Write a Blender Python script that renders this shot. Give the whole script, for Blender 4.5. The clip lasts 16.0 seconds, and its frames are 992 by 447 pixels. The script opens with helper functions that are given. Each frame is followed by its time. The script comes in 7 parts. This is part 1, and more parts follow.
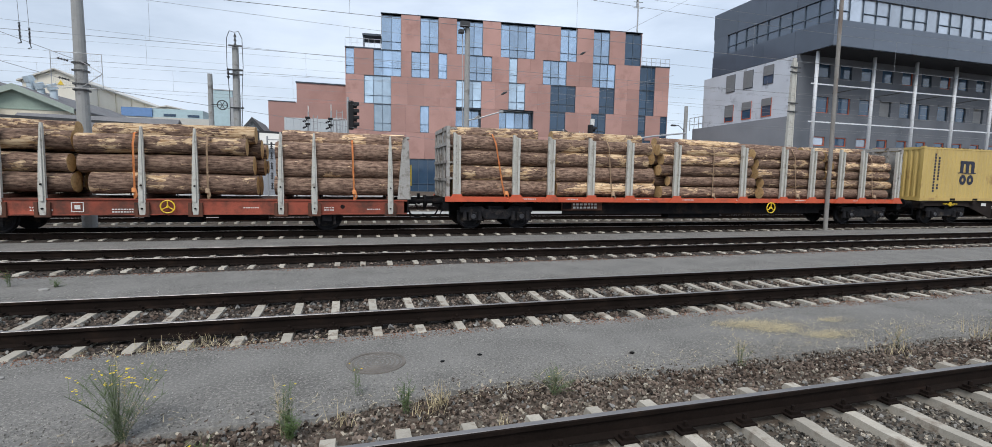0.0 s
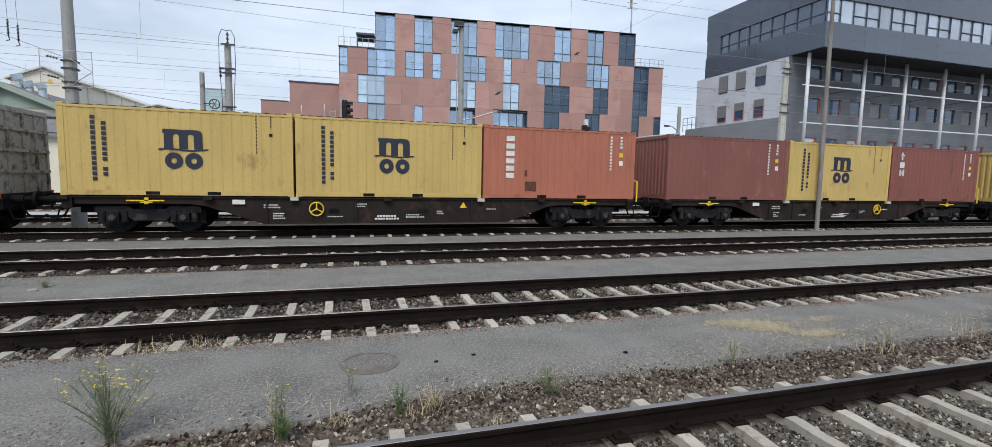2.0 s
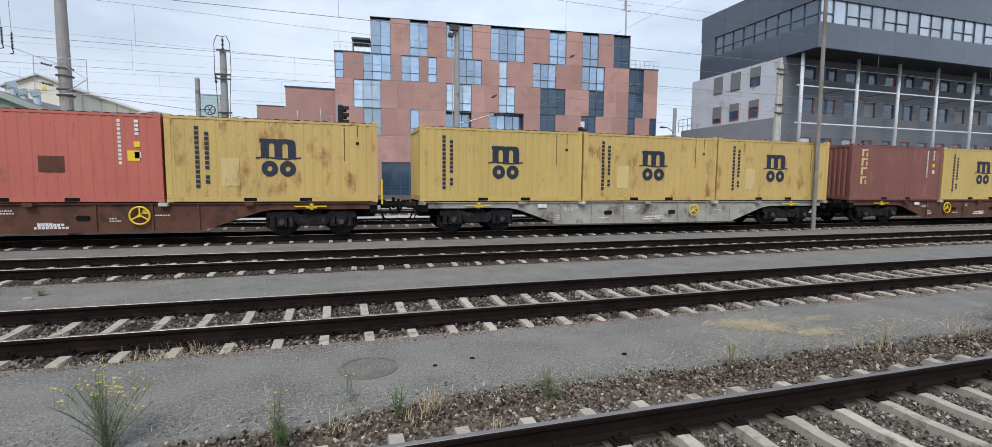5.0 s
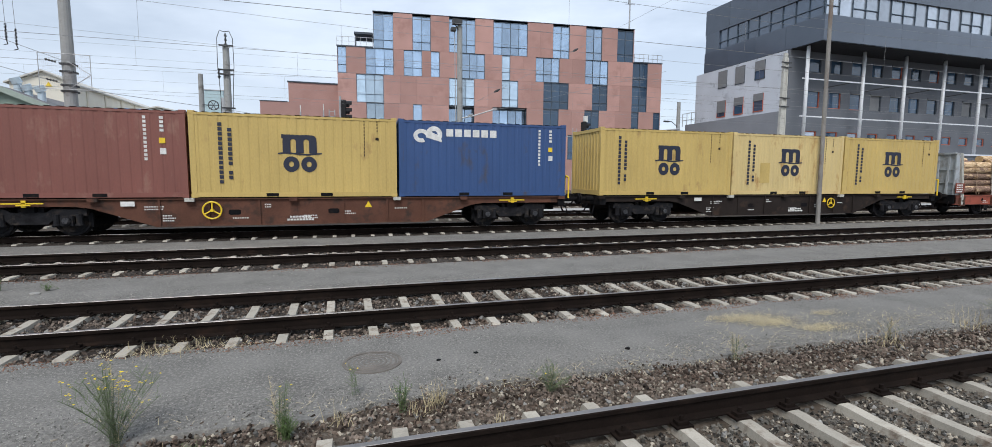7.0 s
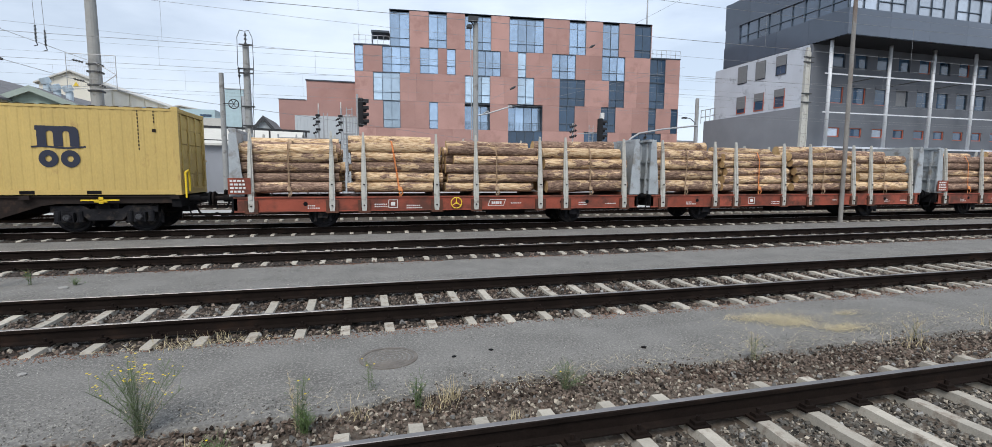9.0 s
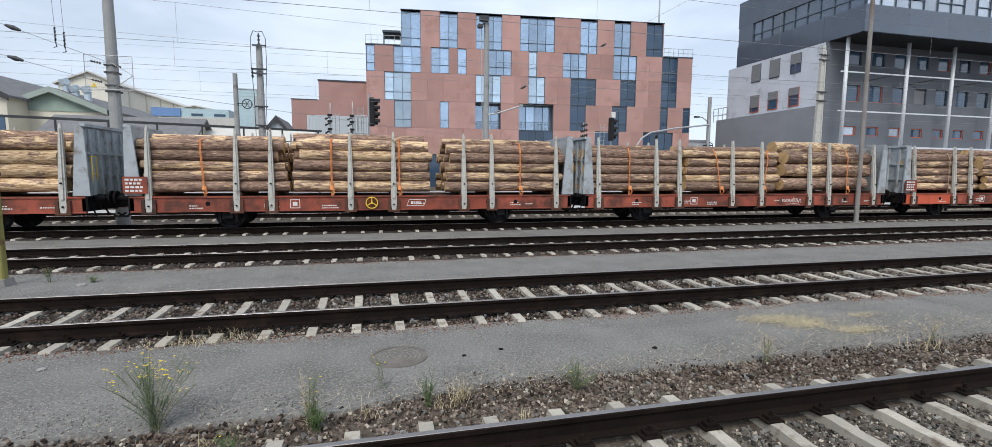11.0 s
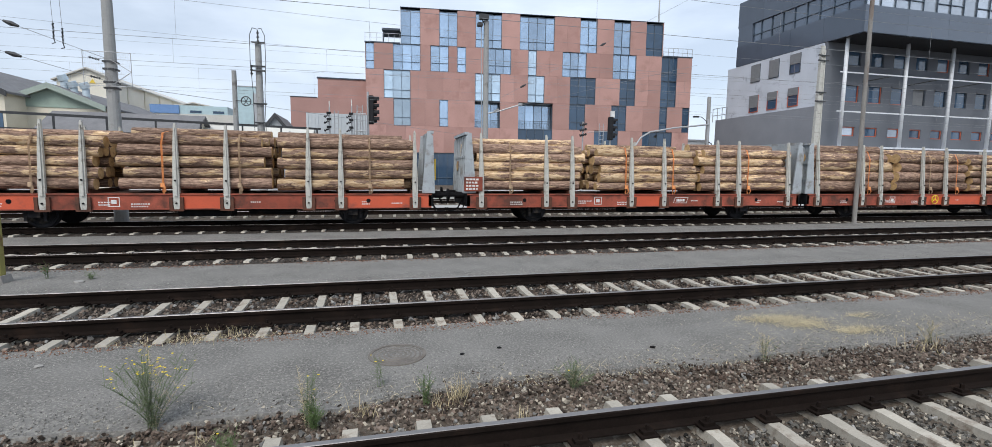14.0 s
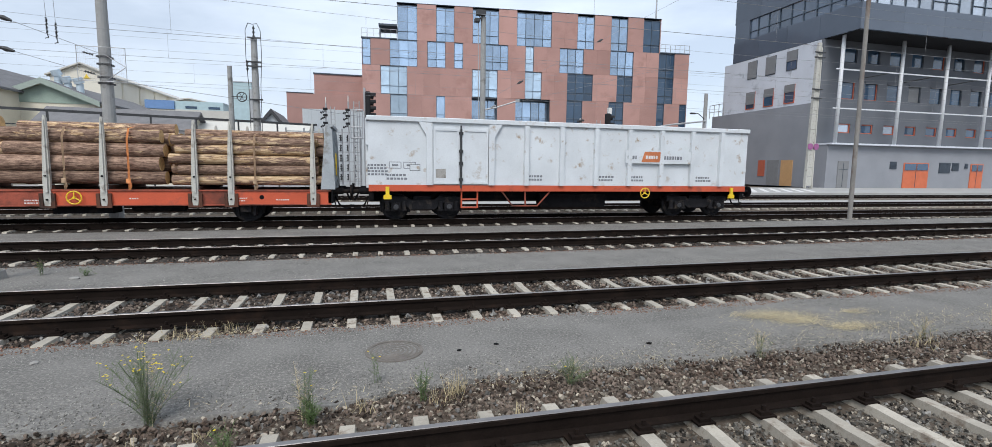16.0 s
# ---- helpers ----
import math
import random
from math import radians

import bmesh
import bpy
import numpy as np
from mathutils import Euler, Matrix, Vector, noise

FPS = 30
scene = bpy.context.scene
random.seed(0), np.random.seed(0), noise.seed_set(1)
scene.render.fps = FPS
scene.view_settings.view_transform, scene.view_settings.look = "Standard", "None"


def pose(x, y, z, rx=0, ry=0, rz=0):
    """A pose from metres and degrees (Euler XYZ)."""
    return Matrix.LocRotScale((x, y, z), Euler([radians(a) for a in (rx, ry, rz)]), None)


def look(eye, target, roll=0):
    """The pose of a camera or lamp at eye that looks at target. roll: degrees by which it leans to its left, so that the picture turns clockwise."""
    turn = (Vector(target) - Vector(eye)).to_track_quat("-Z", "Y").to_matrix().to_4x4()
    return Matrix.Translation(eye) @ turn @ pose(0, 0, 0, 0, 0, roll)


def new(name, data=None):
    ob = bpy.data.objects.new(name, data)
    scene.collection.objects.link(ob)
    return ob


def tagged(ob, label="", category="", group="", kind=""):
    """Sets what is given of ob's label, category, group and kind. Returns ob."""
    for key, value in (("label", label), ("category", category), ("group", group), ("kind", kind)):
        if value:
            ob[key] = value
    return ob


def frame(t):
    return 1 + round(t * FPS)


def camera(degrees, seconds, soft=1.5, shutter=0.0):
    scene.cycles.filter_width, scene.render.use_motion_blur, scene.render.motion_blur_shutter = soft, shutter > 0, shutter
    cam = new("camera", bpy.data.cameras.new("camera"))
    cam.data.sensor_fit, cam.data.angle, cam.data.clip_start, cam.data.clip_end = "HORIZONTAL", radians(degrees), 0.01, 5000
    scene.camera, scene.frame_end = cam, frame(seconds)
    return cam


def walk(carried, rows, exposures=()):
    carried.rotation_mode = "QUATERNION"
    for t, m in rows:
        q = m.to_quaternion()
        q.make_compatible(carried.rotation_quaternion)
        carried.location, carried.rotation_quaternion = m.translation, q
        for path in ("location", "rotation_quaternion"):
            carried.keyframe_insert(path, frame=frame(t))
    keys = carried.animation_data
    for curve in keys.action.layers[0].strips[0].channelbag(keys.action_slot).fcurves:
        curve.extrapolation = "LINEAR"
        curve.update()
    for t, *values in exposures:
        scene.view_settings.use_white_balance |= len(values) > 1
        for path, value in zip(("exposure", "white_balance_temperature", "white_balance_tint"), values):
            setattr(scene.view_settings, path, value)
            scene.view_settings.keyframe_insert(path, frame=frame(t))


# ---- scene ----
# ================= camera and its walk
EYE = Vector((0.0, 0.0, 2.015))
SPEED = 16.4           # train, metres per second towards -x
LAG = ((0.0, -0.68), (0.5, 0.0), (11.5, 0.0), (12.0, -0.45), (12.5, 0.0), (14.0, 0.0), (14.5, -0.08), (15.0, 0.08), (15.5, 0.0), (16.0, -0.09))   # metres by which it runs behind or ahead
END = 16.0


def aim(yaw, pitch, roll):
    """Camera pose from the fixed eye: yaw to the right of +y, pitch up, roll, in degrees."""
    a, b = radians(yaw), radians(pitch)
    way = Vector((math.sin(a) * math.cos(b), math.cos(a) * math.cos(b), math.sin(b)))
    return look(EYE, EYE + way, roll)


cam = camera(91.18, 16.0, soft=0.8)
walk(cam, [(t, aim(a, b, c)) for t, a, b, c in (
    (0, 16.24, -5.33, 1.04), (0.5, 16.29, -5.36, 1.08), (1, 16.48, -5.41, 1.20), (1.5, 16.71, -5.40, 1.17),
    (2, 16.95, -5.32, 1.15), (2.5, 17.25, -5.14, 1.17), (3, 17.37, -4.96, 1.15), (3.5, 17.30, -4.81, 0.92),
    (4, 17.26, -4.78, 0.72), (6.5, 17.11, -5.47, 0.40), (7, 16.88, -5.58, 0.41), (7.5, 16.62, -5.65, 0.42),
    (8, 16.15, -5.76, 0.41), (8.5, 15.66, -5.85, 0.44), (9, 15.05, -5.90, 0.39), (11.5, 13.76, -5.97, 0.46),
    (12, 13.78, -5.94, 0.53), (12.5, 13.79, -5.96, 0.57), (13, 13.82, -6.01, 0.66), (13.5, 13.84, -6.11, 0.67),
    (14, 13.97, -6.13, 0.71), (14.5, 14.20, -6.03, 0.65), (15, 14.28, -6.31, 0.70), (15.5, 14.31, -6.46, 0.75),
    (16, 14.33, -6.54, 0.78))], exposures=[(0, 0.32), (1.5, 0.34), (2, 0.30), (2.5, 0.16), (3, 0.38), (4, 0.35), (6.5, 0.33), (8, 0.41), (11.5, 0.41), (14, 0.41), (15.5, 0.44), (16, 0.42)])

# ================= world and sun: a bright, thinly overcast sky
SUN_EL, SUN_AZ = radians(50), radians(206)
world = bpy.data.worlds.new("sky")
scene.world = world
world.use_nodes = True
wn, wl = world.node_tree.nodes, world.node_tree.links
wn.clear()
sky = wn.new("ShaderNodeTexSky")
sky.sky_type, sky.sun_disc, sky.sun_elevation, sky.sun_rotation = "NISHITA", False, SUN_EL, SUN_AZ
sky.air_density, sky.dust_density, sky.ozone_density = 1.0, 2.0, 1.0
coord = wn.new("ShaderNodeTexCoord")
stretch = wn.new("ShaderNodeMapping")
stretch.inputs["Scale"].default_value = (1.0, 1.0, 3.2)
puffs = wn.new("ShaderNodeTexNoise")
puffs.inputs["Scale"].default_value, puffs.inputs["Detail"].default_value = 2.3, 7
puffs.inputs["Roughness"].default_value = 0.55
cover = wn.new("ShaderNodeValToRGB")
cover.color_ramp.elements[0].position, cover.color_ramp.elements[0].color = 0.34, (0.55, 0.55, 0.55, 1)
cover.color_ramp.elements[1].position, cover.color_ramp.elements[1].color = 0.62, (0.96, 0.96, 0.96, 1)
cloud = wn.new("ShaderNodeRGB")
cloud.outputs[0].default_value = (7.6, 8.65, 10.2, 1)
mixer = wn.new("ShaderNodeMix")
mixer.data_type = "RGBA"
back = wn.new("ShaderNodeBackground")
back.inputs["Strength"].default_value = 0.085
wout = wn.new("ShaderNodeOutputWorld")
wl.new(coord.outputs["Generated"], stretch.inputs["Vector"])
wl.new(stretch.outputs["Vector"], puffs.inputs["Vector"])
wl.new(puffs.outputs["Fac"], cover.inputs["Fac"])
wl.new(cover.outputs["Color"], mixer.inputs["Factor"])
wl.new(sky.outputs["Color"], mixer.inputs["A"])
axes, glow, lit = wn.new("ShaderNodeSeparateXYZ"), wn.new("ShaderNodeMapRange"), wn.new("ShaderNodeVectorMath")
glow.inputs["From Min"].default_value, glow.inputs["From Max"].default_value = -1.0, 1.0
glow.inputs["To Min"].default_value, glow.inputs["To Max"].default_value = 0.86, 1.15
lit.operation = "SCALE"
wl.new(coord.outputs["Generated"], axes.inputs[0])
wl.new(axes.outputs["X"], glow.inputs["Value"])
wl.new(cloud.outputs["Color"], lit.inputs[0])
wl.new(glow.outputs["Result"], lit.inputs["Scale"])
wl.new(lit.outputs[0], mixer.inputs["B"])
wl.new(mixer.outputs["Result"], back.inputs["Color"])
wl.new(back.outputs["Background"], wout.inputs["Surface"])

sun = new("sun", bpy.data.lights.new("sun", "SUN"))
sun.data.energy, sun.data.angle, sun.data.color = 2.05, radians(30), (1.0, 0.97, 0.94)
sun.matrix_world = look((0, 0, 60), Vector((0, 0, 60)) - Vector((math.sin(SUN_AZ) * math.cos(SUN_EL), math.cos(SUN_AZ) * math.cos(SUN_EL), math.sin(SUN_EL))))

# ================= helpers of this scene
SEED = random.Random(7)


def link_part(name, mesh, parent, label="", m=None, kind=""):
    ob = new(name, mesh)
    if parent is not None:
        ob.parent = parent
    if m is not None:
        ob.matrix_basis = m
    return tagged(ob, label, kind=kind)


def mesh_of(bm, *mats, smooth=False):
    me = bpy.data.meshes.new("mesh")
    bmesh.ops.recalc_face_normals(bm, faces=bm.faces)
    bm.to_mesh(me)
    bm.free()
    for mat in mats:
        me.materials.append(mat)
    if smooth:
        me.polygons.foreach_set("use_smooth", [True] * len(me.polygons))
    return me


def part(name, bm, material, parent, label="", m=None, smooth=False, kind=""):
    return link_part(name, mesh_of(bm, material, smooth=smooth), parent, label, m, kind)


def thing(name, m, label, category, group=""):
    ob = new(name)
    ob.matrix_basis = m
    return tagged(ob, label, category, group)


def box(bm, x0, x1, y0, y1, z0, z1):
    v = [bm.verts.new(p) for p in ((x0, y0, z0), (x1, y0, z0), (x1, y1, z0), (x0, y1, z0), (x0, y0, z1), (x1, y0, z1), (x1, y1, z1), (x0, y1, z1))]
    for f in ((3, 2, 1, 0), (4, 5, 6, 7), (0, 1, 5, 4), (1, 2, 6, 5), (2, 3, 7, 6), (3, 0, 4, 7)):
        bm.faces.new([v[i] for i in f])
    return v


def bevelled(bm, width=0.01):
    bmesh.ops.bevel(bm, geom=list(bm.edges), offset=width, segments=1, affect="EDGES")
    return bm


def boxes(*rows):
    bm = bmesh.new()
    for r in rows:
        box(bm, *r)
    return bm


def tube(bm, p0, p1, r0, r1=None, seg=10, caps=True):
    p0, p1 = Vector(p0), Vector(p1)
    r1 = r0 if r1 is None else r1
    q = (p1 - p0).to_track_quat("Z", "Y")
    ring = [[bm.verts.new(p + q @ Vector((r * math.cos(6.28319 * i / seg), r * math.sin(6.28319 * i / seg), 0))) for i in range(seg)] for p, r in ((p0, r0), (p1, r1))]
    for i in range(seg):
        bm.faces.new((ring[0][i], ring[0][(i + 1) % seg], ring[1][(i + 1) % seg], ring[1][i]))
    if caps:
        bm.faces.new(ring[0][::-1])
        bm.faces.new(ring[1])
    return bm


def bent_tube(bm, pts, r, seg=6):
    for a, b in zip(pts, pts[1:]):
        tube(bm, a, b, r, seg=seg)
    return bm


def extrude(bm, outline, axis, a, b):
    """A prism: a closed 2D outline swept along an axis from a to b. For y: (x, z) pairs; for x: (y, z); for z: (x, y)."""
    def at(p, s):
        return {"y": (p[0], s, p[1]), "x": (s, p[0], p[1]), "z": (p[0], p[1], s)}[axis]
    va, vb = [bm.verts.new(at(p, a)) for p in outline], [bm.verts.new(at(p, b)) for p in outline]
    n = len(outline)
    for i in range(n):
        bm.faces.new((va[i], va[(i + 1) % n], vb[(i + 1) % n], vb[i]))
    bm.faces.new(va[::-1])
    bm.faces.new(vb)
    return bm


# ================= materials
def material(name, base, rough=0.7, metal=0.0, vary=0.25, scale=3.0, grain=60.0, bump=0.15, dirt=None, dirt_amount=0.0, dirt_scale=1.5, stretch=(1, 1, 1), random_value=0.0, dist=0.01):
    """A painted, stone or metal surface: base colour varied at two scales, blotches of dirt or rust, fine relief."""
    mat = bpy.data.materials.new(name)
    mat.use_nodes = True
    n, l = mat.node_tree.nodes, mat.node_tree.links
    bsdf = n["Principled BSDF"]
    bsdf.inputs["Metallic"].default_value = metal
    bsdf.inputs["Specular IOR Level"].default_value = 0.18 if rough > 0.64 else 0.5
    tc, mp = n.new("ShaderNodeTexCoord"), n.new("ShaderNodeMapping")
    mp.inputs["Scale"].default_value = stretch
    l.new(tc.outputs["Object"], mp.inputs["Vector"])
    big, fine = n.new("ShaderNodeTexNoise"), n.new("ShaderNodeTexNoise")
    big.inputs["Scale"].default_value, big.inputs["Detail"].default_value = scale, 5
    fine.inputs["Scale"].default_value, fine.inputs["Detail"].default_value = grain, 3
    info = n.new("ShaderNodeObjectInfo")
    shift = n.new("ShaderNodeVectorMath")
    shift.operation = "ADD"
    times = n.new("ShaderNodeMath")
    times.operation, times.inputs[1].default_value = "MULTIPLY", 37.0
    l.new(info.outputs["Random"], times.inputs[0])
    l.new(mp.outputs["Vector"], shift.inputs[0])
    l.new(times.outputs[0], shift.inputs[1])
    for tex in (big, fine):
        l.new(shift.outputs[0], tex.inputs["Vector"])
    hsv = n.new("ShaderNodeHueSaturation")
    hsv.inputs["Color"].default_value = (*base, 1)
    tone = n.new("ShaderNodeMapRange")
    tone.inputs["From Min"].default_value, tone.inputs["From Max"].default_value = 0.3, 0.7
    tone.inputs["To Min"].default_value, tone.inputs["To Max"].default_value = 1 - vary, 1 + vary
    half = n.new("ShaderNodeMix")
    half.inputs["Factor"].default_value = 0.4
    l.new(big.outputs["Fac"], half.inputs["A"])
    l.new(fine.outputs["Fac"], half.inputs["B"])
    l.new(half.outputs["Result"], tone.inputs["Value"])
    value = tone.outputs["Result"]
    if random_value:
        rv = n.new("ShaderNodeMapRange")
        rv.inputs["To Min"].default_value, rv.inputs["To Max"].default_value = 1 - random_value, 1 + random_value
        l.new(info.outputs["Random"], rv.inputs["Value"])
        mul = n.new("ShaderNodeMath")
        mul.operation = "MULTIPLY"
        l.new(value, mul.inputs[0])
        l.new(rv.outputs["Result"], mul.inputs[1])
        value = mul.outputs[0]
    l.new(value, hsv.inputs["Value"])
    colour = hsv.outputs["Color"]
    rough_out = n.new("ShaderNodeMapRange")
    rough_out.inputs["To Min"].default_value, rough_out.inputs["To Max"].default_value = max(0.02, rough - 0.12), min(1.0, rough + 0.12)
    l.new(fine.outputs["Fac"], rough_out.inputs["Value"])
    if dirt:
        spots, ramp, mix = n.new("ShaderNodeTexNoise"), n.new("ShaderNodeValToRGB"), n.new("ShaderNodeMix")
        spots.inputs["Scale"].default_value, spots.inputs["Detail"].default_value, spots.inputs["Roughness"].default_value = dirt_scale, 8, 0.65
        l.new(shift.outputs[0], spots.inputs["Vector"])
        ramp.color_ramp.elements[0].position, ramp.color_ramp.elements[1].position = 0.62 - dirt_amount * 0.3, 0.74 - dirt_amount * 0.2
        l.new(spots.outputs["Fac"], ramp.inputs["Fac"])
        mix.data_type = "RGBA"
        l.new(ramp.outputs["Color"], mix.inputs["Factor"])
        l.new(colour, mix.inputs["A"])
        mix.inputs["B"].default_value = (*dirt, 1)
        colour = mix.outputs["Result"]
    l.new(colour, bsdf.inputs["Base Color"])
    l.new(rough_out.outputs["Result"], bsdf.inputs["Roughness"])
    if bump:
        bp = n.new("ShaderNodeBump")
        bp.inputs["Strength"].default_value, bp.inputs["Distance"].default_value = bump, dist
        l.new(fine.outputs["Fac"], bp.inputs["Height"])
        l.new(bp.outputs["Normal"], bsdf.inputs["Normal"])
    return mat


def glass_material(name, tint, rough=0.04, metal=0.0):
    """Window glass of a building: dark room behind, mirror-like face."""
    mat = material(name, tint, rough=0.14, metal=metal, vary=0.2, scale=0.4, grain=2.0, bump=0.03, random_value=0.3)
    bsdf = mat.node_tree.nodes["Principled BSDF"]
    bsdf.inputs["Specular IOR Level"].default_value = 1.0
    bsdf.inputs["Coat Weight"].default_value = 1.0
    bsdf.inputs["Coat Roughness"].default_value = rough
    return mat


RUST = (0.12, 0.055, 0.03)
M_ASPHALT = material("worn_asphalt", (0.151, 0.1455, 0.1355), 0.95, vary=0.36, scale=1.6, grain=70, bump=0.9, dirt=(0.26, 0.25, 0.225), dirt_amount=0.45, dirt_scale=36)
M_EARTH = material("earth_and_gravel", (0.085, 0.068, 0.053), 0.95, vary=0.45, scale=2.0, grain=38, bump=0.9, dirt=(0.17, 0.15, 0.125), dirt_amount=0.35, dirt_scale=14)
M_BALLAST = material("ballast_bed", (0.031, 0.025, 0.021), 0.95, vary=0.5, scale=6, grain=30, bump=1.0, dirt=(0.16, 0.14, 0.12), dirt_amount=0.3, dirt_scale=22, dist=0.03)
M_STONE = material("ballast_stone", (0.108, 0.086, 0.07), 0.9, vary=0.3, scale=9, grain=70, bump=0.3, dirt=(0.06, 0.042, 0.032), dirt_amount=0.55, dirt_scale=2.2)
M_CONCRETE = material("sleeper_concrete", (0.385, 0.355, 0.30), 0.9, vary=0.22, scale=5, grain=70, bump=0.25, dirt=(0.16, 0.12, 0.09), dirt_amount=0.3, dirt_scale=5, random_value=0.14)
M_POLE = material("pole_concrete", (0.30, 0.305, 0.30), 0.85, vary=0.18, scale=2, grain=50, bump=0.2, dirt=(0.16, 0.15, 0.14), dirt_amount=0.25, dirt_scale=2)
M_RAIL = material("rusty_rail", (0.0125, 0.009, 0.0075), 0.8, vary=0.4, scale=3, grain=45, bump=0.3, dirt=(0.024, 0.015, 0.011), dirt_amount=0.2, dirt_scale=3)
M_RAILTOP = material("rail_head", (0.27, 0.255, 0.245), 0.42, 0.8, vary=0.15, scale=2, grain=20, bump=0.03)
M_PLATFORM = material("pale_paving", (0.36, 0.36, 0.35), 0.9, vary=0.12, scale=0.5, grain=20, bump=0.2)
M_BLACK = material("underframe_black", (0.009, 0.009, 0.010), 0.75, vary=0.4, scale=4, grain=30, bump=0.2, dirt=(0.03, 0.022, 0.018), dirt_amount=0.3)
M_BOGIE = material("bogie_grime", (0.017, 0.017, 0.019), 0.62, vary=0.5, scale=5, grain=30, bump=0.3, dirt=(0.06, 0.05, 0.042), dirt_amount=0.3, dirt_scale=4)
M_STEEL = material("wheel_steel", (0.10, 0.10, 0.105), 0.4, 0.8, vary=0.3, scale=5, grain=30, bump=0.1)
M_FRAME = material("wagon_brown", (0.025, 0.020, 0.018), 0.72, vary=0.3, scale=1.6, grain=35, bump=0.15, dirt=(0.055, 0.036, 0.027), dirt_amount=0.22, dirt_scale=1.8)
M_FRAME2 = material("wagon_rust_brown", (0.10, 0.045, 0.03), 0.75, vary=0.3, scale=1.6, grain=35, bump=0.15, dirt=(0.04, 0.028, 0.023), dirt_amount=0.35, dirt_scale=1.8)
M_FRAME3 = material("wagon_pale_grey", (0.30, 0.29, 0.26), 0.72, vary=0.3, scale=1.6, grain=35, bump=0.15, dirt=(0.10, 0.07, 0.05), dirt_amount=0.35, dirt_scale=1.8)
M_ORANGE = material("wagon_red", (0.29, 0.075, 0.048), 0.66, vary=0.3, scale=1.5, grain=35, bump=0.1, dirt=(0.105, 0.045, 0.033), dirt_amount=0.6, dirt_scale=1.4, random_value=0.2)
M_BRIGHT = material("fresh_red_paint", (0.50, 0.085, 0.035), 0.55, vary=0.15, scale=2, grain=30, bump=0.05, dirt=(0.20, 0.06, 0.04), dirt_amount=0.15)
M_STAKE = material("stake_grey", (0.45, 0.445, 0.405), 0.6, vary=0.18, scale=4, grain=40, bump=0.1, dirt=(0.22, 0.20, 0.17), dirt_amount=0.3, dirt_scale=4)
M_WALLGREY = material("end_wall_grey", (0.33, 0.36, 0.38), 0.6, vary=0.2, scale=2, grain=30, bump=0.1, dirt=(0.19, 0.18, 0.16), dirt_amount=0.35, dirt_scale=2.5)
M_OLDWALL = material("end_wall_weathered", (0.36, 0.35, 0.33), 0.75, vary=0.3, scale=3, grain=40, bump=0.2, dirt=(0.10, 0.08, 0.06), dirt_amount=0.5, dirt_scale=3)
M_WHITE = material("dirty_white_paint", (0.575, 0.61, 0.635), 0.6, vary=0.12, scale=1.2, grain=30, bump=0.08, dirt=(0.33, 0.26, 0.19), dirt_amount=0.12, dirt_scale=3.2)
M_MARK = material("white_lettering", (0.62, 0.62, 0.60), 0.7, vary=0.25, scale=6, grain=30, bump=0)
M_NAVY = material("navy_lettering", (0.012, 0.016, 0.035), 0.6, vary=0.15, scale=6, grain=30, bump=0)
M_YMARK = material("yellow_paint", (0.72, 0.50, 0.02), 0.5, vary=0.15, scale=5, grain=30, bump=0.05)
M_BLUEMARK = material("blue_label", (0.03, 0.20, 0.50), 0.5, vary=0.1, bump=0)
M_STRAP = material("orange_strap", (0.76, 0.31, 0.12), 0.8, vary=0.2, scale=8, grain=60, bump=0.1)
M_STRAP2 = material("faded_strap", (0.42, 0.30, 0.20), 0.85, vary=0.2, scale=8, grain=60, bump=0.1)
M_GALV = material("galvanised_steel", (0.36, 0.37, 0.38), 0.5, 0.35, vary=0.15, scale=5, grain=40, bump=0.1)
M_DARKSTEEL = material("dark_steel", (0.045, 0.047, 0.05), 0.6, 0.3, vary=0.25, scale=5, grain=40, bump=0.1)
M_WIRE = material("wire", (0.22, 0.23, 0.24), 0.6, 0.2, vary=0.1, bump=0)
M_POLERUST = material("rust_streaked_pole", (0.23, 0.22, 0.205), 0.85, vary=0.25, scale=4, grain=40, bump=0.2, dirt=(0.12, 0.062, 0.035), dirt_amount=0.4, dirt_scale=1.3, stretch=(1, 1, 0.35))

for dull in (M_RAIL, M_BLACK, M_BOGIE, M_FRAME):
    dull.node_tree.nodes["Principled BSDF"].inputs["Specular IOR Level"].default_value = 0.05
# ================= ground, pavements
def sheet(name, rows, x0, x1, mat, label, nx=1, kind="structure"):
    """A ground sheet from (y, z) rows, between x0 and x1."""
    bm = bmesh.new()
    grid = [[bm.verts.new((x0 + (x1 - x0) * i / nx, y, z)) for i in range(nx + 1)] for y, z in rows]
    for a, b in zip(grid, grid[1:]):
        for i in range(nx):
            bm.faces.new((a[i], a[i + 1], b[i + 1], b[i]))
    ob = part(name, bm, mat, None, label, kind=kind)
    return tagged(ob, category="ground")


sheet("ground", [(-2500, -0.05), (6, -0.05), (16, -0.05), (20, -0.03), (33, 0.03), (60, 0.05), (2500, 0.05)], -2500, 2500, M_EARTH, "brown gravelly earth of the railway yard")


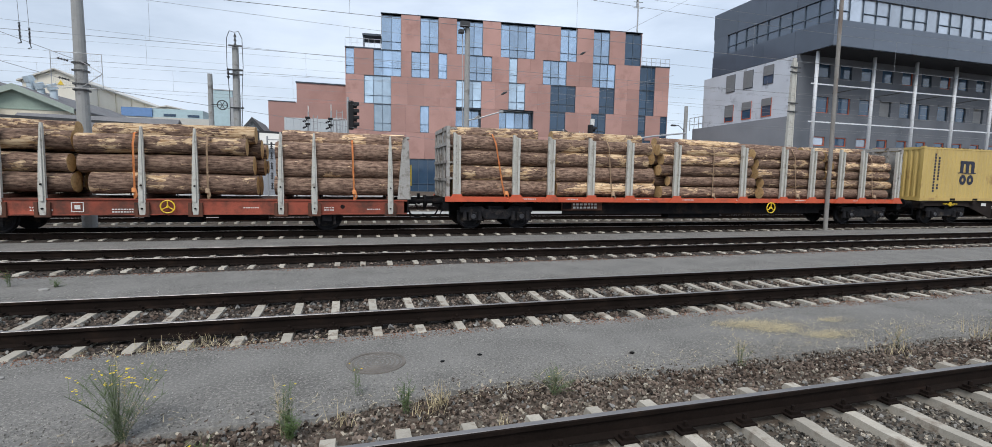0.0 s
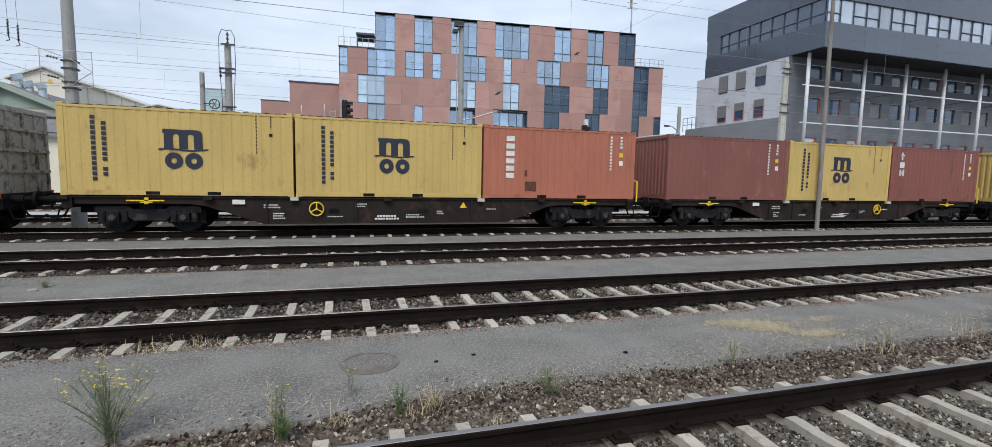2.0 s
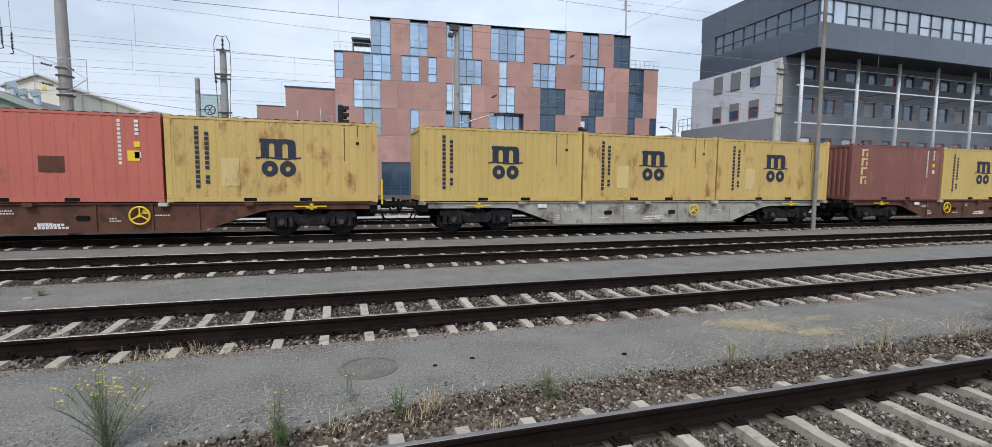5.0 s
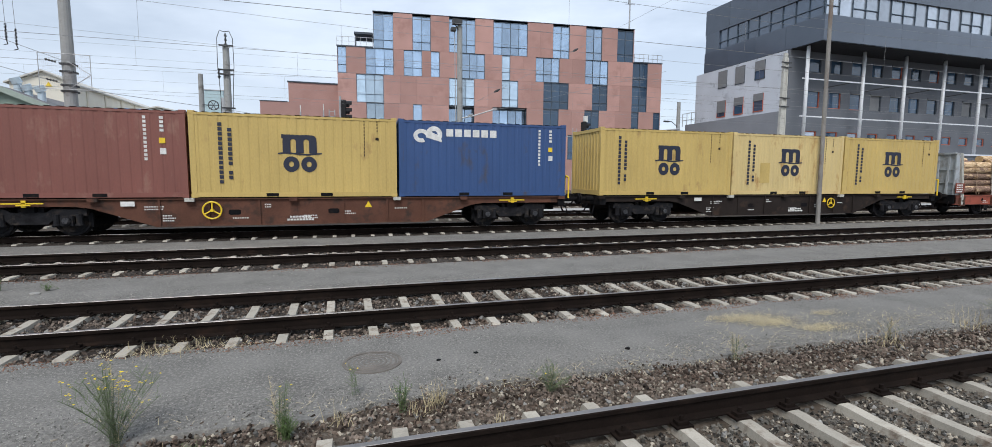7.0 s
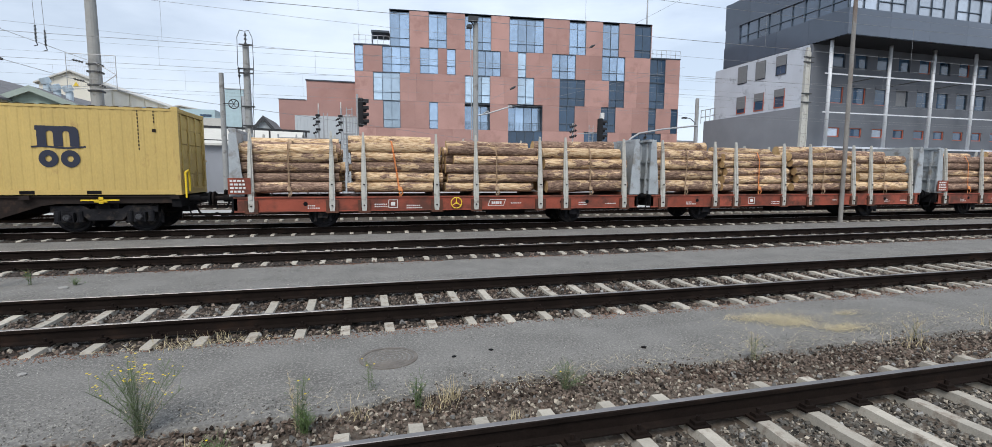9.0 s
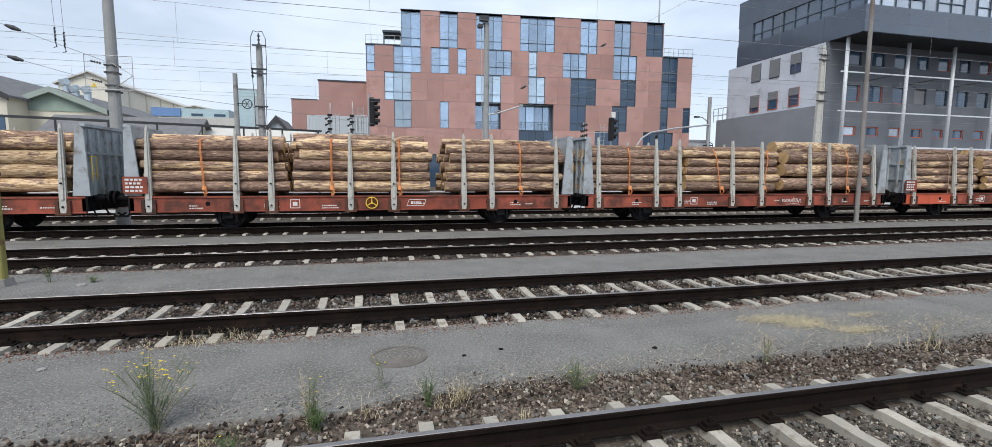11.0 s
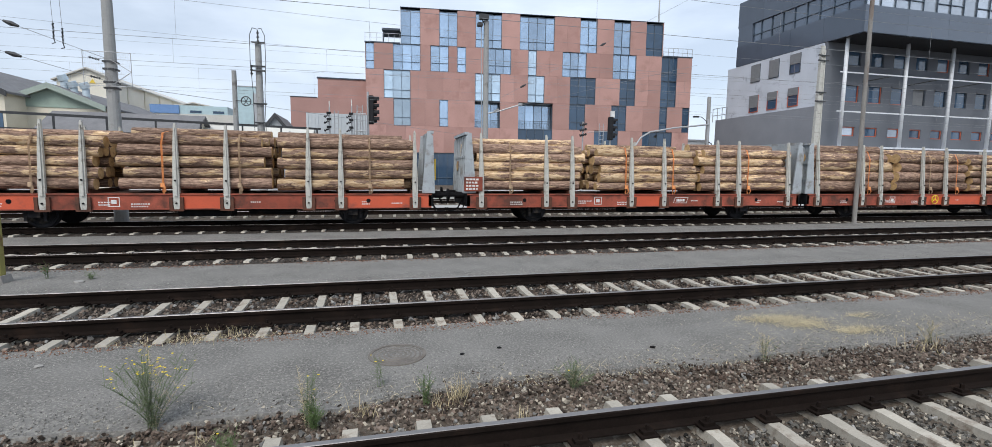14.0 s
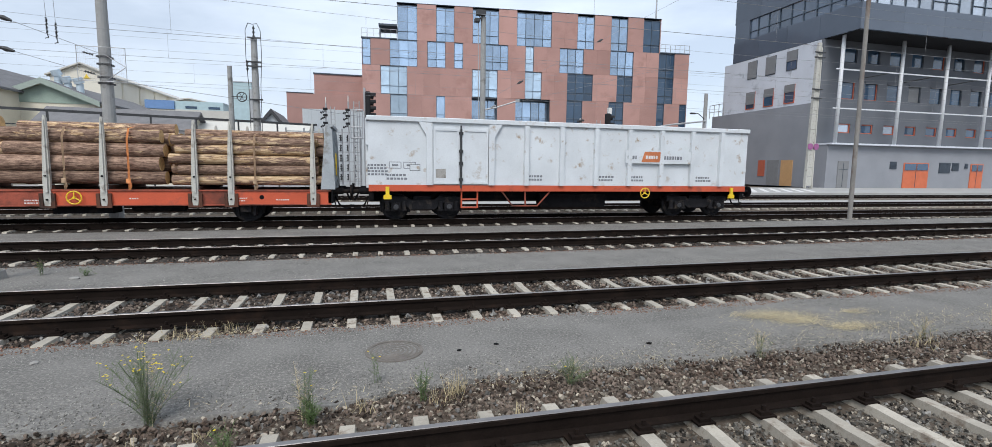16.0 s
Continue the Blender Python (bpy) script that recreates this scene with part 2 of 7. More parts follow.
def slab(name, y0, y1, z0, z1, label, mat, x0=-80, x1=260, thick=0.12):
    """A pavement strip along the tracks with ragged long edges."""
    rnd = random.Random(name + str(y0))
    n = 700
    bm = bmesh.new()
    xs = [x0 + (x1 - x0) * (i / n) ** 1.0 for i in range(n + 1)]
    near = [(x, y0 - (0.24 * min(1.0, max(0.0, 0.9 - x)) if y0 < 5 else 0.0) + rnd.uniform(-0.05, 0.05) + 0.03 * math.sin(x * 1.3), z0) for x in xs]
    far = [(x, y1 + rnd.uniform(-0.05, 0.05), z1) for x in xs]
    mid = [(x, (y0 + y1) / 2, (z0 + z1) / 2 + 0.012) for x in xs]
    rings = [[(x, y - 0.05, z - thick) for x, y, z in near], near, mid, far, [(x, y + 0.05, z - thick) for x, y, z in far]]
    vs = [[bm.verts.new(p) for p in r] for r in rings]
    for a, b in zip(vs, vs[1:]):
        for i in range(n):
            bm.faces.new((a[i], a[i + 1], b[i + 1], b[i]))
    return tagged(part(name, bm, mat, None, label, kind="structure"), category="pavement")


slab("pavement", 4.42, 6.2, -0.005, 0.0, "grey worn asphalt path between two tracks", M_ASPHALT)
slab("pavement", 8.75, 11.05, 0.0, 0.0, "grey worn asphalt strip beside the rails", M_ASPHALT)
slab("pavement", 13.95, 16.35, -0.01, 0.0, "pale grey asphalt strip beside the train track", M_ASPHALT)
slab("pavement", 24.6, 27.8, 0.03, 0.04, "pale gravel walkway between far tracks", M_PLATFORM)
pf = bmesh.new()
extrude(pf, [(33.9, 0.0), (33.9, 0.24), (33.93, 0.27), (44.6, 0.27), (44.6, 0.0)], "x", -70, 260)
tagged(part("platform", pf, M_PLATFORM, None, "pale paved platform before the office building", kind="structure"), category="platform")
for i in range(7):
    sx = 30.5 + i * 1.25
    st = bmesh.new()
    extrude(st, [(sx, 35.2), (sx + 0.55, 35.2), (sx + 5.6, 41.5), (sx + 5.05, 41.5)], "z", 0.272, 0.278)
    tagged(part("painted_stripe", st, M_MARK, None, "white painted hatching stripe on paving", kind="structure"), category="marking")


# ================= tracks
def rail_outline(yc, zt):
    s = [(-0.07, -0.172), (-0.07, -0.16), (-0.012, -0.14), (-0.010, -0.05), (-0.034, -0.038), (-0.036, -0.006), (-0.028, 0.0)]
    return [(yc + y, zt + z) for y, z in s] + [(yc - y, zt + z) for y, z in reversed(s)]


SLEEPER = bmesh.new()
prof = [(-1.25, -0.03), (-1.215, 0.03), (-0.5, 0.035), (-0.3, 0.02), (0.3, 0.02), (0.5, 0.035), (1.215, 0.03), (1.25, -0.03), (1.25, -0.18), (-1.25, -0.18)]
for xa, xb, side in ((-0.11, 0.11, 0),):
    lo = [[SLEEPER.verts.new((x, y, z - 0.12)) for y, z in prof] for x in (-0.070, 0.070)]
    hi = [[SLEEPER.verts.new((x, y, z if z > -0.1 else z)) for y, z in prof[:8]] for x in (-0.057, 0.057)]
    for i in range(7):
        SLEEPER.faces.new((hi[0][i], hi[0][i + 1], hi[1][i + 1], hi[1][i]))
        SLEEPER.faces.new((lo[0][i], lo[0][i + 1], hi[0][i + 1], hi[0][i]))
        SLEEPER.faces.new((lo[1][i + 1], lo[1][i], hi[1][i], hi[1][i + 1]))
    for i in (0, 7):
        SLEEPER.faces.new((lo[0][i], hi[0][i], hi[1][i], lo[1][i]))
    SLEEPER.faces.new((lo[0][0], lo[1][0], lo[1][9], lo[0][9]))
    SLEEPER.faces.new((lo[0][7], lo[1][7], lo[1][8], lo[0][8]))
SLEEPER_MESH = mesh_of(SLEEPER, M_CONCRETE)


def clip_mesh():
    """The fastening of one rail seat: base plate, two clips with their bolts."""
    bm = boxes((-0.08, 0.08, -0.17, 0.17, 0.0, 0.018))
    for s in (-1, 1):
        box(bm, -0.05, 0.05, s * 0.11 - 0.035, s * 0.11 + 0.035, 0.018, 0.045)
        tube(bm, (0, s * 0.11, 0.04), (0, s * 0.11, 0.085), 0.018, seg=6)
    return mesh_of(bm, M_RAIL)


CLIP_MESH = clip_mesh()


def track(yc, zt, x0, x1, phase, near, far, label, pitch=0.6, raised=0.0):
    """Two rails on concrete sleepers in a ballast bed; sleepers singly from near to far along x, joined elsewhere."""
    tr = tagged(new("track"), label, "railway track", kind="structure")
    rnd = random.Random(int(yc * 100))
    for s in (-0.7535, 0.7535):
        bm = bmesh.new()
        extrude(bm, rail_outline(yc + s, zt - 0.003), "x", x0, x1)
        rail = part("rail", bm, M_RAIL, tr, "rust-brown rail with worn top")
        top = bmesh.new()
        extrude(top, [(yc + s - 0.026, zt - 0.004), (yc + s + 0.026, zt - 0.004), (yc + s + 0.023, zt + 0.001), (yc + s - 0.023, zt + 0.001)], "x", x0, x1)
        part("running_surface", top, M_RAILTOP, rail, "polished steel running surface")
    bed = bmesh.new()
    half = 1.62
    nx = int((x1 - x0) / 1.0)
    ys = (-half - 0.35, -half, -1.0, 0.0, 1.0, half, half + 0.35)
    zs = (-0.40, -0.275, -0.265, -0.26, -0.265, -0.275, -0.40)
    g = [[bed.verts.new((x0 + (x1 - x0) * i / nx, yc + y + (rnd.uniform(-0.08, 0.08) if abs(y) >= half else 0), zt + z + (raised if abs(y) <= half else 0) + rnd.uniform(-0.012, 0.012))) for y, z in zip(ys, zs)] for i in range(nx + 1)]
    for a, b in zip(g, g[1:]):
        for i in range(6):
            bed.faces.new((a[i], a[i + 1], b[i + 1], b[i]))
    part("ballast_bed", bed, M_BALLAST, tr, "dark ballast bed", smooth=True, kind="stuff")
    rest = []
    k0, k1 = math.ceil((x0 - phase) / pitch), math.floor((x1 - phase) / pitch)
    clips = []
    for k in range(k0, k1 + 1):
        x = phase + pitch * k
        m = Matrix.Translation((x + rnd.uniform(-0.012, 0.012), yc + rnd.uniform(-0.015, 0.015), zt - 0.205 + rnd.uniform(-0.006, 0.006))) @ Matrix.Rotation(rnd.uniform(-0.012, 0.012), 4, "Z")
        if near <= x <= far:
            link_part("sleeper", SLEEPER_MESH, tr, m=m)
        else:
            rest.append(m)
        if near <= x <= far:
            clips += [m @ Matrix.Translation((0, s, 0.03)) for s in (-0.7535, 0.7535)]
    for nm, src, ms, lab in (("sleepers", SLEEPER_MESH, rest, "pale concrete sleepers further along"), ("rail_fastenings", CLIP_MESH, clips, "rusty rail clips and bolts")):
        if ms:
            co = np.empty(len(src.vertices) * 3)
            src.vertices.foreach_get("co", co)
            co = np.c_[co.reshape(-1, 3), np.ones(len(src.vertices))]
            faces = [tuple(p.vertices) for p in src.polygons]
            verts, polys = [], []
            for j, m in enumerate(ms):
                verts.append((co @ np.array(m).T)[:, :3])
                polys += [tuple(v + j * len(co) for v in f) for f in faces]
            me = bpy.data.meshes.new("mesh")
            me.from_pydata(np.concatenate(verts).tolist(), [], polys)
            me.materials.append(src.materials[0])
            link_part(nm, me, tr, lab, kind="stuff")
    return tr


track(2.497, 0.2, -40, 160, 0.338, -4, 16, "rusty railway track on concrete sleepers in ballast", 0.5477)
track(7.385, 0.2, -60, 200, -0.285, -12, 60, "rusty railway track on concrete sleepers, asphalt on both sides", 0.5445, 0.03)
track(12.5, 0.2, -60, 220, 0.19, -16, 70, "dark rusty railway track on concrete sleepers", 0.581, 0.06)
track(17.80, 0.2, -80, 260, 0.13, -20, 60, "dark railway track on which the freight train runs", 0.6, 0.06)
track(22.85, 0.22, -80, 260, 0.2, 15, 15.1, "railway track behind the freight train")
track(30.1, 0.22, -80, 260, 0.0, 20, 20.1, "railway track beside the far platform")


def stones(n, x0, x1, y0, y1, zt, size, name, label, mat, seed, keep=None):
    """Many loose ballast stones, each an uneven little block, joined."""
    rs = np.random.RandomState(seed)
    base = np.array([(x, y, z) for x in (-1, 1) for y in (-1, 1) for z in (-1, 1)], float) * 0.5
    quads = np.array([(0, 1, 3, 2), (4, 6, 7, 5), (0, 4, 5, 1), (2, 3, 7, 6), (0, 2, 6, 4), (1, 5, 7, 3)])
    px, py = rs.uniform(x0, x1, n), rs.uniform(y0, y1, n)
    if keep is not None:
        ok = keep(px, py)
        px, py = px[ok], py[ok]
        n = len(px)
    s = size * rs.uniform(0.5, 1.35, (n, 1, 1)) * rs.uniform(0.6, 1.2, (n, 1, 3))
    v = base[None] * rs.uniform(0.55, 1.15, (n, 8, 1)) * s
    q = rs.normal(size=(n, 4))
    q /= np.linalg.norm(q, axis=1, keepdims=True)
    w, a, b, c = q.T
    rot = np.stack([1 - 2 * (b * b + c * c), 2 * (a * b - w * c), 2 * (a * c + w * b), 2 * (a * b + w * c), 1 - 2 * (a * a + c * c), 2 * (b * c - w * a), 2 * (a * c - w * b), 2 * (b * c + w * a), 1 - 2 * (a * a + b * b)], 1).reshape(n, 3, 3)
    v = np.einsum("nij,nkj->nki", rot, v) + np.stack([px, py, zt + rs.uniform(-0.6, 0.45, n) * size], 1)[:, None]
    f = (quads[None] + 8 * np.arange(n)[:, None, None]).reshape(-1, 4)
    me = bpy.data.meshes.new("mesh")
    me.from_pydata(v.reshape(-1, 3).tolist(), [], f.tolist())
    me.materials.append(mat)
    return tagged(new(name, me), label, "ballast", kind="stuff")


def island_tint(mat, lo, hi):
    """Vary the colour value piece by piece within one mesh."""
    n, l = mat.node_tree.nodes, mat.node_tree.links
    geo, rng, hsv = n.new("ShaderNodeNewGeometry"), n.new("ShaderNodeMapRange"), n.new("ShaderNodeHueSaturation")
    rng.inputs["To Min"].default_value, rng.inputs["To Max"].default_value = lo, hi
    bsdf = n["Principled BSDF"]
    src = bsdf.inputs["Base Color"].links[0].from_socket
    l.new(geo.outputs["Random Per Island"], rng.inputs["Value"])
    l.new(rng.outputs["Result"], hsv.inputs["Value"])
    l.new(src, hsv.inputs["Color"])
    l.new(hsv.outputs["Color"], bsdf.inputs["Base Color"])
    return mat


island_tint(M_STONE, 0.25, 2.2)
M_STONEGREY = island_tint(material("grey_ballast_stone", (0.085, 0.080, 0.070), 0.9, vary=0.3, scale=9, grain=70, bump=0.3, dirt=(0.05, 0.042, 0.035), dirt_amount=0.4, dirt_scale=2.2), 0.1, 2.4)
off_rail = lambda yc: (lambda x, y: np.abs(np.abs(y - yc) - 0.7535) > 0.07)
stones(15000, -3.2, 8.5, 3.18, 4.35, -0.05, 0.027, "ballast", "loose brown and grey ballast stones", M_STONE, 1, off_rail(2.497))
stones(17000, -1.5, 8.5, 1.9, 3.18, -0.05, 0.025, "ballast", "loose dark grey ballast chippings", M_STONEGREY, 6)
stones(9000, 8.5, 21, 1.8, 4.4, -0.055, 0.046, "ballast", "loose brown and grey ballast stones", M_STONE, 2, off_rail(2.497))
stones(4200, -3, 14, 3.9, 4.75, -0.02, 0.027, "gravel", "scattered gravel over the asphalt edge", M_STONE, 3, lambda x, y: y < 4.44 - 0.24 * np.clip(0.9 - x, 0, 1) + 0.2 * np.abs(np.sin(x * 1.7)) ** 3)
stones(30000, -8.5, 26, 6.1, 8.75, -0.022, 0.034, "ballast", "dark ballast stones between the sleepers", M_STONE, 4, off_rail(7.385))
stones(9000, -12, 30, 11.1, 13.95, 0.0, 0.04, "ballast", "dark ballast stones between the sleepers", M_STONE, 5, off_rail(12.5))

# ================= manhole cover
M_IRON = material("cast_iron", (0.150, 0.135, 0.120), 0.75, 0.1, vary=0.3, scale=8, grain=60, bump=0.3, dirt=(0.115, 0.098, 0.082), dirt_amount=0.3, dirt_scale=6)
hole = thing("manhole_cover", Matrix.Translation((0.21, 5.24, 0.003)), "round rusty cast-iron manhole cover set in the asphalt", "manhole cover")
ring = bmesh.new()
for i in range(40):
    a0, a1 = 6.28319 * i / 40, 6.28319 * (i + 1) / 40
    v = [ring.verts.new((r * math.cos(a), r * math.sin(a), z)) for a in (a0, a1) for r, z in ((0.276, -0.012), (0.276, 0.012), (0.312, 0.012), (0.322, -0.02))]
    for j in range(3):
        ring.faces.new((v[j], v[j + 1], v[j + 5], v[j + 4]))
part("cover_frame", ring, M_IRON, hole)
lid = tube(bmesh.new(), (0, 0, -0.03), (0, 0, 0.004), 0.268, seg=40)
for r in (0.05, 0.10, 0.15, 0.20, 0.25):
    n = max(12, int(r * 180))
    rows = [[lid.verts.new((q * math.cos(6.28319 * i / n), q * math.sin(6.28319 * i / n), z)) for i in range(n)] for q, z in ((r - 0.016, 0.004), (r - 0.012, 0.009), (r + 0.004, 0.009), (r + 0.008, 0.004))]
    for a, b in zip(rows, rows[1:]):
        for i in range(n):
            lid.faces.new((a[i], a[(i + 1) % n], b[(i + 1) % n], b[i]))
part("lid", lid, M_IRON, hole, "ribbed iron lid")

# ================= red office building
M_RED = island_tint(material("red_cladding", (0.405, 0.243, 0.213), 0.8, vary=0.16, scale=0.35, grain=14, bump=0.15, dirt=(0.345, 0.20, 0.173), dirt_amount=0.3, dirt_scale=0.5, random_value=0.12), 0.97, 1.03)
M_GLASS = glass_material("sky_glass", (0.36, 0.48, 0.62), metal=0.7)
# band glass for the side face, its dark reflection put into the tint
M_SIDEGLASS = glass_material("side_glass_dark_reflection", (0.075, 0.105, 0.15), metal=0.3)
M_GLASSPALE = glass_material("pale_blind_glass", (0.42, 0.53, 0.62), metal=0.6)
M_GLASSDARK = glass_material("dark_glass", (0.032, 0.066, 0.115))
M_GLASSDARK.node_tree.nodes["Principled BSDF"].inputs["Specular IOR Level"].default_value = 0.3
M_GLASSDARK.node_tree.nodes["Principled BSDF"].inputs["Coat Weight"].default_value = 0.9
M_FRAMEBLUE = material("window_frame_blue_grey", (0.085, 0.115, 0.15), 0.5, 0.2, vary=0.1, bump=0)
M_MULLION = material("window_frame_dark", (0.05, 0.065, 0.085), 0.5, 0.2, vary=0.1, bump=0)
M_ROOF = material("flat_roof", (0.2, 0.2, 0.2), 0.9)


def ring_frame(x0, x1, z0, z1, w, ya, yb):
    """A rectangular frame of width w, one closed piece, between ya and yb."""
    bm = bmesh.new()
    rings = [[bm.verts.new((x, y, z)) for x, z in ((x0 + d, z0 + d), (x1 - d, z0 + d), (x1 - d, z1 - d), (x0 + d, z1 - d))] for y, d in ((ya, 0), (ya, w), (yb, w), (yb, 0))]
    for a, b in zip(rings, rings[1:] + rings[:1]):
        for i in range(4):
            bm.faces.new((a[i], a[(i + 1) % 4], b[(i + 1) % 4], b[i]))
    return bm


def pane_window(parent, x0, x1, z0, z1, glass, deep=0.18, step=1.2, bar=0.05, frame_mat=None, transom=None):
    """A glazed opening in a wall at y = 0: frame with mullions, and panes behind it."""
    frame_mat = frame_mat or M_FRAMEBLUE
    n = max(1, round((x1 - x0) / step))
    win = part("window", ring_frame(x0, x1, z0, z1, bar, deep - 0.10, deep), frame_mat, parent)
    for i in range(1, n):
        x = x0 + (x1 - x0 - bar) * i / n
        part("mullion", boxes((x, x + bar, deep - 0.10, deep, z0 + bar, z1 - bar)), frame_mat, win)
    if transom:
        part("transom", boxes((x0 + bar, x1 - bar, deep - 0.09, deep - 0.01, transom, transom + bar)), frame_mat, win)
    for i in range(n):
        xa, xb = x0 + (x1 - x0) * i / n + 0.02, x0 + (x1 - x0) * (i + 1) / n - 0.02
        part("pane", boxes((xa, xb, deep + 0.003, deep + 0.03, z0 + 0.01, z1 - 0.01)), glass, win)
    return win


red = thing("office_building", pose(3.445, 66.0, 0.0, 0, 0, -5.5), "six-storey red-clad office building with staggered glass windows", "building")
LEVELS = [0.0, 4.4, 7.85, 11.35, 14.95, 18.25, 22.8]
OPEN = {5: [(0, 2.5, 0), (4.95, 7.3, 0), (9.7, 13.2, 0), (15.65, 20.4, 0), (24.0, 26.4, 0), (28.8, 31.2, 0), (33.5, 35.95, 2)],
        4: [(-4.45, -3.4, 0), (-1.0, 2.5, 0), (3.8, 6.15, 0), (7.3, 8.45, 0), (11.4, 14.5, 0), (16.85, 18.0, 1), (21.6, 25.0, 0), (28.8, 32.2, 0), (35.95, 38.3, 2)],
        3: [(-2.2, 1.2, 1), (9.7, 13.1, 1), (16.85, 19.15, 1), (22.75, 26.4, 2), (29.9, 32.2, 2), (35.95, 38.3, 2)],
        2: [(-1.0, 1.2, 1), (4.95, 6.1, 0), (9.65, 13.1, 3), (15.6, 20.4, 3), (22.75, 25.0, 2), (28.8, 31.0, 2), (35.95, 37.1, 2), (39.4, 40.45, 2)],
        1: [(15.6, 20.4, 2), (26.4, 29.9, 2), (33.5, 38.0, 2)],
        0: [(1.2, 8.4, 2), (12.0, 24.0, 2), (28.0, 36.0, 2)]}
for lv in range(6):
    z0, z1 = LEVELS[lv], LEVELS[lv + 1]
    lo, hi = (0.0, 36.05) if lv == 5 else (-4.5, 40.5)
    cuts = [lo] + [c for a, b, _ in OPEN[lv] for c in (a, b)] + [hi]
    for a, b in zip(cuts[::2], cuts[1::2]):
        n = max(1, round((b - a) / 2.4)) if b - a > 0.02 else 0
        for i in range(n):
            part("panel", boxes((a + (b - a) * i / n + 0.006, a + (b - a) * (i + 1) / n - 0.006, 0, 0.35, z0 + 0.006, z1 - 0.006)), M_RED, red)
    for a, b, g in OPEN[lv]:
        deep = 1.4 if g == 3 else 0.16
        top = z1 - (0.25 if lv == 5 else 0.02)
        pane_window(red, a, b, z0 + 0.02, top, (M_GLASS, M_GLASSPALE, M_GLASSDARK, M_GLASS)[g], deep=deep, transom=z0 + 1.05 if g != 3 else None)
        if g == 3:
            rail_bm = boxes((a, b, 0.1, 0.14, z0 + 1.0, z0 + 1.05))
            for i in range(25):
                xx = a + (b - a) * i / 24
                box(rail_bm, xx - 0.012, xx + 0.012, 0.11, 0.13, z0, z0 + 1.0)
            part("balcony_railing", rail_bm, M_MULLION, red)
            part("balcony_lining", boxes((a - 0.02, b + 0.02, 0.36, 1.6, z1 - 0.1, z1), (a - 0.02, b + 0.02, 0.36, 1.6, z0 - 0.1, z0), (a - 0.12, a - 0.02, 0.36, 1.6, z0, z1 - 0.1), (b + 0.02, b + 0.12, 0.36, 1.6, z0, z1 - 0.1)), M_MULLION, red)
part("core", boxes((0.15, 35.9, 1.65, 26, 0.02, 22.6), (-4.35, 0.15, 1.65, 26, 0.02, 18.1), (35.9, 40.35, 1.65, 26, 0.02, 18.1), (-4.35, 40.35, 0.36, 1.64, 11.2, 11.3), (-4.35, 40.35, 0.36, 1.64, 7.75, 7.8)), M_MULLION, red)
part("side_wall", boxes((-4.5, -4.36, 0.36, 26, 0.02, 18.2), (40.36, 40.5, 0.36, 26, 0.02, 18.2), (0.0, 0.14, 0.36, 26, 18.3, 22.75), (35.91, 36.05, 0.36, 26, 18.3, 22.75)), M_RED, red)
part("roof", boxes((-0.05, 36.1, -0.04, 26.1, 22.8, 22.86), (-4.55, -0.06, -0.04, 26.1, 18.25, 18.4), (36.11, 40.55, -0.04, 26.1, 18.25, 18.4), (6, 16, 6, 16, 22.86, 23.35)), M_MULLION, red, "dark roof edge")
for x0, x1 in ((-4.5, -0.1), (36.2, 40.5)):
    rb = boxes((x0, x1, 0.05, 0.09, 19.45, 19.5), (x0, x1, 0.06, 0.08, 18.9, 18.92))
    for i in range(7):
        xx = x0 + (x1 - x0) * i / 6
        box(rb, xx - 0.02, xx + 0.02, 0.05, 0.09, 18.4, 19.45)
    part("roof_railing", rb, M_GALV, red, "thin terrace railing")
part("canopy", boxes((-2.4, -0.1, 0.4, 4, 20.0, 20.25), (-2.3, -2.15, 0.6, 0.75, 18.4, 20.0)), M_MULLION, red, "dark terrace canopy")
am = bmesh.new()
tube(am, (35.6, 0.8, 22.86), (35.6, 0.8, 31.2), 0.12, 0.06, 8)
for zz in (26.5, 27.3, 30.0):
    tube(am, (34.9, 0.8, zz), (36.3, 0.8, zz), 0.04, seg=6)
    box(am, 35.35, 35.5, 0.7, 0.9, zz, zz + 1.2)
part("antenna_mast", am, M_GALV, red, "slender aerial mast on the roof")

# lower red block beside it
low = thing("brick_block", pose(-10.4, 68.0, 0.0), "low plain red-brown windowless block", "building")
part("wall", boxes((0, 10.0, 0, 14, 0, 11.2), (3.3, 9.4, 0.6, 13.5, 11.2, 13.8)), M_RED, low)
part("roof_edge", boxes((3.2, 9.5, 0.5, 13.6, 13.8, 13.95), (-0.05, 3.2, -0.05, 14.05, 11.2, 11.3)), M_MULLION, low)

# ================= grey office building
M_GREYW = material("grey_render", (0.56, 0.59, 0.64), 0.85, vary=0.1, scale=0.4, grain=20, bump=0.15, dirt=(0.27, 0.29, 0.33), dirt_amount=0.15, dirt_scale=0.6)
M_GREYD = material("dark_grey_render", (0.25, 0.262, 0.285), 0.8, vary=0.12, scale=0.4, grain=20, bump=0.15)
M_BOX = island_tint(material("anthracite_panels", (0.085, 0.106, 0.14), 0.17, vary=0.12, scale=0.5, grain=9, bump=0.04), 0.92, 1.08)
# black of fittings; on soffit and core it stands in for shade
M_SOFFIT = material("black_and_soffit_shade", (0.02, 0.02, 0.022), 0.8)
M_BAND = glass_material("band_glass", (0.36, 0.40, 0.45), metal=0.55)
M_ORFRAME = material("orange_window_frame", (0.40, 0.10, 0.055), 0.6, vary=0.1, bump=0.05)
M_ORDOOR = material("orange_door_paint", (0.52, 0.13, 0.055), 0.6, vary=0.12, scale=2, bump=0.05)
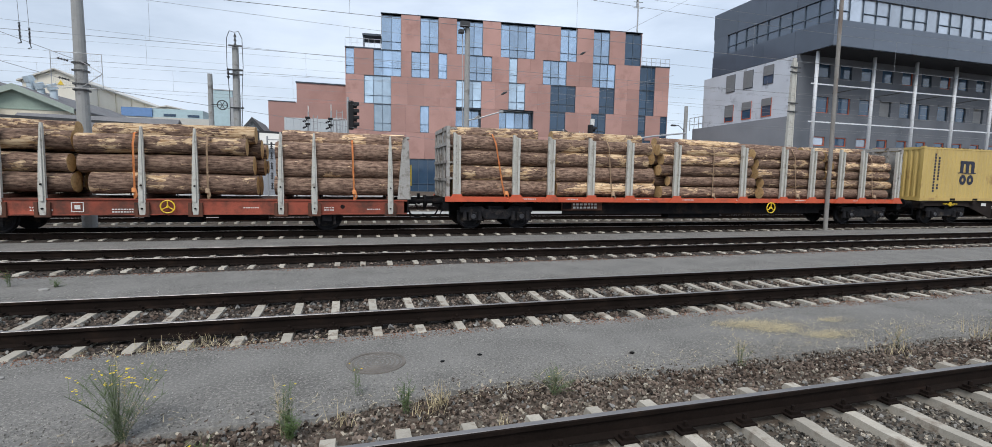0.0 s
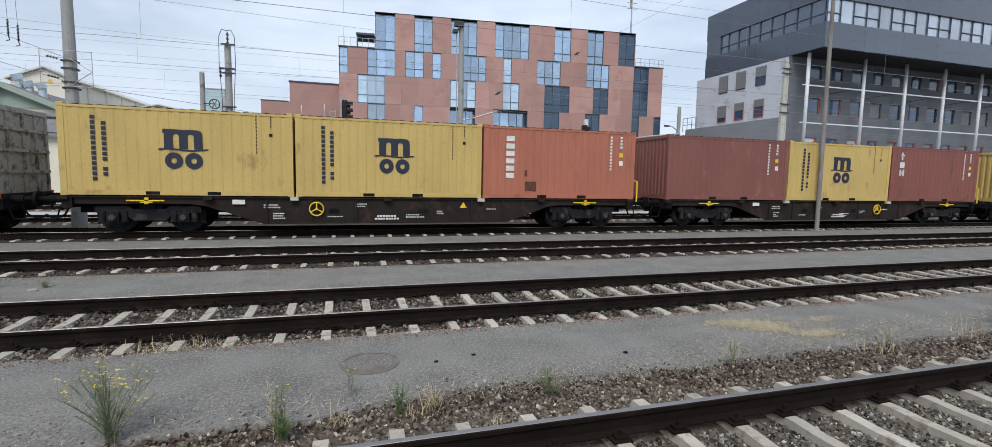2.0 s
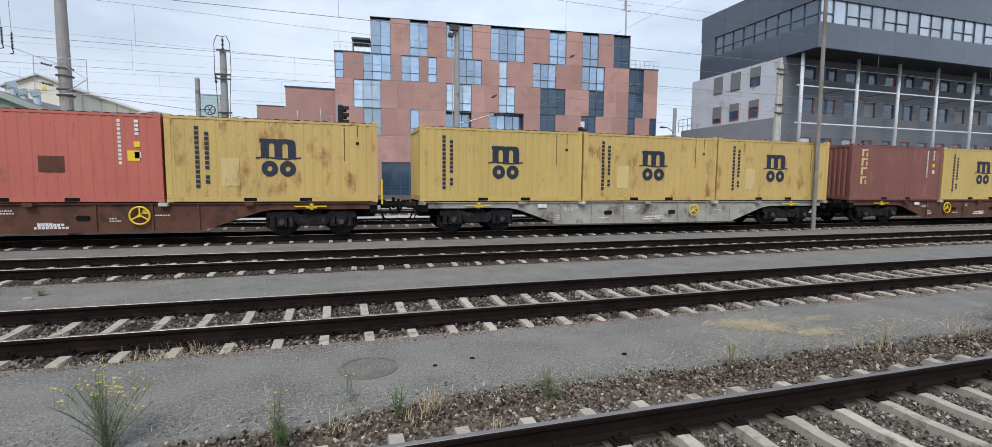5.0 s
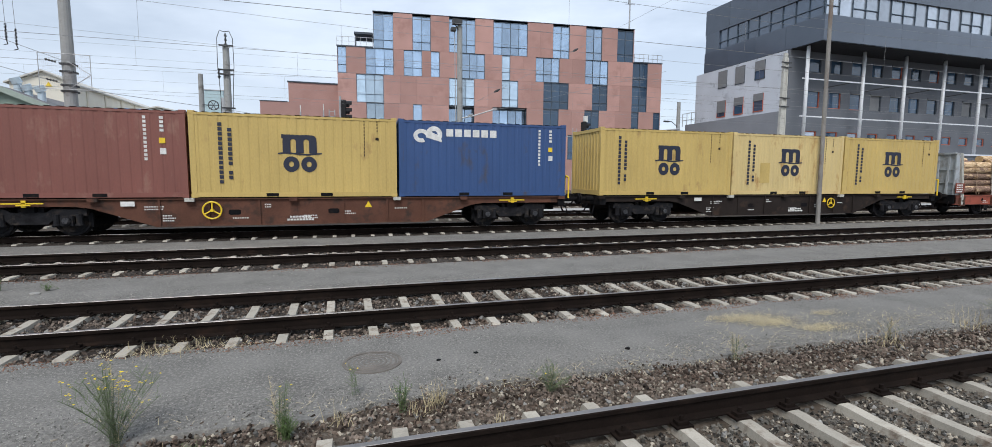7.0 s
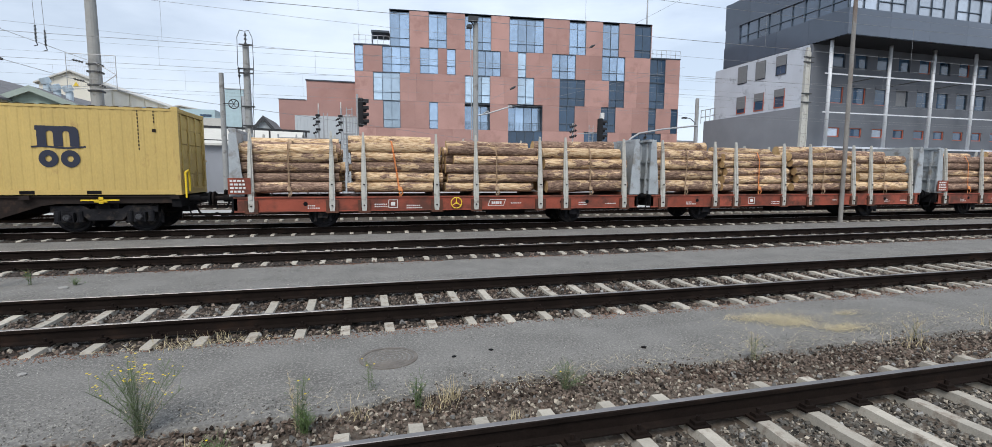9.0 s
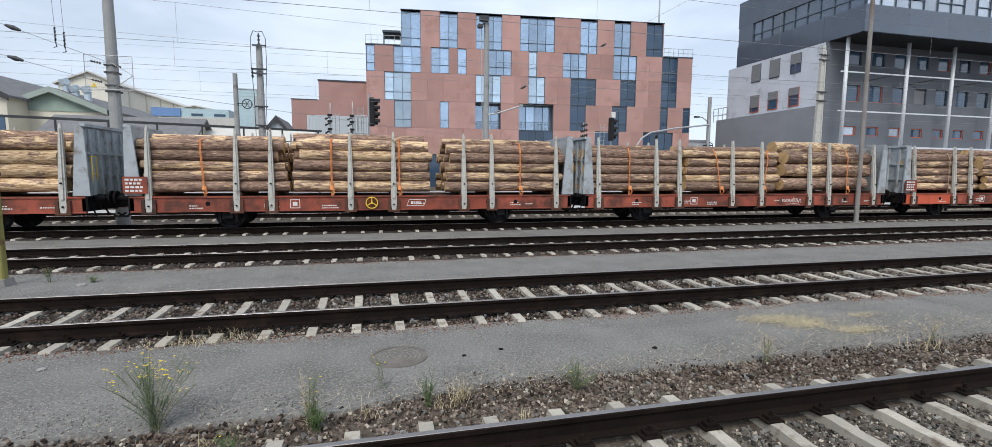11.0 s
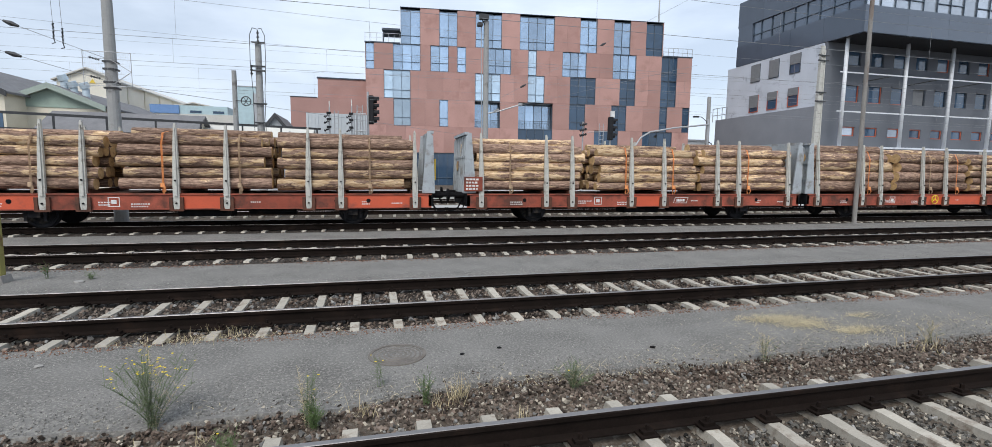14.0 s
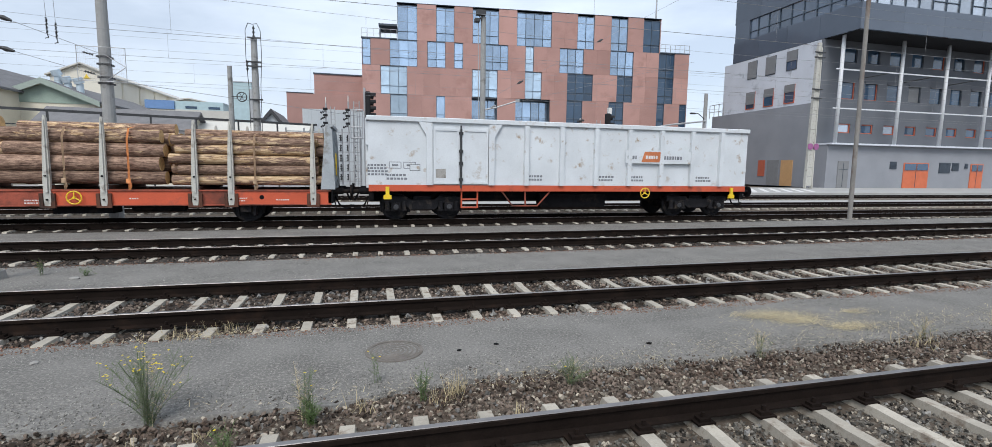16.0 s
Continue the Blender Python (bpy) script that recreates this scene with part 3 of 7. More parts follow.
M_COLUMN = material("white_column", (0.60, 0.62, 0.64), 0.5, vary=0.08, scale=2, bump=0.05)
M_BLIND = material("grey_blind", (0.20, 0.205, 0.21), 0.7, vary=0.1, scale=3, grain=40, bump=0.1)
M_TAN = material("tan_door", (0.50, 0.30, 0.14), 0.6, vary=0.1, bump=0.05)
gb = thing("grey_office_building", pose(0, 0, 0), "grey office building with a dark glazed top storey on white columns", "building")
X0, X1 = 49.3, 118.0
YF, YB, YW = 41.5, 60.0, 45.6
part("wall", boxes((X0, X1, YW + 0.36, 61.5, 0.25, 16.85)), M_GREYW, gb, "smooth light grey rendered wall")
# front wall in bays with real openings
FX = [52.3 + 3.37 * i for i in range(19)]
fw = bmesh.new()
bands = [(5.2, 6.57, None), (6.57, 7.64, 1.75), (7.64, 10.4, None), (10.4, 12.45, 1.9), (12.45, 14.5, None), (14.5, 16.2, 1.85), (16.2, 16.85, None)]
for z0, z1, wdt in bands:
    if wdt is None:
        box(fw, X0, X1, YW, YW + 0.35, z0, z1)
        continue
    x = X0
    for fx in FX:
        box(fw, x, fx, YW, YW + 0.35, z0, z1)
        x = fx + wdt
    box(fw, x, X1, YW, YW + 0.35, z0, z1)
# grey render with the shade under the overhang put into its colour
M_GREYSHADE = material("overhang_shaded_render", (0.13, 0.14, 0.157), 0.85, vary=0.12, scale=0.4, grain=20, bump=0.15)
part("front_wall", fw, M_GREYSHADE, gb, "grey rendered wall behind the columns, overhang shade in its colour")
rnd = random.Random(11)
for z0, z1, wdt in bands:
    if wdt is None:
        continue
    for i, fx in enumerate(FX[:12]):
        orange = wdt == 1.75 or (z0 == 10.4 and i in (0, 1, 2)) or (z0 == 14.5 and i in (4, 6))
        fr = ring_frame(fx, fx + wdt, z0, z1, 0.1, YW + 0.08, YW + 0.16)
        w = part("window", fr, M_ORFRAME if orange else M_MULLION, gb, "orange-framed window" if orange else "")
        blind = rnd.random() < 0.5 and wdt == 1.9 and i not in (0, 2)
        part("pane", boxes((fx + 0.1, fx + wdt - 0.1, YW + 0.17, YW + 0.2, z0 + 0.1, z1 - 0.1)), M_BLIND if blind else (M_BAND if i in (0, 2) and wdt == 1.75 else M_GLASSDARK), w)
        if wdt != 1.75:
            # coloured in the same shaded tone as the wall
            part("blind_box", boxes((fx - 0.05, fx + wdt + 0.05, YW - 0.1, YW + 0.06, z1 - 0.15, z1 + 0.05)), M_GREYSHADE, w)
# left face windows, facing -x
def side_window(parent, y0, y1, z0, z1, x, frame, glass, shade):
    bm = boxes((x - 0.06, x + 0.05, y0, y1, z0, z0 + 0.12), (x - 0.06, x + 0.05, y0, y1, z1 - 0.1, z1), (x - 0.06, x + 0.05, y0, y0 + 0.1, z0 + 0.12, z1 - 0.1), (x - 0.06, x + 0.05, y1 - 0.1, y1, z0 + 0.12, z1 - 0.1))
    w = part("window", bm, frame, parent)
    part("pane", boxes((x - 0.02, x + 0.03, y0 + 0.1, y1 - 0.1, z0 + 0.12, z1 - 0.1)), glass, w)
    if shade:
        part("blind", boxes((x - 0.10, x - 0.063, y0 + 0.02, y1 - 0.02, z1 - shade, z1)), M_BLIND, w)


for y0, y1, sh0, sh1 in ((55.35, 56.95, 2.2, 1.6), (52.25, 53.85, 2.2, 1.0), (49.05, 50.6, 1.2, 0.9)):
    side_window(gb, y0, y1, 14.2, 16.5, X0, M_MULLION, M_GLASSDARK, sh0)
    side_window(gb, y0, y1, 10.25, 12.5, X0, M_ORFRAME, M_GLASSDARK, sh1)
# plinth and low extension
part("plinth", boxes((X0 - 0.02, X1, 44.0, YW - 0.003, 0.25, 5.1)), M_GREYD, gb, "dark grey ground floor wall")
part("ledge", boxes((X0 - 0.1, X1, 43.4, YW - 0.003, 5.1, 5.28)), M_GREYW, gb)
part("low_wing", boxes((X0 - 0.3, X0 - 0.02, YW + 0.3, 63.2, 0.25, 9.9)), M_GREYD, gb, "windowless dark grey low wing")
lw = bmesh.new()
for yy in (61.0, 62.0, 63.0, 64.0):
    tube(lw, (X0 - 0.2, yy, 9.7), (X0 - 0.2, yy, 11.6), 0.05, seg=6)
for zz in (10.6, 11.6):
    tube(lw, (X0 - 0.2, 61, zz), (X0 - 0.2, 64, zz), 0.05, seg=6)
part("roof_railing", lw, M_GALV, gb)
# ground floor doors and vents
for x0, x1, z1, mat, nm, lab in ((60.6, 64.5, 3.25, M_ORDOOR, "door", "orange double door"), (71.4, 73.5, 3.25, M_ORDOOR, "door", "orange door"), (50.9, 52.4, 3.3, M_BLIND, "door", "grey door")):
    dr = part(nm, boxes((x0, x1, 43.93, 43.997, 0.28, z1)), mat, gb, lab)
    mid = (x0 + x1) / 2
    part("door_gap", boxes((mid - 0.03, mid + 0.03, 43.915, 43.928, 0.35, z1 - 0.1), (x0 + 0.1, x1 - 0.1, 43.915, 43.928, z1 - 0.95, z1 - 0.9)), M_MULLION, dr)
    if mat is M_ORDOOR:
        part("door_pane", boxes((x0 + 0.15, mid - 0.1, 43.9, 43.926, z1 - 0.85, z1 - 0.1), (mid + 0.1, x1 - 0.15, 43.9, 43.926, z1 - 0.85, z1 - 0.1)), M_GLASSDARK, dr)
for x0, x1, z0, z1 in ((58.5, 59.5, 2.5, 3.35), (66.2, 68.0, 2.1, 3.35), (68.3, 69.4, 2.4, 3.35), (70.4, 70.9, 2.7, 3.3), (76.0, 77.4, 2.4, 3.35)):
    vb = boxes((x0, x1, 43.94, 43.997, z0, z1))
    for k in range(6):
        zz = z0 + (z1 - z0) * (k + 0.5) / 6
        box(vb, x0 + 0.04, x1 - 0.04, 43.9, 43.938, zz - 0.04, zz + 0.02)
    part("vent", vb, M_MULLION, gb, "dark louvred vent")
for y0, y1, z1, mat in ((52.5, 53.6, 3.45, M_ORFRAME), (50.3, 52.1, 3.45, M_BLIND), (48.2, 49.95, 3.42, M_TAN)):
    part("side_door", boxes((X0 - 0.36, X0 - 0.303, y0, y1, 0.3 if z1 < 3.45 or mat is M_BLIND else 1.4, z1)), mat, gb)
# columns and cross rails
for i in range(11):
    cx = 49.97 + (0 if i == 0 else 1.7 + 6.89 * i)
    cb = tube(bmesh.new(), (cx, 43.8, 5.28), (cx, 43.8, 16.85), 0.19, seg=14)
    part("column", cb, M_COLUMN, gb, "round white column", smooth=True)
for zz in (9.0, 13.2):
    part("cross_rail", boxes((X0, X1, 43.75, 43.85, zz, zz + 0.13)), M_COLUMN, gb)
for i in range(8):
    part("bracket", tube(bmesh.new(), (57.2 + 6.89 * i, 43.85, 13.3), (54.6 + 6.89 * i, YW, 12.75), 0.06, seg=6), M_DARKSTEEL, gb)
# dark box on top: window band with real recess
tp = 25.3
bx = bmesh.new()
for k in range(12):
    xa, xb = X0 + k * 5.8, X0 + (k + 1) * 5.8 - 0.012
    for z0, z1 in ((16.9, 19.6), (22.1, tp)):
        box(bx, xa, xb, YF, YF + 0.3, z0, z1)
for k in range(4):
    ya, yb = YF + 0.31 + k * 4.55, YF + 0.3 + (k + 1) * 4.55 - 0.012
    for z0, z1 in ((16.9, 19.6), (22.1, tp)):
        box(bx, X0, X0 + 0.3, ya, yb, z0, z1)
box(bx, X0, X0 + 0.3, 57.3, 59.85, 19.6, 22.1)
part("top_storey_cladding", bx, M_BOX, gb, "glossy anthracite panels")
# shade under and inside the top storey is put into this black
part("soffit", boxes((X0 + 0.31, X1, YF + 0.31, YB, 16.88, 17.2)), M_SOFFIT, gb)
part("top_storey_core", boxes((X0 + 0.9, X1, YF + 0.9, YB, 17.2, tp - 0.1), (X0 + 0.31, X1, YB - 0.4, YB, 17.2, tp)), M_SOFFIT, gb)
part("roof", boxes((X0, X1, YF, YB, tp, tp + 0.15)), M_BOX, gb)
for k in range(36):
    part("band_pane", boxes((X0 + 0.2 + k * 1.93, X0 + 0.2 + (k + 1) * 1.93 - 0.03, YF + 0.22, YF + 0.27, 19.6, 22.1)), M_BAND, gb)
for k in range(9):
    part("band_pane", boxes((X0 + 0.22, X0 + 0.27, YF + 0.35 + k * 1.75, YF + 0.35 + (k + 1) * 1.75 - 0.03, 19.6, 22.1)), M_SIDEGLASS, gb)
for k in range(36):
    x = X0 + 0.2 + k * 1.93
    part("mullion", boxes((x - 0.022, x + 0.022, YF + 0.08, YF + 0.21, 19.6, 22.1)), M_FRAMEBLUE, gb)
    if k % 3 != 1:
        part("transom", boxes((x + 0.04, x + 1.88, YF + 0.1, YF + 0.2, 20.55, 20.62)), M_FRAMEBLUE, gb)
for k in range(10):
    y = YF + 0.35 + k * 1.75
    part("mullion", boxes((X0 + 0.08, X0 + 0.21, y - 0.022, y + 0.022, 19.6, 22.1)), M_FRAMEBLUE, gb)
part("transom", boxes((X0 + 0.1, X0 + 0.2, YF + 0.4, YF + 16, 20.5, 20.57)), M_FRAMEBLUE, gb)
# ================= the freight train
YT, ZT = 17.80, 0.20            # centre line and rail top of its track
TRAIN = []                      # (thing, where it stands along the track at the start)
WHEELS = []                     # (wheelset, its place in its bogie or wagon)
CACHE = {}


def rolling(name, u, label, category, group=""):
    ob = thing(name, pose(u, YT, ZT), label, category, group)
    TRAIN.append((ob, u))
    return ob


def cached(key, build):
    if key not in CACHE:
        CACHE[key] = build()
    return CACHE[key]


def wheelset_mesh():
    bm = bmesh.new()
    tube(bm, (0, -1.05, 0), (0, 1.05, 0), 0.085, seg=10)
    for s in (-1, 1):
        rings = []
        for y, r in ((0.68, 0.485), (0.715, 0.485), (0.725, 0.46), (0.815, 0.455), (0.815, 0.385), (0.785, 0.36), (0.775, 0.17), (0.84, 0.14), (0.84, 0.08)):
            rings.append([bm.verts.new((r * math.cos(6.28319 * i / 28), s * y, r * math.sin(6.28319 * i / 28))) for i in range(28)])
        for a, b in zip(rings, rings[1:]):
            for i in range(28):
                bm.faces.new((a[i], a[(i + 1) % 28], b[(i + 1) % 28], b[i]))
        bm.faces.new(rings[0])
        for i in range(4):
            a = i * 1.5708
            tube(bm, (0.27 * math.cos(a), s * 0.77, 0.27 * math.sin(a)), (0.27 * math.cos(a), s * 0.795, 0.27 * math.sin(a)), 0.03, seg=6)
    return mesh_of(bm, M_BOGIE)


def add_wheelset(parent, x, z=0.46):
    ob = link_part("wheelset", cached("wheelset", wheelset_mesh), parent, "dark wheels on an axle", pose(x, 0, z))
    WHEELS.append((ob, x, z))
    return ob


def bogie_frame_mesh():
    bm = bmesh.new()
    for s in (-1, 1):
        y0, y1 = (s * 0.94, s * 1.06) if s > 0 else (-1.06, -0.94)
        extrude(bm, [(-1.35, 0.60), (-1.35, 0.78), (-0.55, 0.80), (-0.4, 0.70), (0.4, 0.70), (0.55, 0.80), (1.35, 0.78), (1.35, 0.60), (0.62, 0.56), (0.42, 0.36), (-0.42, 0.36), (-0.62, 0.56)], "y", y0, y1)
        for ax in (-0.9, 0.9):
            box(bm, ax - 0.15, ax + 0.15, min(s * 1.0, s * 1.16), max(s * 1.0, s * 1.16), 0.32, 0.60)
            tube(bm, (ax, s * 1.10, 0.46), (ax, s * 1.20, 0.46), 0.12, seg=12)
            for d in (-0.27, 0.27):
                tube(bm, (ax + d, s * 1.05, 0.36), (ax + d, s * 1.05, 0.64), 0.085, seg=10)
                tube(bm, (ax + d, s * 1.05, 0.32), (ax + d, s * 1.05, 0.36), 0.11, seg=10)
            box(bm, ax - 0.5, ax - 0.44, min(s * 0.72, s * 0.82), max(s * 0.72, s * 0.82), 0.25, 0.65)
            box(bm, ax + 0.44, ax + 0.5, min(s * 0.72, s * 0.82), max(s * 0.72, s * 0.82), 0.25, 0.65)
    box(bm, -0.3, 0.3, -0.94, 0.94, 0.45, 0.82)
    for ex in (-1.3, 1.2):
        box(bm, ex, ex + 0.1, -0.94, 0.94, 0.62, 0.74)
    return mesh_of(bm, M_BOGIE)


def axle_cap_mesh():
    bm = tube(bmesh.new(), (0, 0.0, 0), (0, -0.025, 0), 0.095, 0.08, 12)
    for i in range(3):
        a = 1.5708 + 2.0944 * i
        tube(bm, (0.055 * math.cos(a), -0.025, 0.055 * math.sin(a)), (0.055 * math.cos(a), -0.05, 0.055 * math.sin(a)), 0.018, seg=6)
    return mesh_of(bm, M_STEEL)


def add_bogie(parent, x):
    b = link_part("bogie", cached("bogie", bogie_frame_mesh), parent, "black two-axle bogie", pose(x, 0, 0))
    for ax in (-0.9, 0.9):
        add_wheelset(b, ax)
        for s in (-1, 1):
            link_part("axle_cap", cached("axle_cap", axle_cap_mesh), b, "worn steel axle cap", pose(ax, s * 1.203, 0.46, 0, 0, 0 if s < 0 else 180))


def buffer_mesh():
    bm = bmesh.new()
    tube(bm, (0, 0, 0), (0.3, 0, 0), 0.11, seg=12)
    tube(bm, (0.3, 0, 0), (0.55, 0, 0), 0.075, seg=12)
    tube(bm, (0.55, 0, 0), (0.6, 0, 0), 0.22, 0.21, seg=18)
    return mesh_of(bm, M_BLACK)


def add_buffers(parent, x0, x1, z=0.98):
    me = cached("buffer", buffer_mesh)
    for s in (-0.87, 0.87):
        link_part("buffer", me, parent, m=pose(x1, s, z))
        link_part("buffer", me, parent, m=pose(x0, s, z, 0, 0, 180))
    for x, d in ((x0, -1), (x1, 1)):
        for name, r, pts in (("screw_coupling", 0.035, [(x, 0.1, 0.95), (x + d * 0.35, 0.1, 0.9), (x + d * 0.5, 0.1, 0.6)]),
                             ("brake_hose", 0.028, [(x, -0.5, 0.8), (x + d * 0.15, -0.5, 0.5), (x + d * 0.4, -0.5, 0.38), (x + d * 0.62, -0.5, 0.5)]),
                             ("brake_hose", 0.02, [(x, -1.05, 0.75), (x + d * 0.1, -1.05, 0.42), (x + d * 0.45, -1.05, 0.42)])):
            part(name, bent_tube(bmesh.new(), pts, r), M_BLACK, parent)


def handwheel_mesh():
    bm = bmesh.new()
    pts = [(0.185 * math.cos(6.28319 * i / 20), 0, 0.185 * math.sin(6.28319 * i / 20)) for i in range(21)]
    bent_tube(bm, pts, 0.018, 6)
    for i in range(3):
        a = 1.5708 + i * 2.0944
        tube(bm, (0, 0, 0), (0.185 * math.cos(a), 0, 0.185 * math.sin(a)), 0.016, seg=6)
    tube(bm, (0, -0.03, 0), (0, 0.06, 0), 0.035, seg=8)
    return mesh_of(bm, M_YMARK)


def add_handwheel(parent, x, z, y=-1.30, size=1.0):
    link_part("handwheel", cached("handwheel", handwheel_mesh), parent, "yellow brake handwheel", pose(x, y, z) @ Matrix.Diagonal((size, size, size, 1)))


def marks(parent, rows, y, mat, name="marking", label="", thick=0.004):
    """Flat painted bars (x0, x1, z0, z1) on a face that looks to -y."""
    if name in ("lettering_bars", "small_mark", "marking"):
        for a, b, c, d in rows:
            part(name.removesuffix("s"), boxes((a, b, y - thick, y - 0.0005, c, d)), mat, parent)
        return None
    return part(name, boxes(*[(a, b, y - thick, y - 0.0005, c, d) for a, b, c, d in rows]), mat, parent, label)


def text_bars(x, z, n, w, h, gap, rnd):
    """A line of n short bars standing for small writing."""
    out = []
    for _ in range(n):
        ww = w * rnd.uniform(0.6, 1.1)
        out.append((x, x + ww, z, z + h))
        x += ww + gap
    return out


def panel_marks(parent, x, z, y, rnd, mat=None, lines=2, n=5):
    rows = []
    for k in range(lines):
        rows += text_bars(x, z - k * 0.075, rnd.randint(n, n + 3), 0.05, 0.035, 0.022, rnd)
    marks(parent, rows, y, mat or M_MARK)


# ---- containers
CL, CW, CH = 6.058, 2.438, 2.591
PAINT = {}


def paint(key):
    if key not in PAINT:
        base, dirt, amt = {"yellow": ((0.49, 0.352, 0.112), (0.32, 0.20, 0.07), 0.08), "old_yellow": ((0.49, 0.345, 0.115), (0.26, 0.12, 0.04), 0.22),
                           "pale_yellow": ((0.56, 0.43, 0.19), (0.36, 0.20, 0.06), 0.2), "oxide": ((0.20, 0.062, 0.045), (0.11, 0.040, 0.03), 0.15), "brown_red": ((0.19, 0.068, 0.052), (0.24, 0.12, 0.09), 0.15),
                           "orange": ((0.37, 0.125, 0.075), (0.25, 0.085, 0.05), 0.15), "salmon": ((0.43, 0.115, 0.085), (0.24, 0.08, 0.06), 0.12),
                           "blue": ((0.026, 0.066, 0.18), (0.05, 0.05, 0.07), 0.14)}[key]
        PAINT[key] = material("container_" + key, base, 0.52, vary=0.14, scale=0.9, grain=25, bump=0.06, dirt=dirt, dirt_amount=amt, dirt_scale=2.2, stretch=(1, 1, 0.45))
    return PAINT[key]


def wave(a, b, n, depth, flat=0.42):
    """A trapezoid corrugation from a to b: (along, depth) pairs; 0 is the outer face."""
    p = (b - a) / n
    out = [(a, 0.0)]
    for i in range(n):
        s = a + i * p
        out += [(s + p * flat * 0.5, 0.0), (s + p * 0.5 - p * flat * 0.25 , depth), (s + p * 0.5 + p * flat * 0.25, depth), (s + p - p * flat * 0.5, 0.0)]
    return out + [(b, 0.0)]


def corrugated(points, z0, z1, place):
    bm = bmesh.new()
    lo, hi = [bm.verts.new(place(s, d, z0)) for s, d in points], [bm.verts.new(place(s, d, z1)) for s, d in points]
    for i in range(len(points) - 1):
        bm.faces.new((lo[i], lo[i + 1], hi[i + 1], hi[i]))
    return bm


def container_meshes(key):
    mat = paint(key)
    hw = CW / 2
    out = {}
    for s, nm in ((-1, "near_side"), (1, "far_side")):
        out[nm] = mesh_of(corrugated(wave(0.16, CL - 0.16, 21, 0.011, 0.5), 0.16, CH - 0.12, lambda a, d, z: (a, s * (hw - 0.012 - d), z)), mat)
    out["front_end"] = mesh_of(corrugated(wave(-hw + 0.13, hw - 0.13, 9, 0.045), 0.2, CH - 0.15, lambda a, d, z: (0.02 + d, a, z)), mat)
    out["roof"] = mesh_of(corrugated(wave(0.15, CL - 0.15, 20, 0.02), 0.0, 1.0, lambda a, d, z: (a, -hw + 0.06 + (CW - 0.12) * z, CH - 0.02 - d)), mat)
    fr = bmesh.new()
    for s in (-1, 1):
        ya, yb = sorted((s * hw, s * (hw - 0.07)))
        box(fr, 0.16, CL - 0.16, ya, yb, 0.02, 0.16)
        box(fr, 0.16, CL - 0.16, ya, yb, CH - 0.12, CH - 0.05)
        for x in (0, CL - 0.16):
            box(fr, x, x + 0.16, *sorted((s * hw, s * (hw - 0.13))), 0.12, CH - 0.12)
    for x0 in (0.0, CL - 0.1):
        box(fr, x0, x0 + 0.1, -hw + 0.13, hw - 0.13, 0.02, 0.2)
        box(fr, x0, x0 + 0.1, -hw + 0.13, hw - 0.13, CH - 0.15, CH - 0.03)
    out["frame"] = mesh_of(fr, mat)
    cast = boxes((-0.009, 0.169, -0.085, 0.077, 0, 0.118))
    out["corner_casting"] = mesh_of(bevelled(cast, 0.008), mat)
    steps = []
    for k in range(5):
        z0, z1 = 0.2 + k * (CH - 0.35) / 5, 0.2 + (k + 1) * (CH - 0.35) / 5 - 0.03
        d = 0.03 if k % 2 else 0.045
        steps += [(CL - 0.065, z0 - 0.005), (CL - d, z0), (CL - d, z1), (CL - 0.065, z1 + 0.005)]
    outline = [(CL - 0.09, 0.19)] + steps + [(CL - 0.09, CH - 0.15)]
    out["door"] = mesh_of(extrude(bmesh.new(), outline, "y", 0.01, hw - 0.13), mat)
    lock = tube(bmesh.new(), (CL - 0.01, 0, 0.14), (CL - 0.01, 0, CH - 0.1), 0.017, seg=6)
    for z in (0.3, 0.75, 1.3, 1.9, 2.35):
        box(lock, CL - 0.03, CL + 0.01, -0.05, 0.05, z, z + 0.06)
    box(lock, CL - 0.02, CL + 0.02, 0, 0.35, 1.05, 1.09)
    out["locking_bar"] = mesh_of(lock, mat)
    out["fork_pocket"] = mesh_of(boxes((0, 0.36, -hw - 0.002, hw + 0.002, 0.03, 0.135)), M_BLACK)
    return out


def arch_shape(x0, z0, w, h, y, n=8):
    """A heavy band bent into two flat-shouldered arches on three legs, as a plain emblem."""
    bm = bmesh.new()
    t = w * 0.225
    half = (w - t) / 2
    for k in range(2):
        cx = x0 + t / 2 + half * (0.5 + k)
        ri, ro = (half - t) / 2, (half + t) / 2
        zc = z0 + h * 0.62
        arc = [3.14159 * i / n for i in range(n + 1)]
        inner = [(cx + ri * math.cos(a), zc + h * 0.14 * math.sin(a)) for a in arc]
        outer = [(cx + ro * math.copysign(abs(math.cos(a)) ** 0.5, math.cos(a)), zc + h * 0.38 * math.sin(a) ** 0.6) for a in arc]
        for i in range(n):
            bm.faces.new([bm.verts.new((a, y - 0.001 * k, b)) for a, b in (outer[i], outer[i + 1], inner[i + 1], inner[i])])
        for px in (cx - half * 0.5, cx + half * 0.5):
            bm.faces.new([bm.verts.new((a, y - 0.002 - 0.001 * k, b)) for a, b in ((px - t / 2, z0), (px + t / 2, z0), (px + t / 2, zc), (px - t / 2, zc))])
    bm.faces.new([bm.verts.new((a, y - 0.004, b)) for a, b in ((x0 - 0.03, z0 + h * 0.78), (x0 + t, z0 + h * 0.78), (x0 + t, z0 + h), (x0 - 0.03, z0 + h))])
    return bm


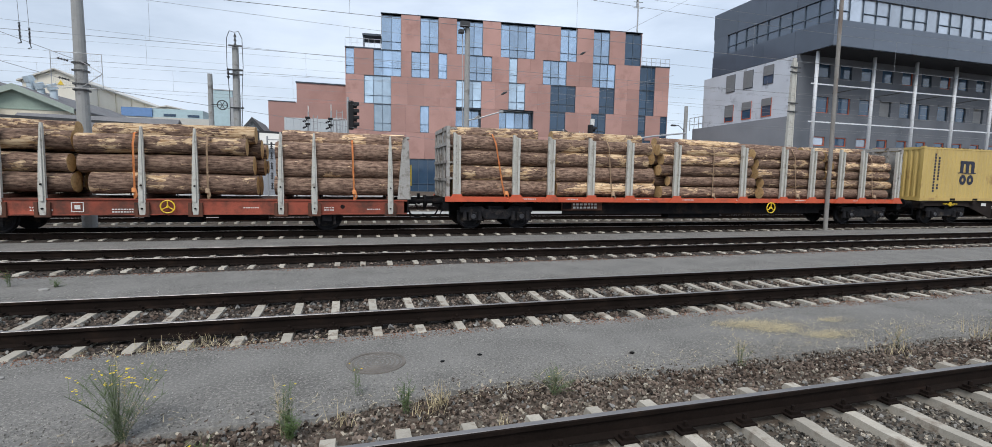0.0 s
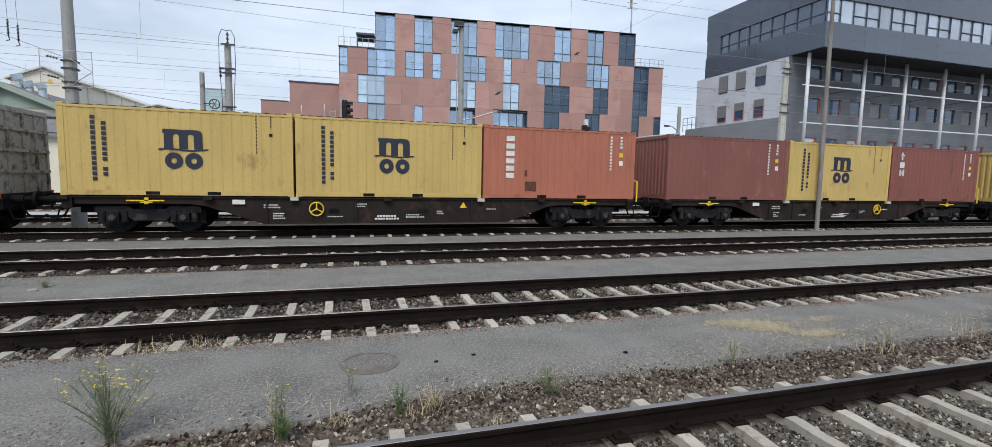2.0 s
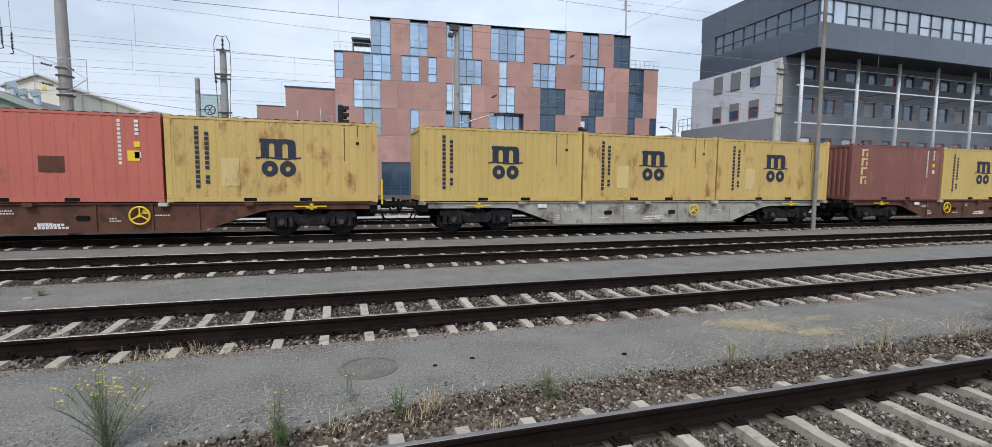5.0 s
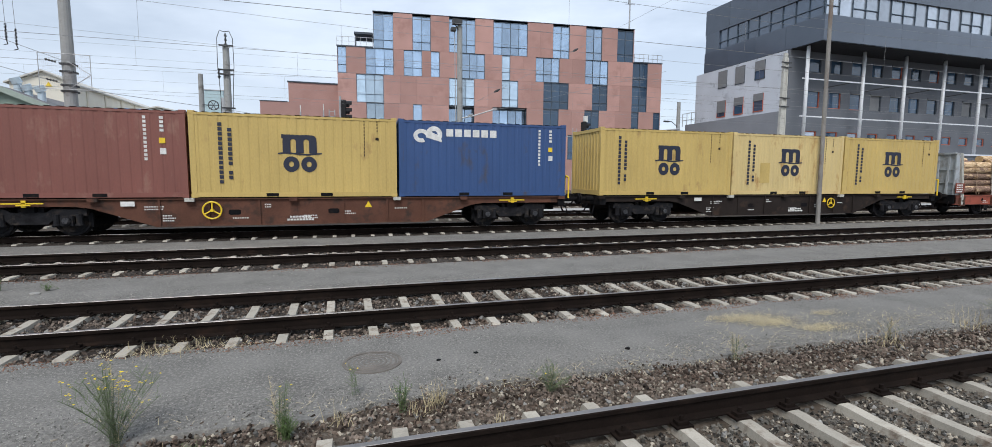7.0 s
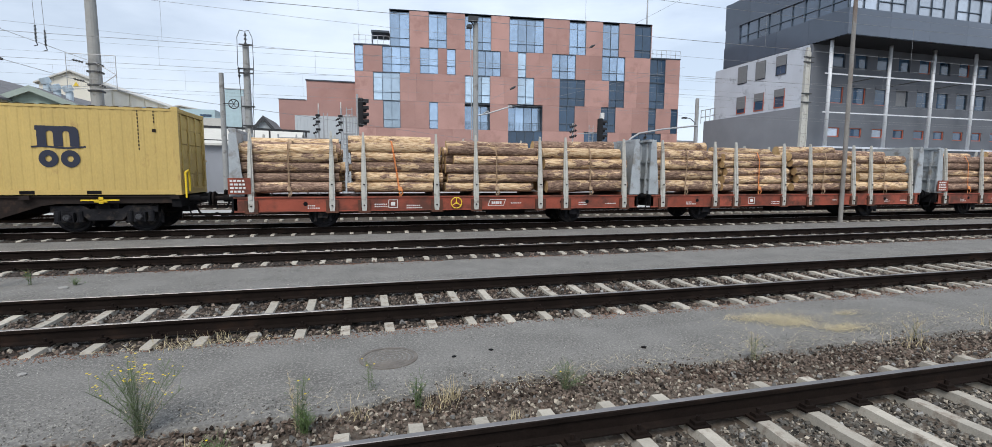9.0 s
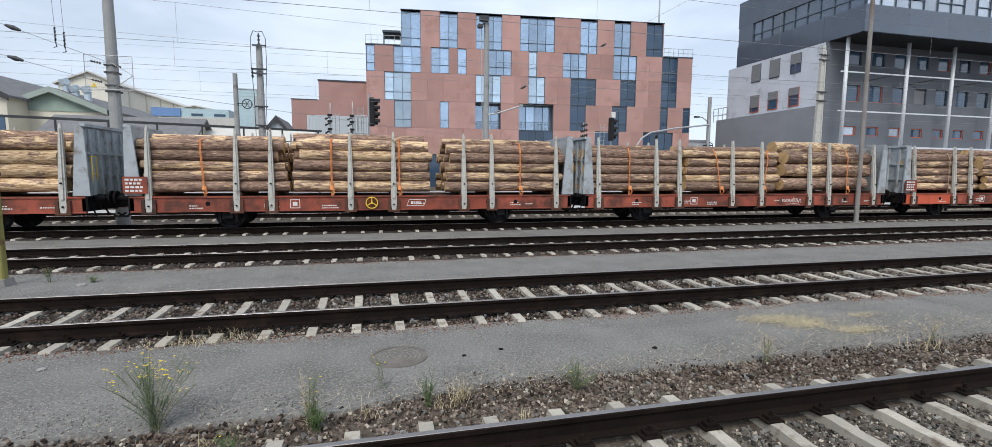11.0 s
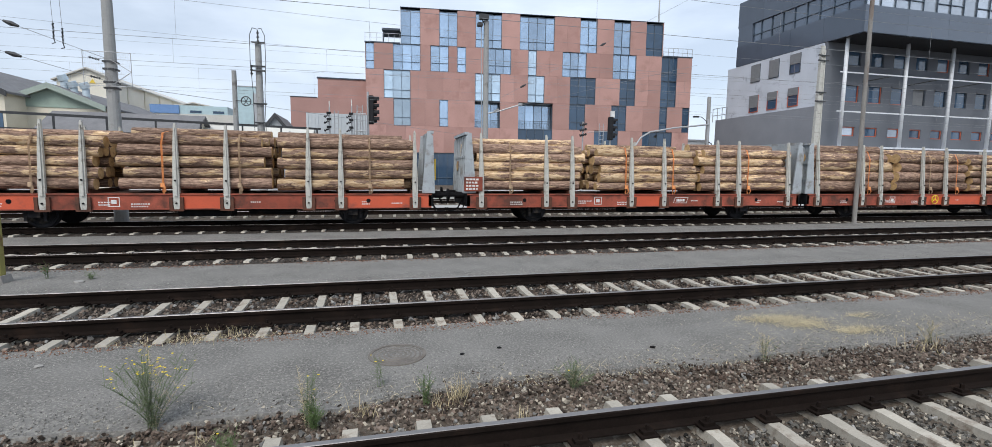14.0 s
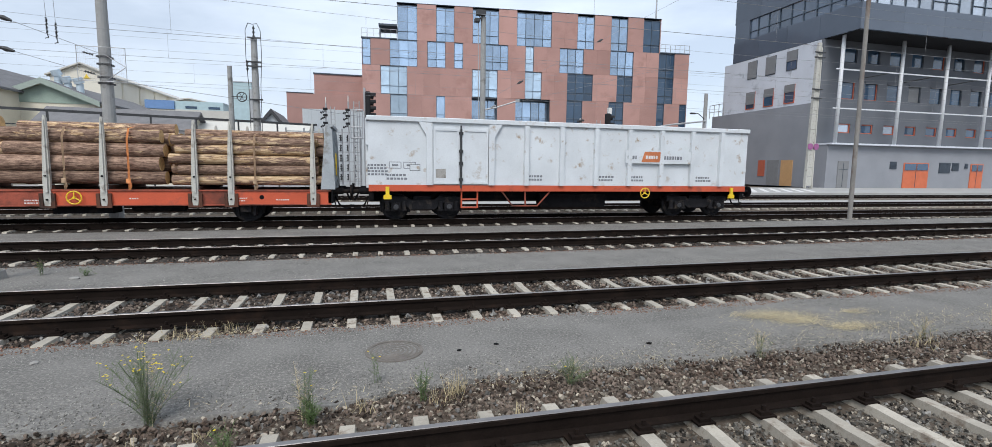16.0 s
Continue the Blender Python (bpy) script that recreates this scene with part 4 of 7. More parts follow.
def ring_shape(bm, cx, cz, rx, rz, t, a0, a1, y, n=12):
    for i in range(n):
        q = [(a0 + (a1 - a0) * j / n) for j in (i, i + 1)]
        pts = [(cx + (rx + d) * math.cos(a), cz + (rz + d) * math.sin(a)) for a, d in ((q[0], t / 2), (q[1], t / 2), (q[1], -t / 2), (q[0], -t / 2))]
        bm.faces.new([bm.verts.new((a, y, b)) for a, b in pts])


COLOUR_WORDS = {"yellow": "bright yellow", "old_yellow": "yellow, rust-stained", "pale_yellow": "faded pale yellow", "oxide": "dark oxide-red", "brown_red": "brownish red",
                "orange": "orange-brown", "salmon": "salmon-red", "blue": "dark blue"}


def container(u, key, style, seed):
    rnd = random.Random(seed)
    ob = rolling("shipping_container", u, COLOUR_WORDS[key] + " corrugated steel shipping container on a flat wagon", "shipping container", "containers on the train")
    ob.matrix_basis = pose(u, YT, ZT + 1.10)
    meshes = cached("container_" + key, lambda: container_meshes(key))
    for nm in ("near_side", "far_side"):
        link_part("side_panel", meshes[nm], ob)
    for nm in ("front_end", "roof", "frame"):
        link_part(nm, meshes[nm], ob)
    for x in (2.05, 3.65):
        link_part("fork_pocket", meshes["fork_pocket"], ob, m=pose(x, 0, 0))
    for y in (0, -CW / 2 + 0.12):
        link_part("door", meshes["door"], ob, m=pose(0, y, 0))
    for y in (-0.95, -0.35, 0.35, 0.95):
        link_part("locking_bar", meshes["locking_bar"], ob, "painted locking bar", pose(0, y, 0))
    for x in (0, CL - 0.16):
        for y, r in ((-CW / 2 + 0.085, 0), (CW / 2 - 0.077, 0)):
            for z in (0, CH - 0.118):
                link_part("corner_casting", meshes["corner_casting"], ob, m=pose(x, y, z))
    y = -CW / 2 + 0.006
    if style == "emblem":
        cx = 3.06
        part("emblem", arch_shape(cx - 0.50, 1.385, 1.0, 0.575, y - 0.004), M_NAVY, ob, "dark navy painted emblem")
        em = bmesh.new()
        for i in range(10):
            xa = cx - 0.65 + 0.13 * i
            za, zb = 1.365 + 0.022 * math.sin(i * 0.75), 1.365 + 0.022 * math.sin((i + 1) * 0.75)
            em.faces.new([em.verts.new(p) for p in ((xa, y - 0.004, za - 0.024), (xa + 0.13, y - 0.004, zb - 0.024), (xa + 0.13, y - 0.004, zb + 0.024), (xa, y - 0.004, za + 0.024))])
        for dx in (-0.26, 0.26):
            ring_shape(em, cx + dx, 1.042, 0.155, 0.165, 0.16, 0.0, 6.28319, y - 0.005, 18)
        part("emblem", em, M_NAVY, ob, "dark navy painted emblem")
        rows = [(0.77, 0.88, 2.16 - k * 0.144, 2.265 - k * 0.144) for k in range(13)]
        rows += [(1.03, 1.14, 2.0 - k * 0.144 - (0.14 if k > 7 else 0), 2.105 - k * 0.144 - (0.14 if k > 7 else 0)) for k in range(10)]
        marks(ob, rows, y, M_NAVY, "lettering_bars", "two columns of dark bars")
        marks(ob, [(5.01, 5.04, 2.42 - k * 0.11, 2.49 - k * 0.11) for k in range(11)] + [(5.42, 5.45, 2.42 - k * 0.1, 2.48 - k * 0.1) for k in range(4)] + [(5.38, 5.48, 1.85, 1.94)], y, M_FRAME, "small_mark")
        if key != "yellow":
            marks(ob, [(1.45, 1.95, 0.5, 1.35)], y, paint("pale_yellow" if key == "old_yellow" else "yellow"), "repair_patch")
    else:
        mat = M_MARK
        if style == "column":
            marks(ob, [(0.83, 1.14, 2.04 - k * 0.262, 2.22 - k * 0.262) for k in range(6)], y, mat, "lettering_bars", "column of white bars")
            marks(ob, [(1.54, 1.64, 0.8, 1.02), (1.56, 2.0, 0.28, 0.62)], y, M_FRAME2, "repair_patch")
        elif style == "short":
            marks(ob, [(0.62, 0.72, 1.95, 2.3), (0.55, 0.82, 2.13, 2.2), (0.55, 0.85, 1.58, 1.85), (0.55, 0.65, 1.2, 1.5), (0.75, 0.86, 1.2, 1.5), (0.62, 0.78, 1.32, 1.4)], y, mat, "lettering_bars", "three white block shapes")
        elif style == "four":
            marks(ob, [(0.62, 1.0, 2.28 - k * 0.42, 2.36 - k * 0.42) for k in range(4)] + [(0.62, 0.74, 2.02 - k * 0.42, 2.28 - k * 0.42) for k in range(4)] + [(0.9, 1.0, 2.02 - k * 0.42, 2.2 - k * 0.42) for k in (0, 1, 3)], y, paint("pale_yellow"), "lettering_bars", "four pale block shapes")
        elif style == "slant":
            marks(ob, [(0.72, 1.0, 1.72, 2.12), (1.12, 1.4, 1.72, 2.12), (1.54, 1.68, 1.72, 2.12)], y, mat, "lettering_bars", "white block shapes")
            marks(ob, [(3.1, 3.7, 0.85, 1.3)], y, M_FRAME2, "repair_patch")
            marks(ob, [(5.2, 5.5, 1.2, 1.5)], y, M_YMARK, "repair_patch")
        elif style == "banner":
            marks(ob, [(1.6 + k * 0.31, 1.84 + k * 0.31, 2.05, 2.3) for k in range(6)], y, mat, "lettering_bars", "row of white bars")
            em = bmesh.new()
            ring_shape(em, 0.75, 2.05, 0.2, 0.16, 0.14, 0.2, 5.2, y - 0.004)
            ring_shape(em, 1.18, 2.1, 0.2, 0.2, 0.16, -0.6, 3.6, y - 0.005)
            em.faces.new([em.verts.new((a, y - 0.006, b)) for a, b in ((0.9, 2.0), (1.45, 1.85), (1.4, 2.05), (1.0, 2.22))])
            part("emblem", em, M_MARK, ob, "white painted emblem")
        marks(ob, [(4.98, 5.06, 2.3 - k * 0.12, 2.38 - k * 0.12) for k in range(11)] + [(5.4, 5.5, 2.3 - k * 0.12, 2.38 - k * 0.12) for k in range(4)] + [(5.38, 5.54, 1.28, 1.46)], y, mat, "small_mark")
        marks(ob, [(5.37, 5.53, 1.6, 1.76)], y, M_YMARK, "small_mark")
    return ob


# ---- container flat wagon
def flat_wagon(u_mid, frame_mat, words, seed, wheel_x):
    rnd = random.Random(seed)
    ob = rolling("container_wagon", u_mid, words, "freight wagon", "container wagons")
    sill = bmesh.new()
    outline = [(-9.1, 1.08), (-9.1, 0.86), (-6.0, 0.86), (-5.6, 0.80), (-4.0, 0.24), (4.0, 0.24), (5.6, 0.80), (6.0, 0.86), (9.1, 0.86), (9.1, 1.08)]
    for a, b in ((-1.16, -1.10), (1.10, 1.16)):
        extrude(sill, outline, "y", a, b)
    for z0, z1 in ((1.05, 1.08), ):
        box(sill, -9.1, 9.1, -1.22, -1.161, z0, z1)
        box(sill, -9.1, 9.1, 1.161, 1.22, z0, z1)
    box(sill, -4.0, 4.0, -1.21, -1.161, 0.24, 0.27)
    for x in (-3.9, -2.6, -1.2, 1.3, 2.7, 3.9):
        box(sill, x - 0.03, x + 0.03, -1.2, -1.161, 0.27, 1.05)
    part("side_sill", sill, frame_mat, ob, "deep steel side sill")
    under = boxes((-9.1, 9.1, -0.35, 0.35, 0.55, 1.04), (-9.15, -8.9, -1.25, 1.25, 0.75, 1.06), (8.9, 9.15, -1.25, 1.25, 0.75, 1.06), (-1.0, 0.6, -0.9, -0.4, 0.32, 0.7))
    for x in (-7.1, -4.2, -2, 0, 2, 4.2, 7.1):
        box(under, x - 0.15, x + 0.15, -1.1, 1.1, 0.7, 1.03)
    tube(under, (1.0, -0.8, 0.55), (2.4, -0.8, 0.55), 0.18, seg=12)
    part("underframe", under, M_BLACK, ob)
    for x in (-9.1, -3.08, 3.02, 9.0, -5.5, -0.2, 5.3):
        for ya, yb in ((-1.32, -1.165), (1.165, 1.32)):
            part("container_lug", boxes((x - 0.12, x + 0.12, ya, yb, 0.99, 1.095)), M_STAKE if abs(x) in (3.08, 3.02) else frame_mat, ob)
    for x in (-1.9, 1.0):
        slot = extrude(bmesh.new(), [(x - 0.17, 0.60), (x - 0.12, 0.57), (x + 0.12, 0.57), (x + 0.17, 0.60), (x + 0.17, 0.70), (x + 0.12, 0.73), (x - 0.12, 0.73), (x - 0.17, 0.70)], "y", -1.168, -1.159)
        part("lightening_hole", slot, M_BLACK, ob)
    for s in (-1, 1):
        lv = bmesh.new()
        box(lv, s * 7.1 - 0.5, s * 7.1 + 0.45, -1.27, -1.23, 0.945, 0.98)
        box(lv, s * 7.1 - 0.05, s * 7.1 + 0.05, -1.27, -1.23, 0.86, 1.05)
        box(lv, s * 7.1 - 0.16, s * 7.1 + 0.16, -1.29, -1.25, 0.90, 0.93)
        part("load_lever", lv, M_YMARK, ob, "yellow lever bar")
        add_bogie(ob, s * 7.1)
    add_buffers(ob, -9.27, 9.27)
    add_handwheel(ob, wheel_x, 0.72, -1.24, 1.38 if frame_mat is M_FRAME2 else 1.15)
    y = -1.165
    for x, z, n, ln in ((-4.0, 0.82, 6, 2), (-3.9, 0.55, 3, 3), (-1.2, 0.86, 3, 2), (0.2, 0.5, 6, 2), (1.5, 0.62, 3, 2), (3.0, 0.7, 4, 1), (-2.2, 0.45, 4, 1)):
        panel_marks(ob, x + rnd.uniform(-0.3, 0.3), z, y, rnd, lines=ln, n=n)
    xx = rnd.uniform(-1.2, 0.4)
    marks(ob, [(xx + i * 0.09, xx + i * 0.09 + 0.07, 0.36, 0.42) for i in range(9)] + [(xx + 0.08 + i * 0.09, xx + 0.15 + i * 0.09, 0.45, 0.51) for i in range(7)], y - 0.001, M_MARK)
    marks(ob, [(-4.85, -4.5, 0.86, 1.0)], -1.225, M_MARK, "label_plate")
    tri = bmesh.new()
    tx = rnd.uniform(1.8, 2.4)
    extrude(tri, [(tx, 0.76), (tx + 0.24, 0.76), (tx + 0.12, 0.96)], "y", y - 0.005, y - 0.001)
    part("warning_mark", tri, M_YMARK, ob, "small yellow triangle")
    if frame_mat is not M_FRAME3:
        rail = bent_tube(bmesh.new(), [(9.3, -1.24, 1.02), (9.3, -1.24, 1.22), (9.3, -1.24, 1.78), (9.3, -1.0, 1.84), (9.3, -0.92, 1.7), (9.3, -0.92, 1.2)], 0.03, 8)
        part("grab_rail", rail, M_YMARK, ob, "yellow grab rail")
    return ob


C = 6.135
for mid, mat, words, wx, loads in (
        (34.25, M_FRAME, "dark brown container flat wagon carrying three containers", -2.43, (("yellow", "emblem"), ("yellow", "emblem"), ("orange", "column"))),
        (54.08, M_FRAME, "dark brown container flat wagon carrying three containers", 2.4, (("brown_red", "plain"), ("yellow", "emblem"), ("oxide", "short"))),
        (73.87, M_FRAME2, "rust-brown container flat wagon carrying three containers", 2.4, (("old_yellow", "emblem"), ("salmon", "slant"), ("old_yellow", "emblem"))),
        (93.6, M_FRAME3, "pale weathered container flat wagon carrying three containers", 2.0, (("yellow", "emblem"), ("old_yellow", "emblem"), ("old_yellow", "emblem"))),
        (113.33, M_FRAME2, "rust-brown container flat wagon carrying three containers", -2.5, (("brown_red", "four"), ("yellow", "emblem"), ("blue", "banner"))),
        (133.1, M_FRAME, "dark brown container flat wagon carrying three containers", 2.48, (("yellow", "emblem"), ("pale_yellow", "emblem"), ("yellow", "emblem")))):
    flat_wagon(mid, mat, words, int(mid), wx)
    for k, (key, style) in enumerate(loads):
        container(mid - CL / 2 + (k - 1) * C, key, style, int(mid) * 3 + k)


# ---- logs
def bark_material(name, bare_most, bare_least, lift):
    """Bark in long flakes, with ragged patches of bare wood; logs differ in tone and in how much bark is left."""
    mat = bpy.data.materials.new(name)
    mat.use_nodes = True
    n, l = mat.node_tree.nodes, mat.node_tree.links
    bsdf = n["Principled BSDF"]
    bsdf.inputs["Roughness"].default_value = 0.9
    bsdf.inputs["Specular IOR Level"].default_value = 0.15
    tc, info, mul = n.new("ShaderNodeTexCoord"), n.new("ShaderNodeObjectInfo"), n.new("ShaderNodeMath")
    mul.operation, mul.inputs[1].default_value = "MULTIPLY", 53.0
    l.new(info.outputs["Random"], mul.inputs[0])

    def tex(stretch, scale, detail, rough):
        mp, add, t = n.new("ShaderNodeMapping"), n.new("ShaderNodeVectorMath"), n.new("ShaderNodeTexNoise")
        mp.inputs["Scale"].default_value = stretch
        l.new(tc.outputs["Object"], mp.inputs["Vector"])
        l.new(mp.outputs["Vector"], add.inputs[0])
        l.new(mul.outputs[0], add.inputs[1])
        t.inputs["Scale"].default_value, t.inputs["Detail"].default_value, t.inputs["Roughness"].default_value = scale, detail, rough
        l.new(add.outputs[0], t.inputs["Vector"])
        return t.outputs["Fac"]

    flake = tex((5.0, 0.9, 0.9), 4.6, 8, 0.7)
    streak = tex((2.6, 1.5, 1.5), 4.6, 6, 0.65)
    patch = tex((3.2, 0.6, 0.6), 1.35, 9, 0.72)
    bark = n.new("ShaderNodeValToRGB")
    e = bark.color_ramp.elements
    e[0].position, e[0].color = 0.40, (0.055 * lift, 0.034 * lift, 0.026 * lift, 1)
    e[1].position, e[1].color = 0.62, (0.34 * lift, 0.235 * lift, 0.172 * lift, 1)
    mid = e.new(0.5)
    mid.color = (0.165 * lift, 0.108 * lift, 0.080 * lift, 1)
    both = n.new("ShaderNodeMix")
    both.inputs["Factor"].default_value = 0.5
    l.new(flake, both.inputs["A"])
    l.new(streak, both.inputs["B"])
    l.new(both.outputs["Result"], bark.inputs["Fac"])
    wood = n.new("ShaderNodeValToRGB")
    w = wood.color_ramp.elements
    w[0].position, w[0].color = 0.40, (0.30, 0.18, 0.09, 1)
    w[1].position, w[1].color = 0.58, (0.66, 0.50, 0.32, 1)
    l.new(streak, wood.inputs["Fac"])
    bare = n.new("ShaderNodeMapRange")
    bare.inputs["To Min"].default_value, bare.inputs["To Max"].default_value = bare_most, bare_least
    l.new(info.outputs["Random"], bare.inputs["Value"])
    total, edge, mix = n.new("ShaderNodeMath"), n.new("ShaderNodeValToRGB"), n.new("ShaderNodeMix")
    total.operation = "ADD"
    l.new(patch, total.inputs[0])
    l.new(bare.outputs["Result"], total.inputs[1])
    edge.color_ramp.elements[0].position, edge.color_ramp.elements[1].position = 0.545, 0.56
    l.new(total.outputs[0], edge.inputs["Fac"])
    mix.data_type = "RGBA"
    l.new(edge.outputs["Color"], mix.inputs["Factor"])
    l.new(bark.outputs["Color"], mix.inputs["A"])
    l.new(wood.outputs["Color"], mix.inputs["B"])
    swing, frac, tone = n.new("ShaderNodeMath"), n.new("ShaderNodeMath"), n.new("ShaderNodeMapRange")
    swing.operation, swing.inputs[1].default_value = "MULTIPLY", 7.31
    frac.operation = "FRACT"
    l.new(info.outputs["Random"], swing.inputs[0])
    l.new(swing.outputs[0], frac.inputs[0])
    tone.inputs["To Min"].default_value, tone.inputs["To Max"].default_value = 0.78, 1.22
    l.new(frac.outputs[0], tone.inputs["Value"])
    hsv = n.new("ShaderNodeHueSaturation")
    l.new(mix.outputs["Result"], hsv.inputs["Color"])
    l.new(tone.outputs["Result"], hsv.inputs["Value"])
    l.new(hsv.outputs["Color"], bsdf.inputs["Base Color"])
    bp = n.new("ShaderNodeBump")
    bp.inputs["Strength"].default_value, bp.inputs["Distance"].default_value = 0.6, 0.02
    l.new(both.outputs["Result"], bp.inputs["Height"])
    l.new(bp.outputs["Normal"], bsdf.inputs["Normal"])
    return mat


M_BARK = bark_material("bark", 0.08, -0.11, 0.98)
M_BARKHALF = bark_material("half_stripped_bark", 0.085, -0.08, 1.27)
M_BARKPEEL = bark_material("peeled_bark", 0.13, -0.05, 1.25)
M_CUT = material("sawn_end", (0.50, 0.34, 0.17), 0.85, vary=0.25, scale=2.0, grain=12, bump=0.2, dirt=(0.34, 0.20, 0.09), dirt_amount=0.3, dirt_scale=1.3, random_value=0.2)


def log_mesh(seed, bark):
    rnd = random.Random(seed)
    seg, rings = 14, 9
    bm = bmesh.new()
    off = rnd.uniform(0, 100)
    vs = []
    for j in range(rings + 1):
        x = -0.5 + j / rings
        taper = 1.0 + 0.07 * (x if seed % 2 else -x)
        cy, cz = 0.06 * math.sin(x * 3 + off), 0.05 * math.cos(x * 4 + off)
        row = []
        for i in range(seg):
            a = 6.28319 * i / seg
            r = taper * (1 + 0.07 * noise.noise((math.cos(a) + off, math.sin(a), x * 9)))
            row.append(bm.verts.new((x, cy + r * math.cos(a), cz + r * math.sin(a))))
        vs.append(row)
    for a, b in zip(vs, vs[1:]):
        for i in range(seg):
            f = bm.faces.new((a[i], a[(i + 1) % seg], b[(i + 1) % seg], b[i]))
            f.smooth = True
    for row in (vs[0], vs[-1]):
        f = bm.faces.new(row)
        f.material_index = 1
    return mesh_of(bm, bark, M_CUT)


LOGS = {kind: [log_mesh(s, bark) for s in range(9)] for kind, bark in (("barked", M_BARK), ("half", M_BARKHALF), ("peeled", M_BARKPEEL))}


def strap_part(parent, x, z0, ztop, mat, lean=0.0, loose=True):
    bm = bmesh.new()
    w = 0.028
    def ribbon(pts):
        for (xa, ya, za), (xb, yb, zb) in zip(pts, pts[1:]):
            bm.faces.new([bm.verts.new(p) for p in ((xa - w, ya, za), (xa + w, ya, za), (xb + w, yb, zb), (xb - w, yb, zb))])
    ribbon([(x + lean, -1.24, z0 - 0.15), (x + lean * 0.7, -1.215, z0 + 0.5), (x + lean * 0.2, -1.20, ztop - 0.35), (x, -1.05, ztop - 0.02), (x, -0.6, ztop + 0.05), (x, 0.6, ztop + 0.05), (x, 1.1, ztop - 0.2), (x, 1.22, z0)])
    if loose:
        ribbon([(x + lean + 0.03, -1.29, z0 + 0.2), (x + lean + 0.08, -1.31, z0 - 0.02), (x + lean + 0.02, -1.29, z0 - 0.12)])
    bmesh.ops.solidify(bm, geom=list(bm.faces), thickness=0.004)
    strap = part("strap", bm, mat, parent, "lashing strap over the logs")
    if loose:
        part("ratchet", bevelled(boxes((x + lean - 0.055, x + lean + 0.055, -1.30, -1.25, z0 + 0.06, z0 + 0.2)), 0.012), mat, strap, "strap ratchet")


def log_pile(ua, ub, z0, ztop, rows, seed, straps=(), words="stack of freshly cut spruce logs strapped on a wagon"):
    """Logs laid along the wagon between ua and ub, in rows from z0 up to ztop, packed across the wagon."""
    rnd = random.Random(seed)
    mid, length = (ua + ub) / 2, ub - ua
    ob = rolling("log_pile", mid, words, "log pile", "log piles")
    pitch = (ztop - z0) / (rows * 0.93 + 0.07)
    for k in range(rows):
        r = pitch * 0.5
        n = max(3, round(2.3 / (2 * r)))
        rr = 1.15 / n
        z = z0 + r + k * pitch * 0.93
        for j in range(n + (1 if k == rows - 1 else 0)):
            y = -1.15 + rr * (2 * j + 1) + (rr * (0.25 if k % 2 else -0.05) if 0 < j < n - 1 else 0)
            if j == 0:
                y = -1.19 + r * rnd.uniform(0.97, 1.1) + 0.14 * (z - z0) / (ztop - z0)
            zz = z
            if j == n:
                y, zz = rnd.uniform(-0.3, 0.5), z + r * 1.25
            elif k == rows - 1:
                zz = z + rnd.uniform(-0.06, 0.04) - 0.04 * abs(y)
            rad = r * rnd.uniform(0.86, 1.08) * (1.0 if j in (0,) else rnd.uniform(0.85, 1.08))
            ln = length * rnd.uniform(0.925, 1.0) - 0.03
            m = pose(rnd.uniform(-0.5, 0.5) * (length - ln) * 1.9 + rnd.uniform(-0.05, 0.05), y, zz, rnd.uniform(0, 360), rnd.uniform(-0.6, 0.6), rnd.uniform(-0.4, 0.4)) @ Matrix.Diagonal((ln, rad, rad, 1))
            link_part("log", rnd.choice(LOGS["barked" if ua < 20 else "peeled" if ua < 172 else "half"]), ob, m=m)
    for x, mat, lean in straps:
        strap_part(ob, x - mid, z0, ztop + 0.02, mat, lean)
    return ob


# ---- two-axle stake wagons
STAKES = (0.0, 2.39, 3.39, 5.78, 7.16, 9.53, 10.52, 12.90)


def stake_mesh(s):
    bm = bmesh.new()
    pts = [(-0.06, 0.50), (0.06, 0.50), (0.088, 0.70), (0.09, 1.3), (0.066, 2.3), (0.034, 3.05), (0.02, 3.13), (-0.02, 3.13), (-0.034, 3.05), (-0.066, 2.3), (-0.09, 1.3), (-0.088, 0.70)]
    extrude(bm, pts, "y", *sorted((s * 1.215, s * 1.30)))
    extrude(bm, [(-0.04, 0.95), (0.04, 0.95), (0.012, 3.0), (-0.012, 3.0)], "y", *sorted((s * 1.301, s * 1.33)))
    for v in bm.verts:
        v.co.y -= s * 0.15 * max(0.0, v.co.z - 1.0) / 2.1
    return mesh_of(bm, M_STAKE)


def stake_boss_mesh(s):
    return mesh_of(extrude(bmesh.new(), [(-0.19, 0.5), (0.19, 0.5), (0.19, 0.92), (0.10, 0.92), (0.10, 0.56), (-0.10, 0.56), (-0.10, 0.92), (-0.19, 0.92)], "y", *sorted((s * 1.255, s * 1.32))), M_FRAME2)


def stake_bolt_mesh(s):
    return mesh_of(tube(bmesh.new(), (0, s * 1.29, 0), (0, s * 1.335, 0), 0.028, seg=8), M_BLACK)


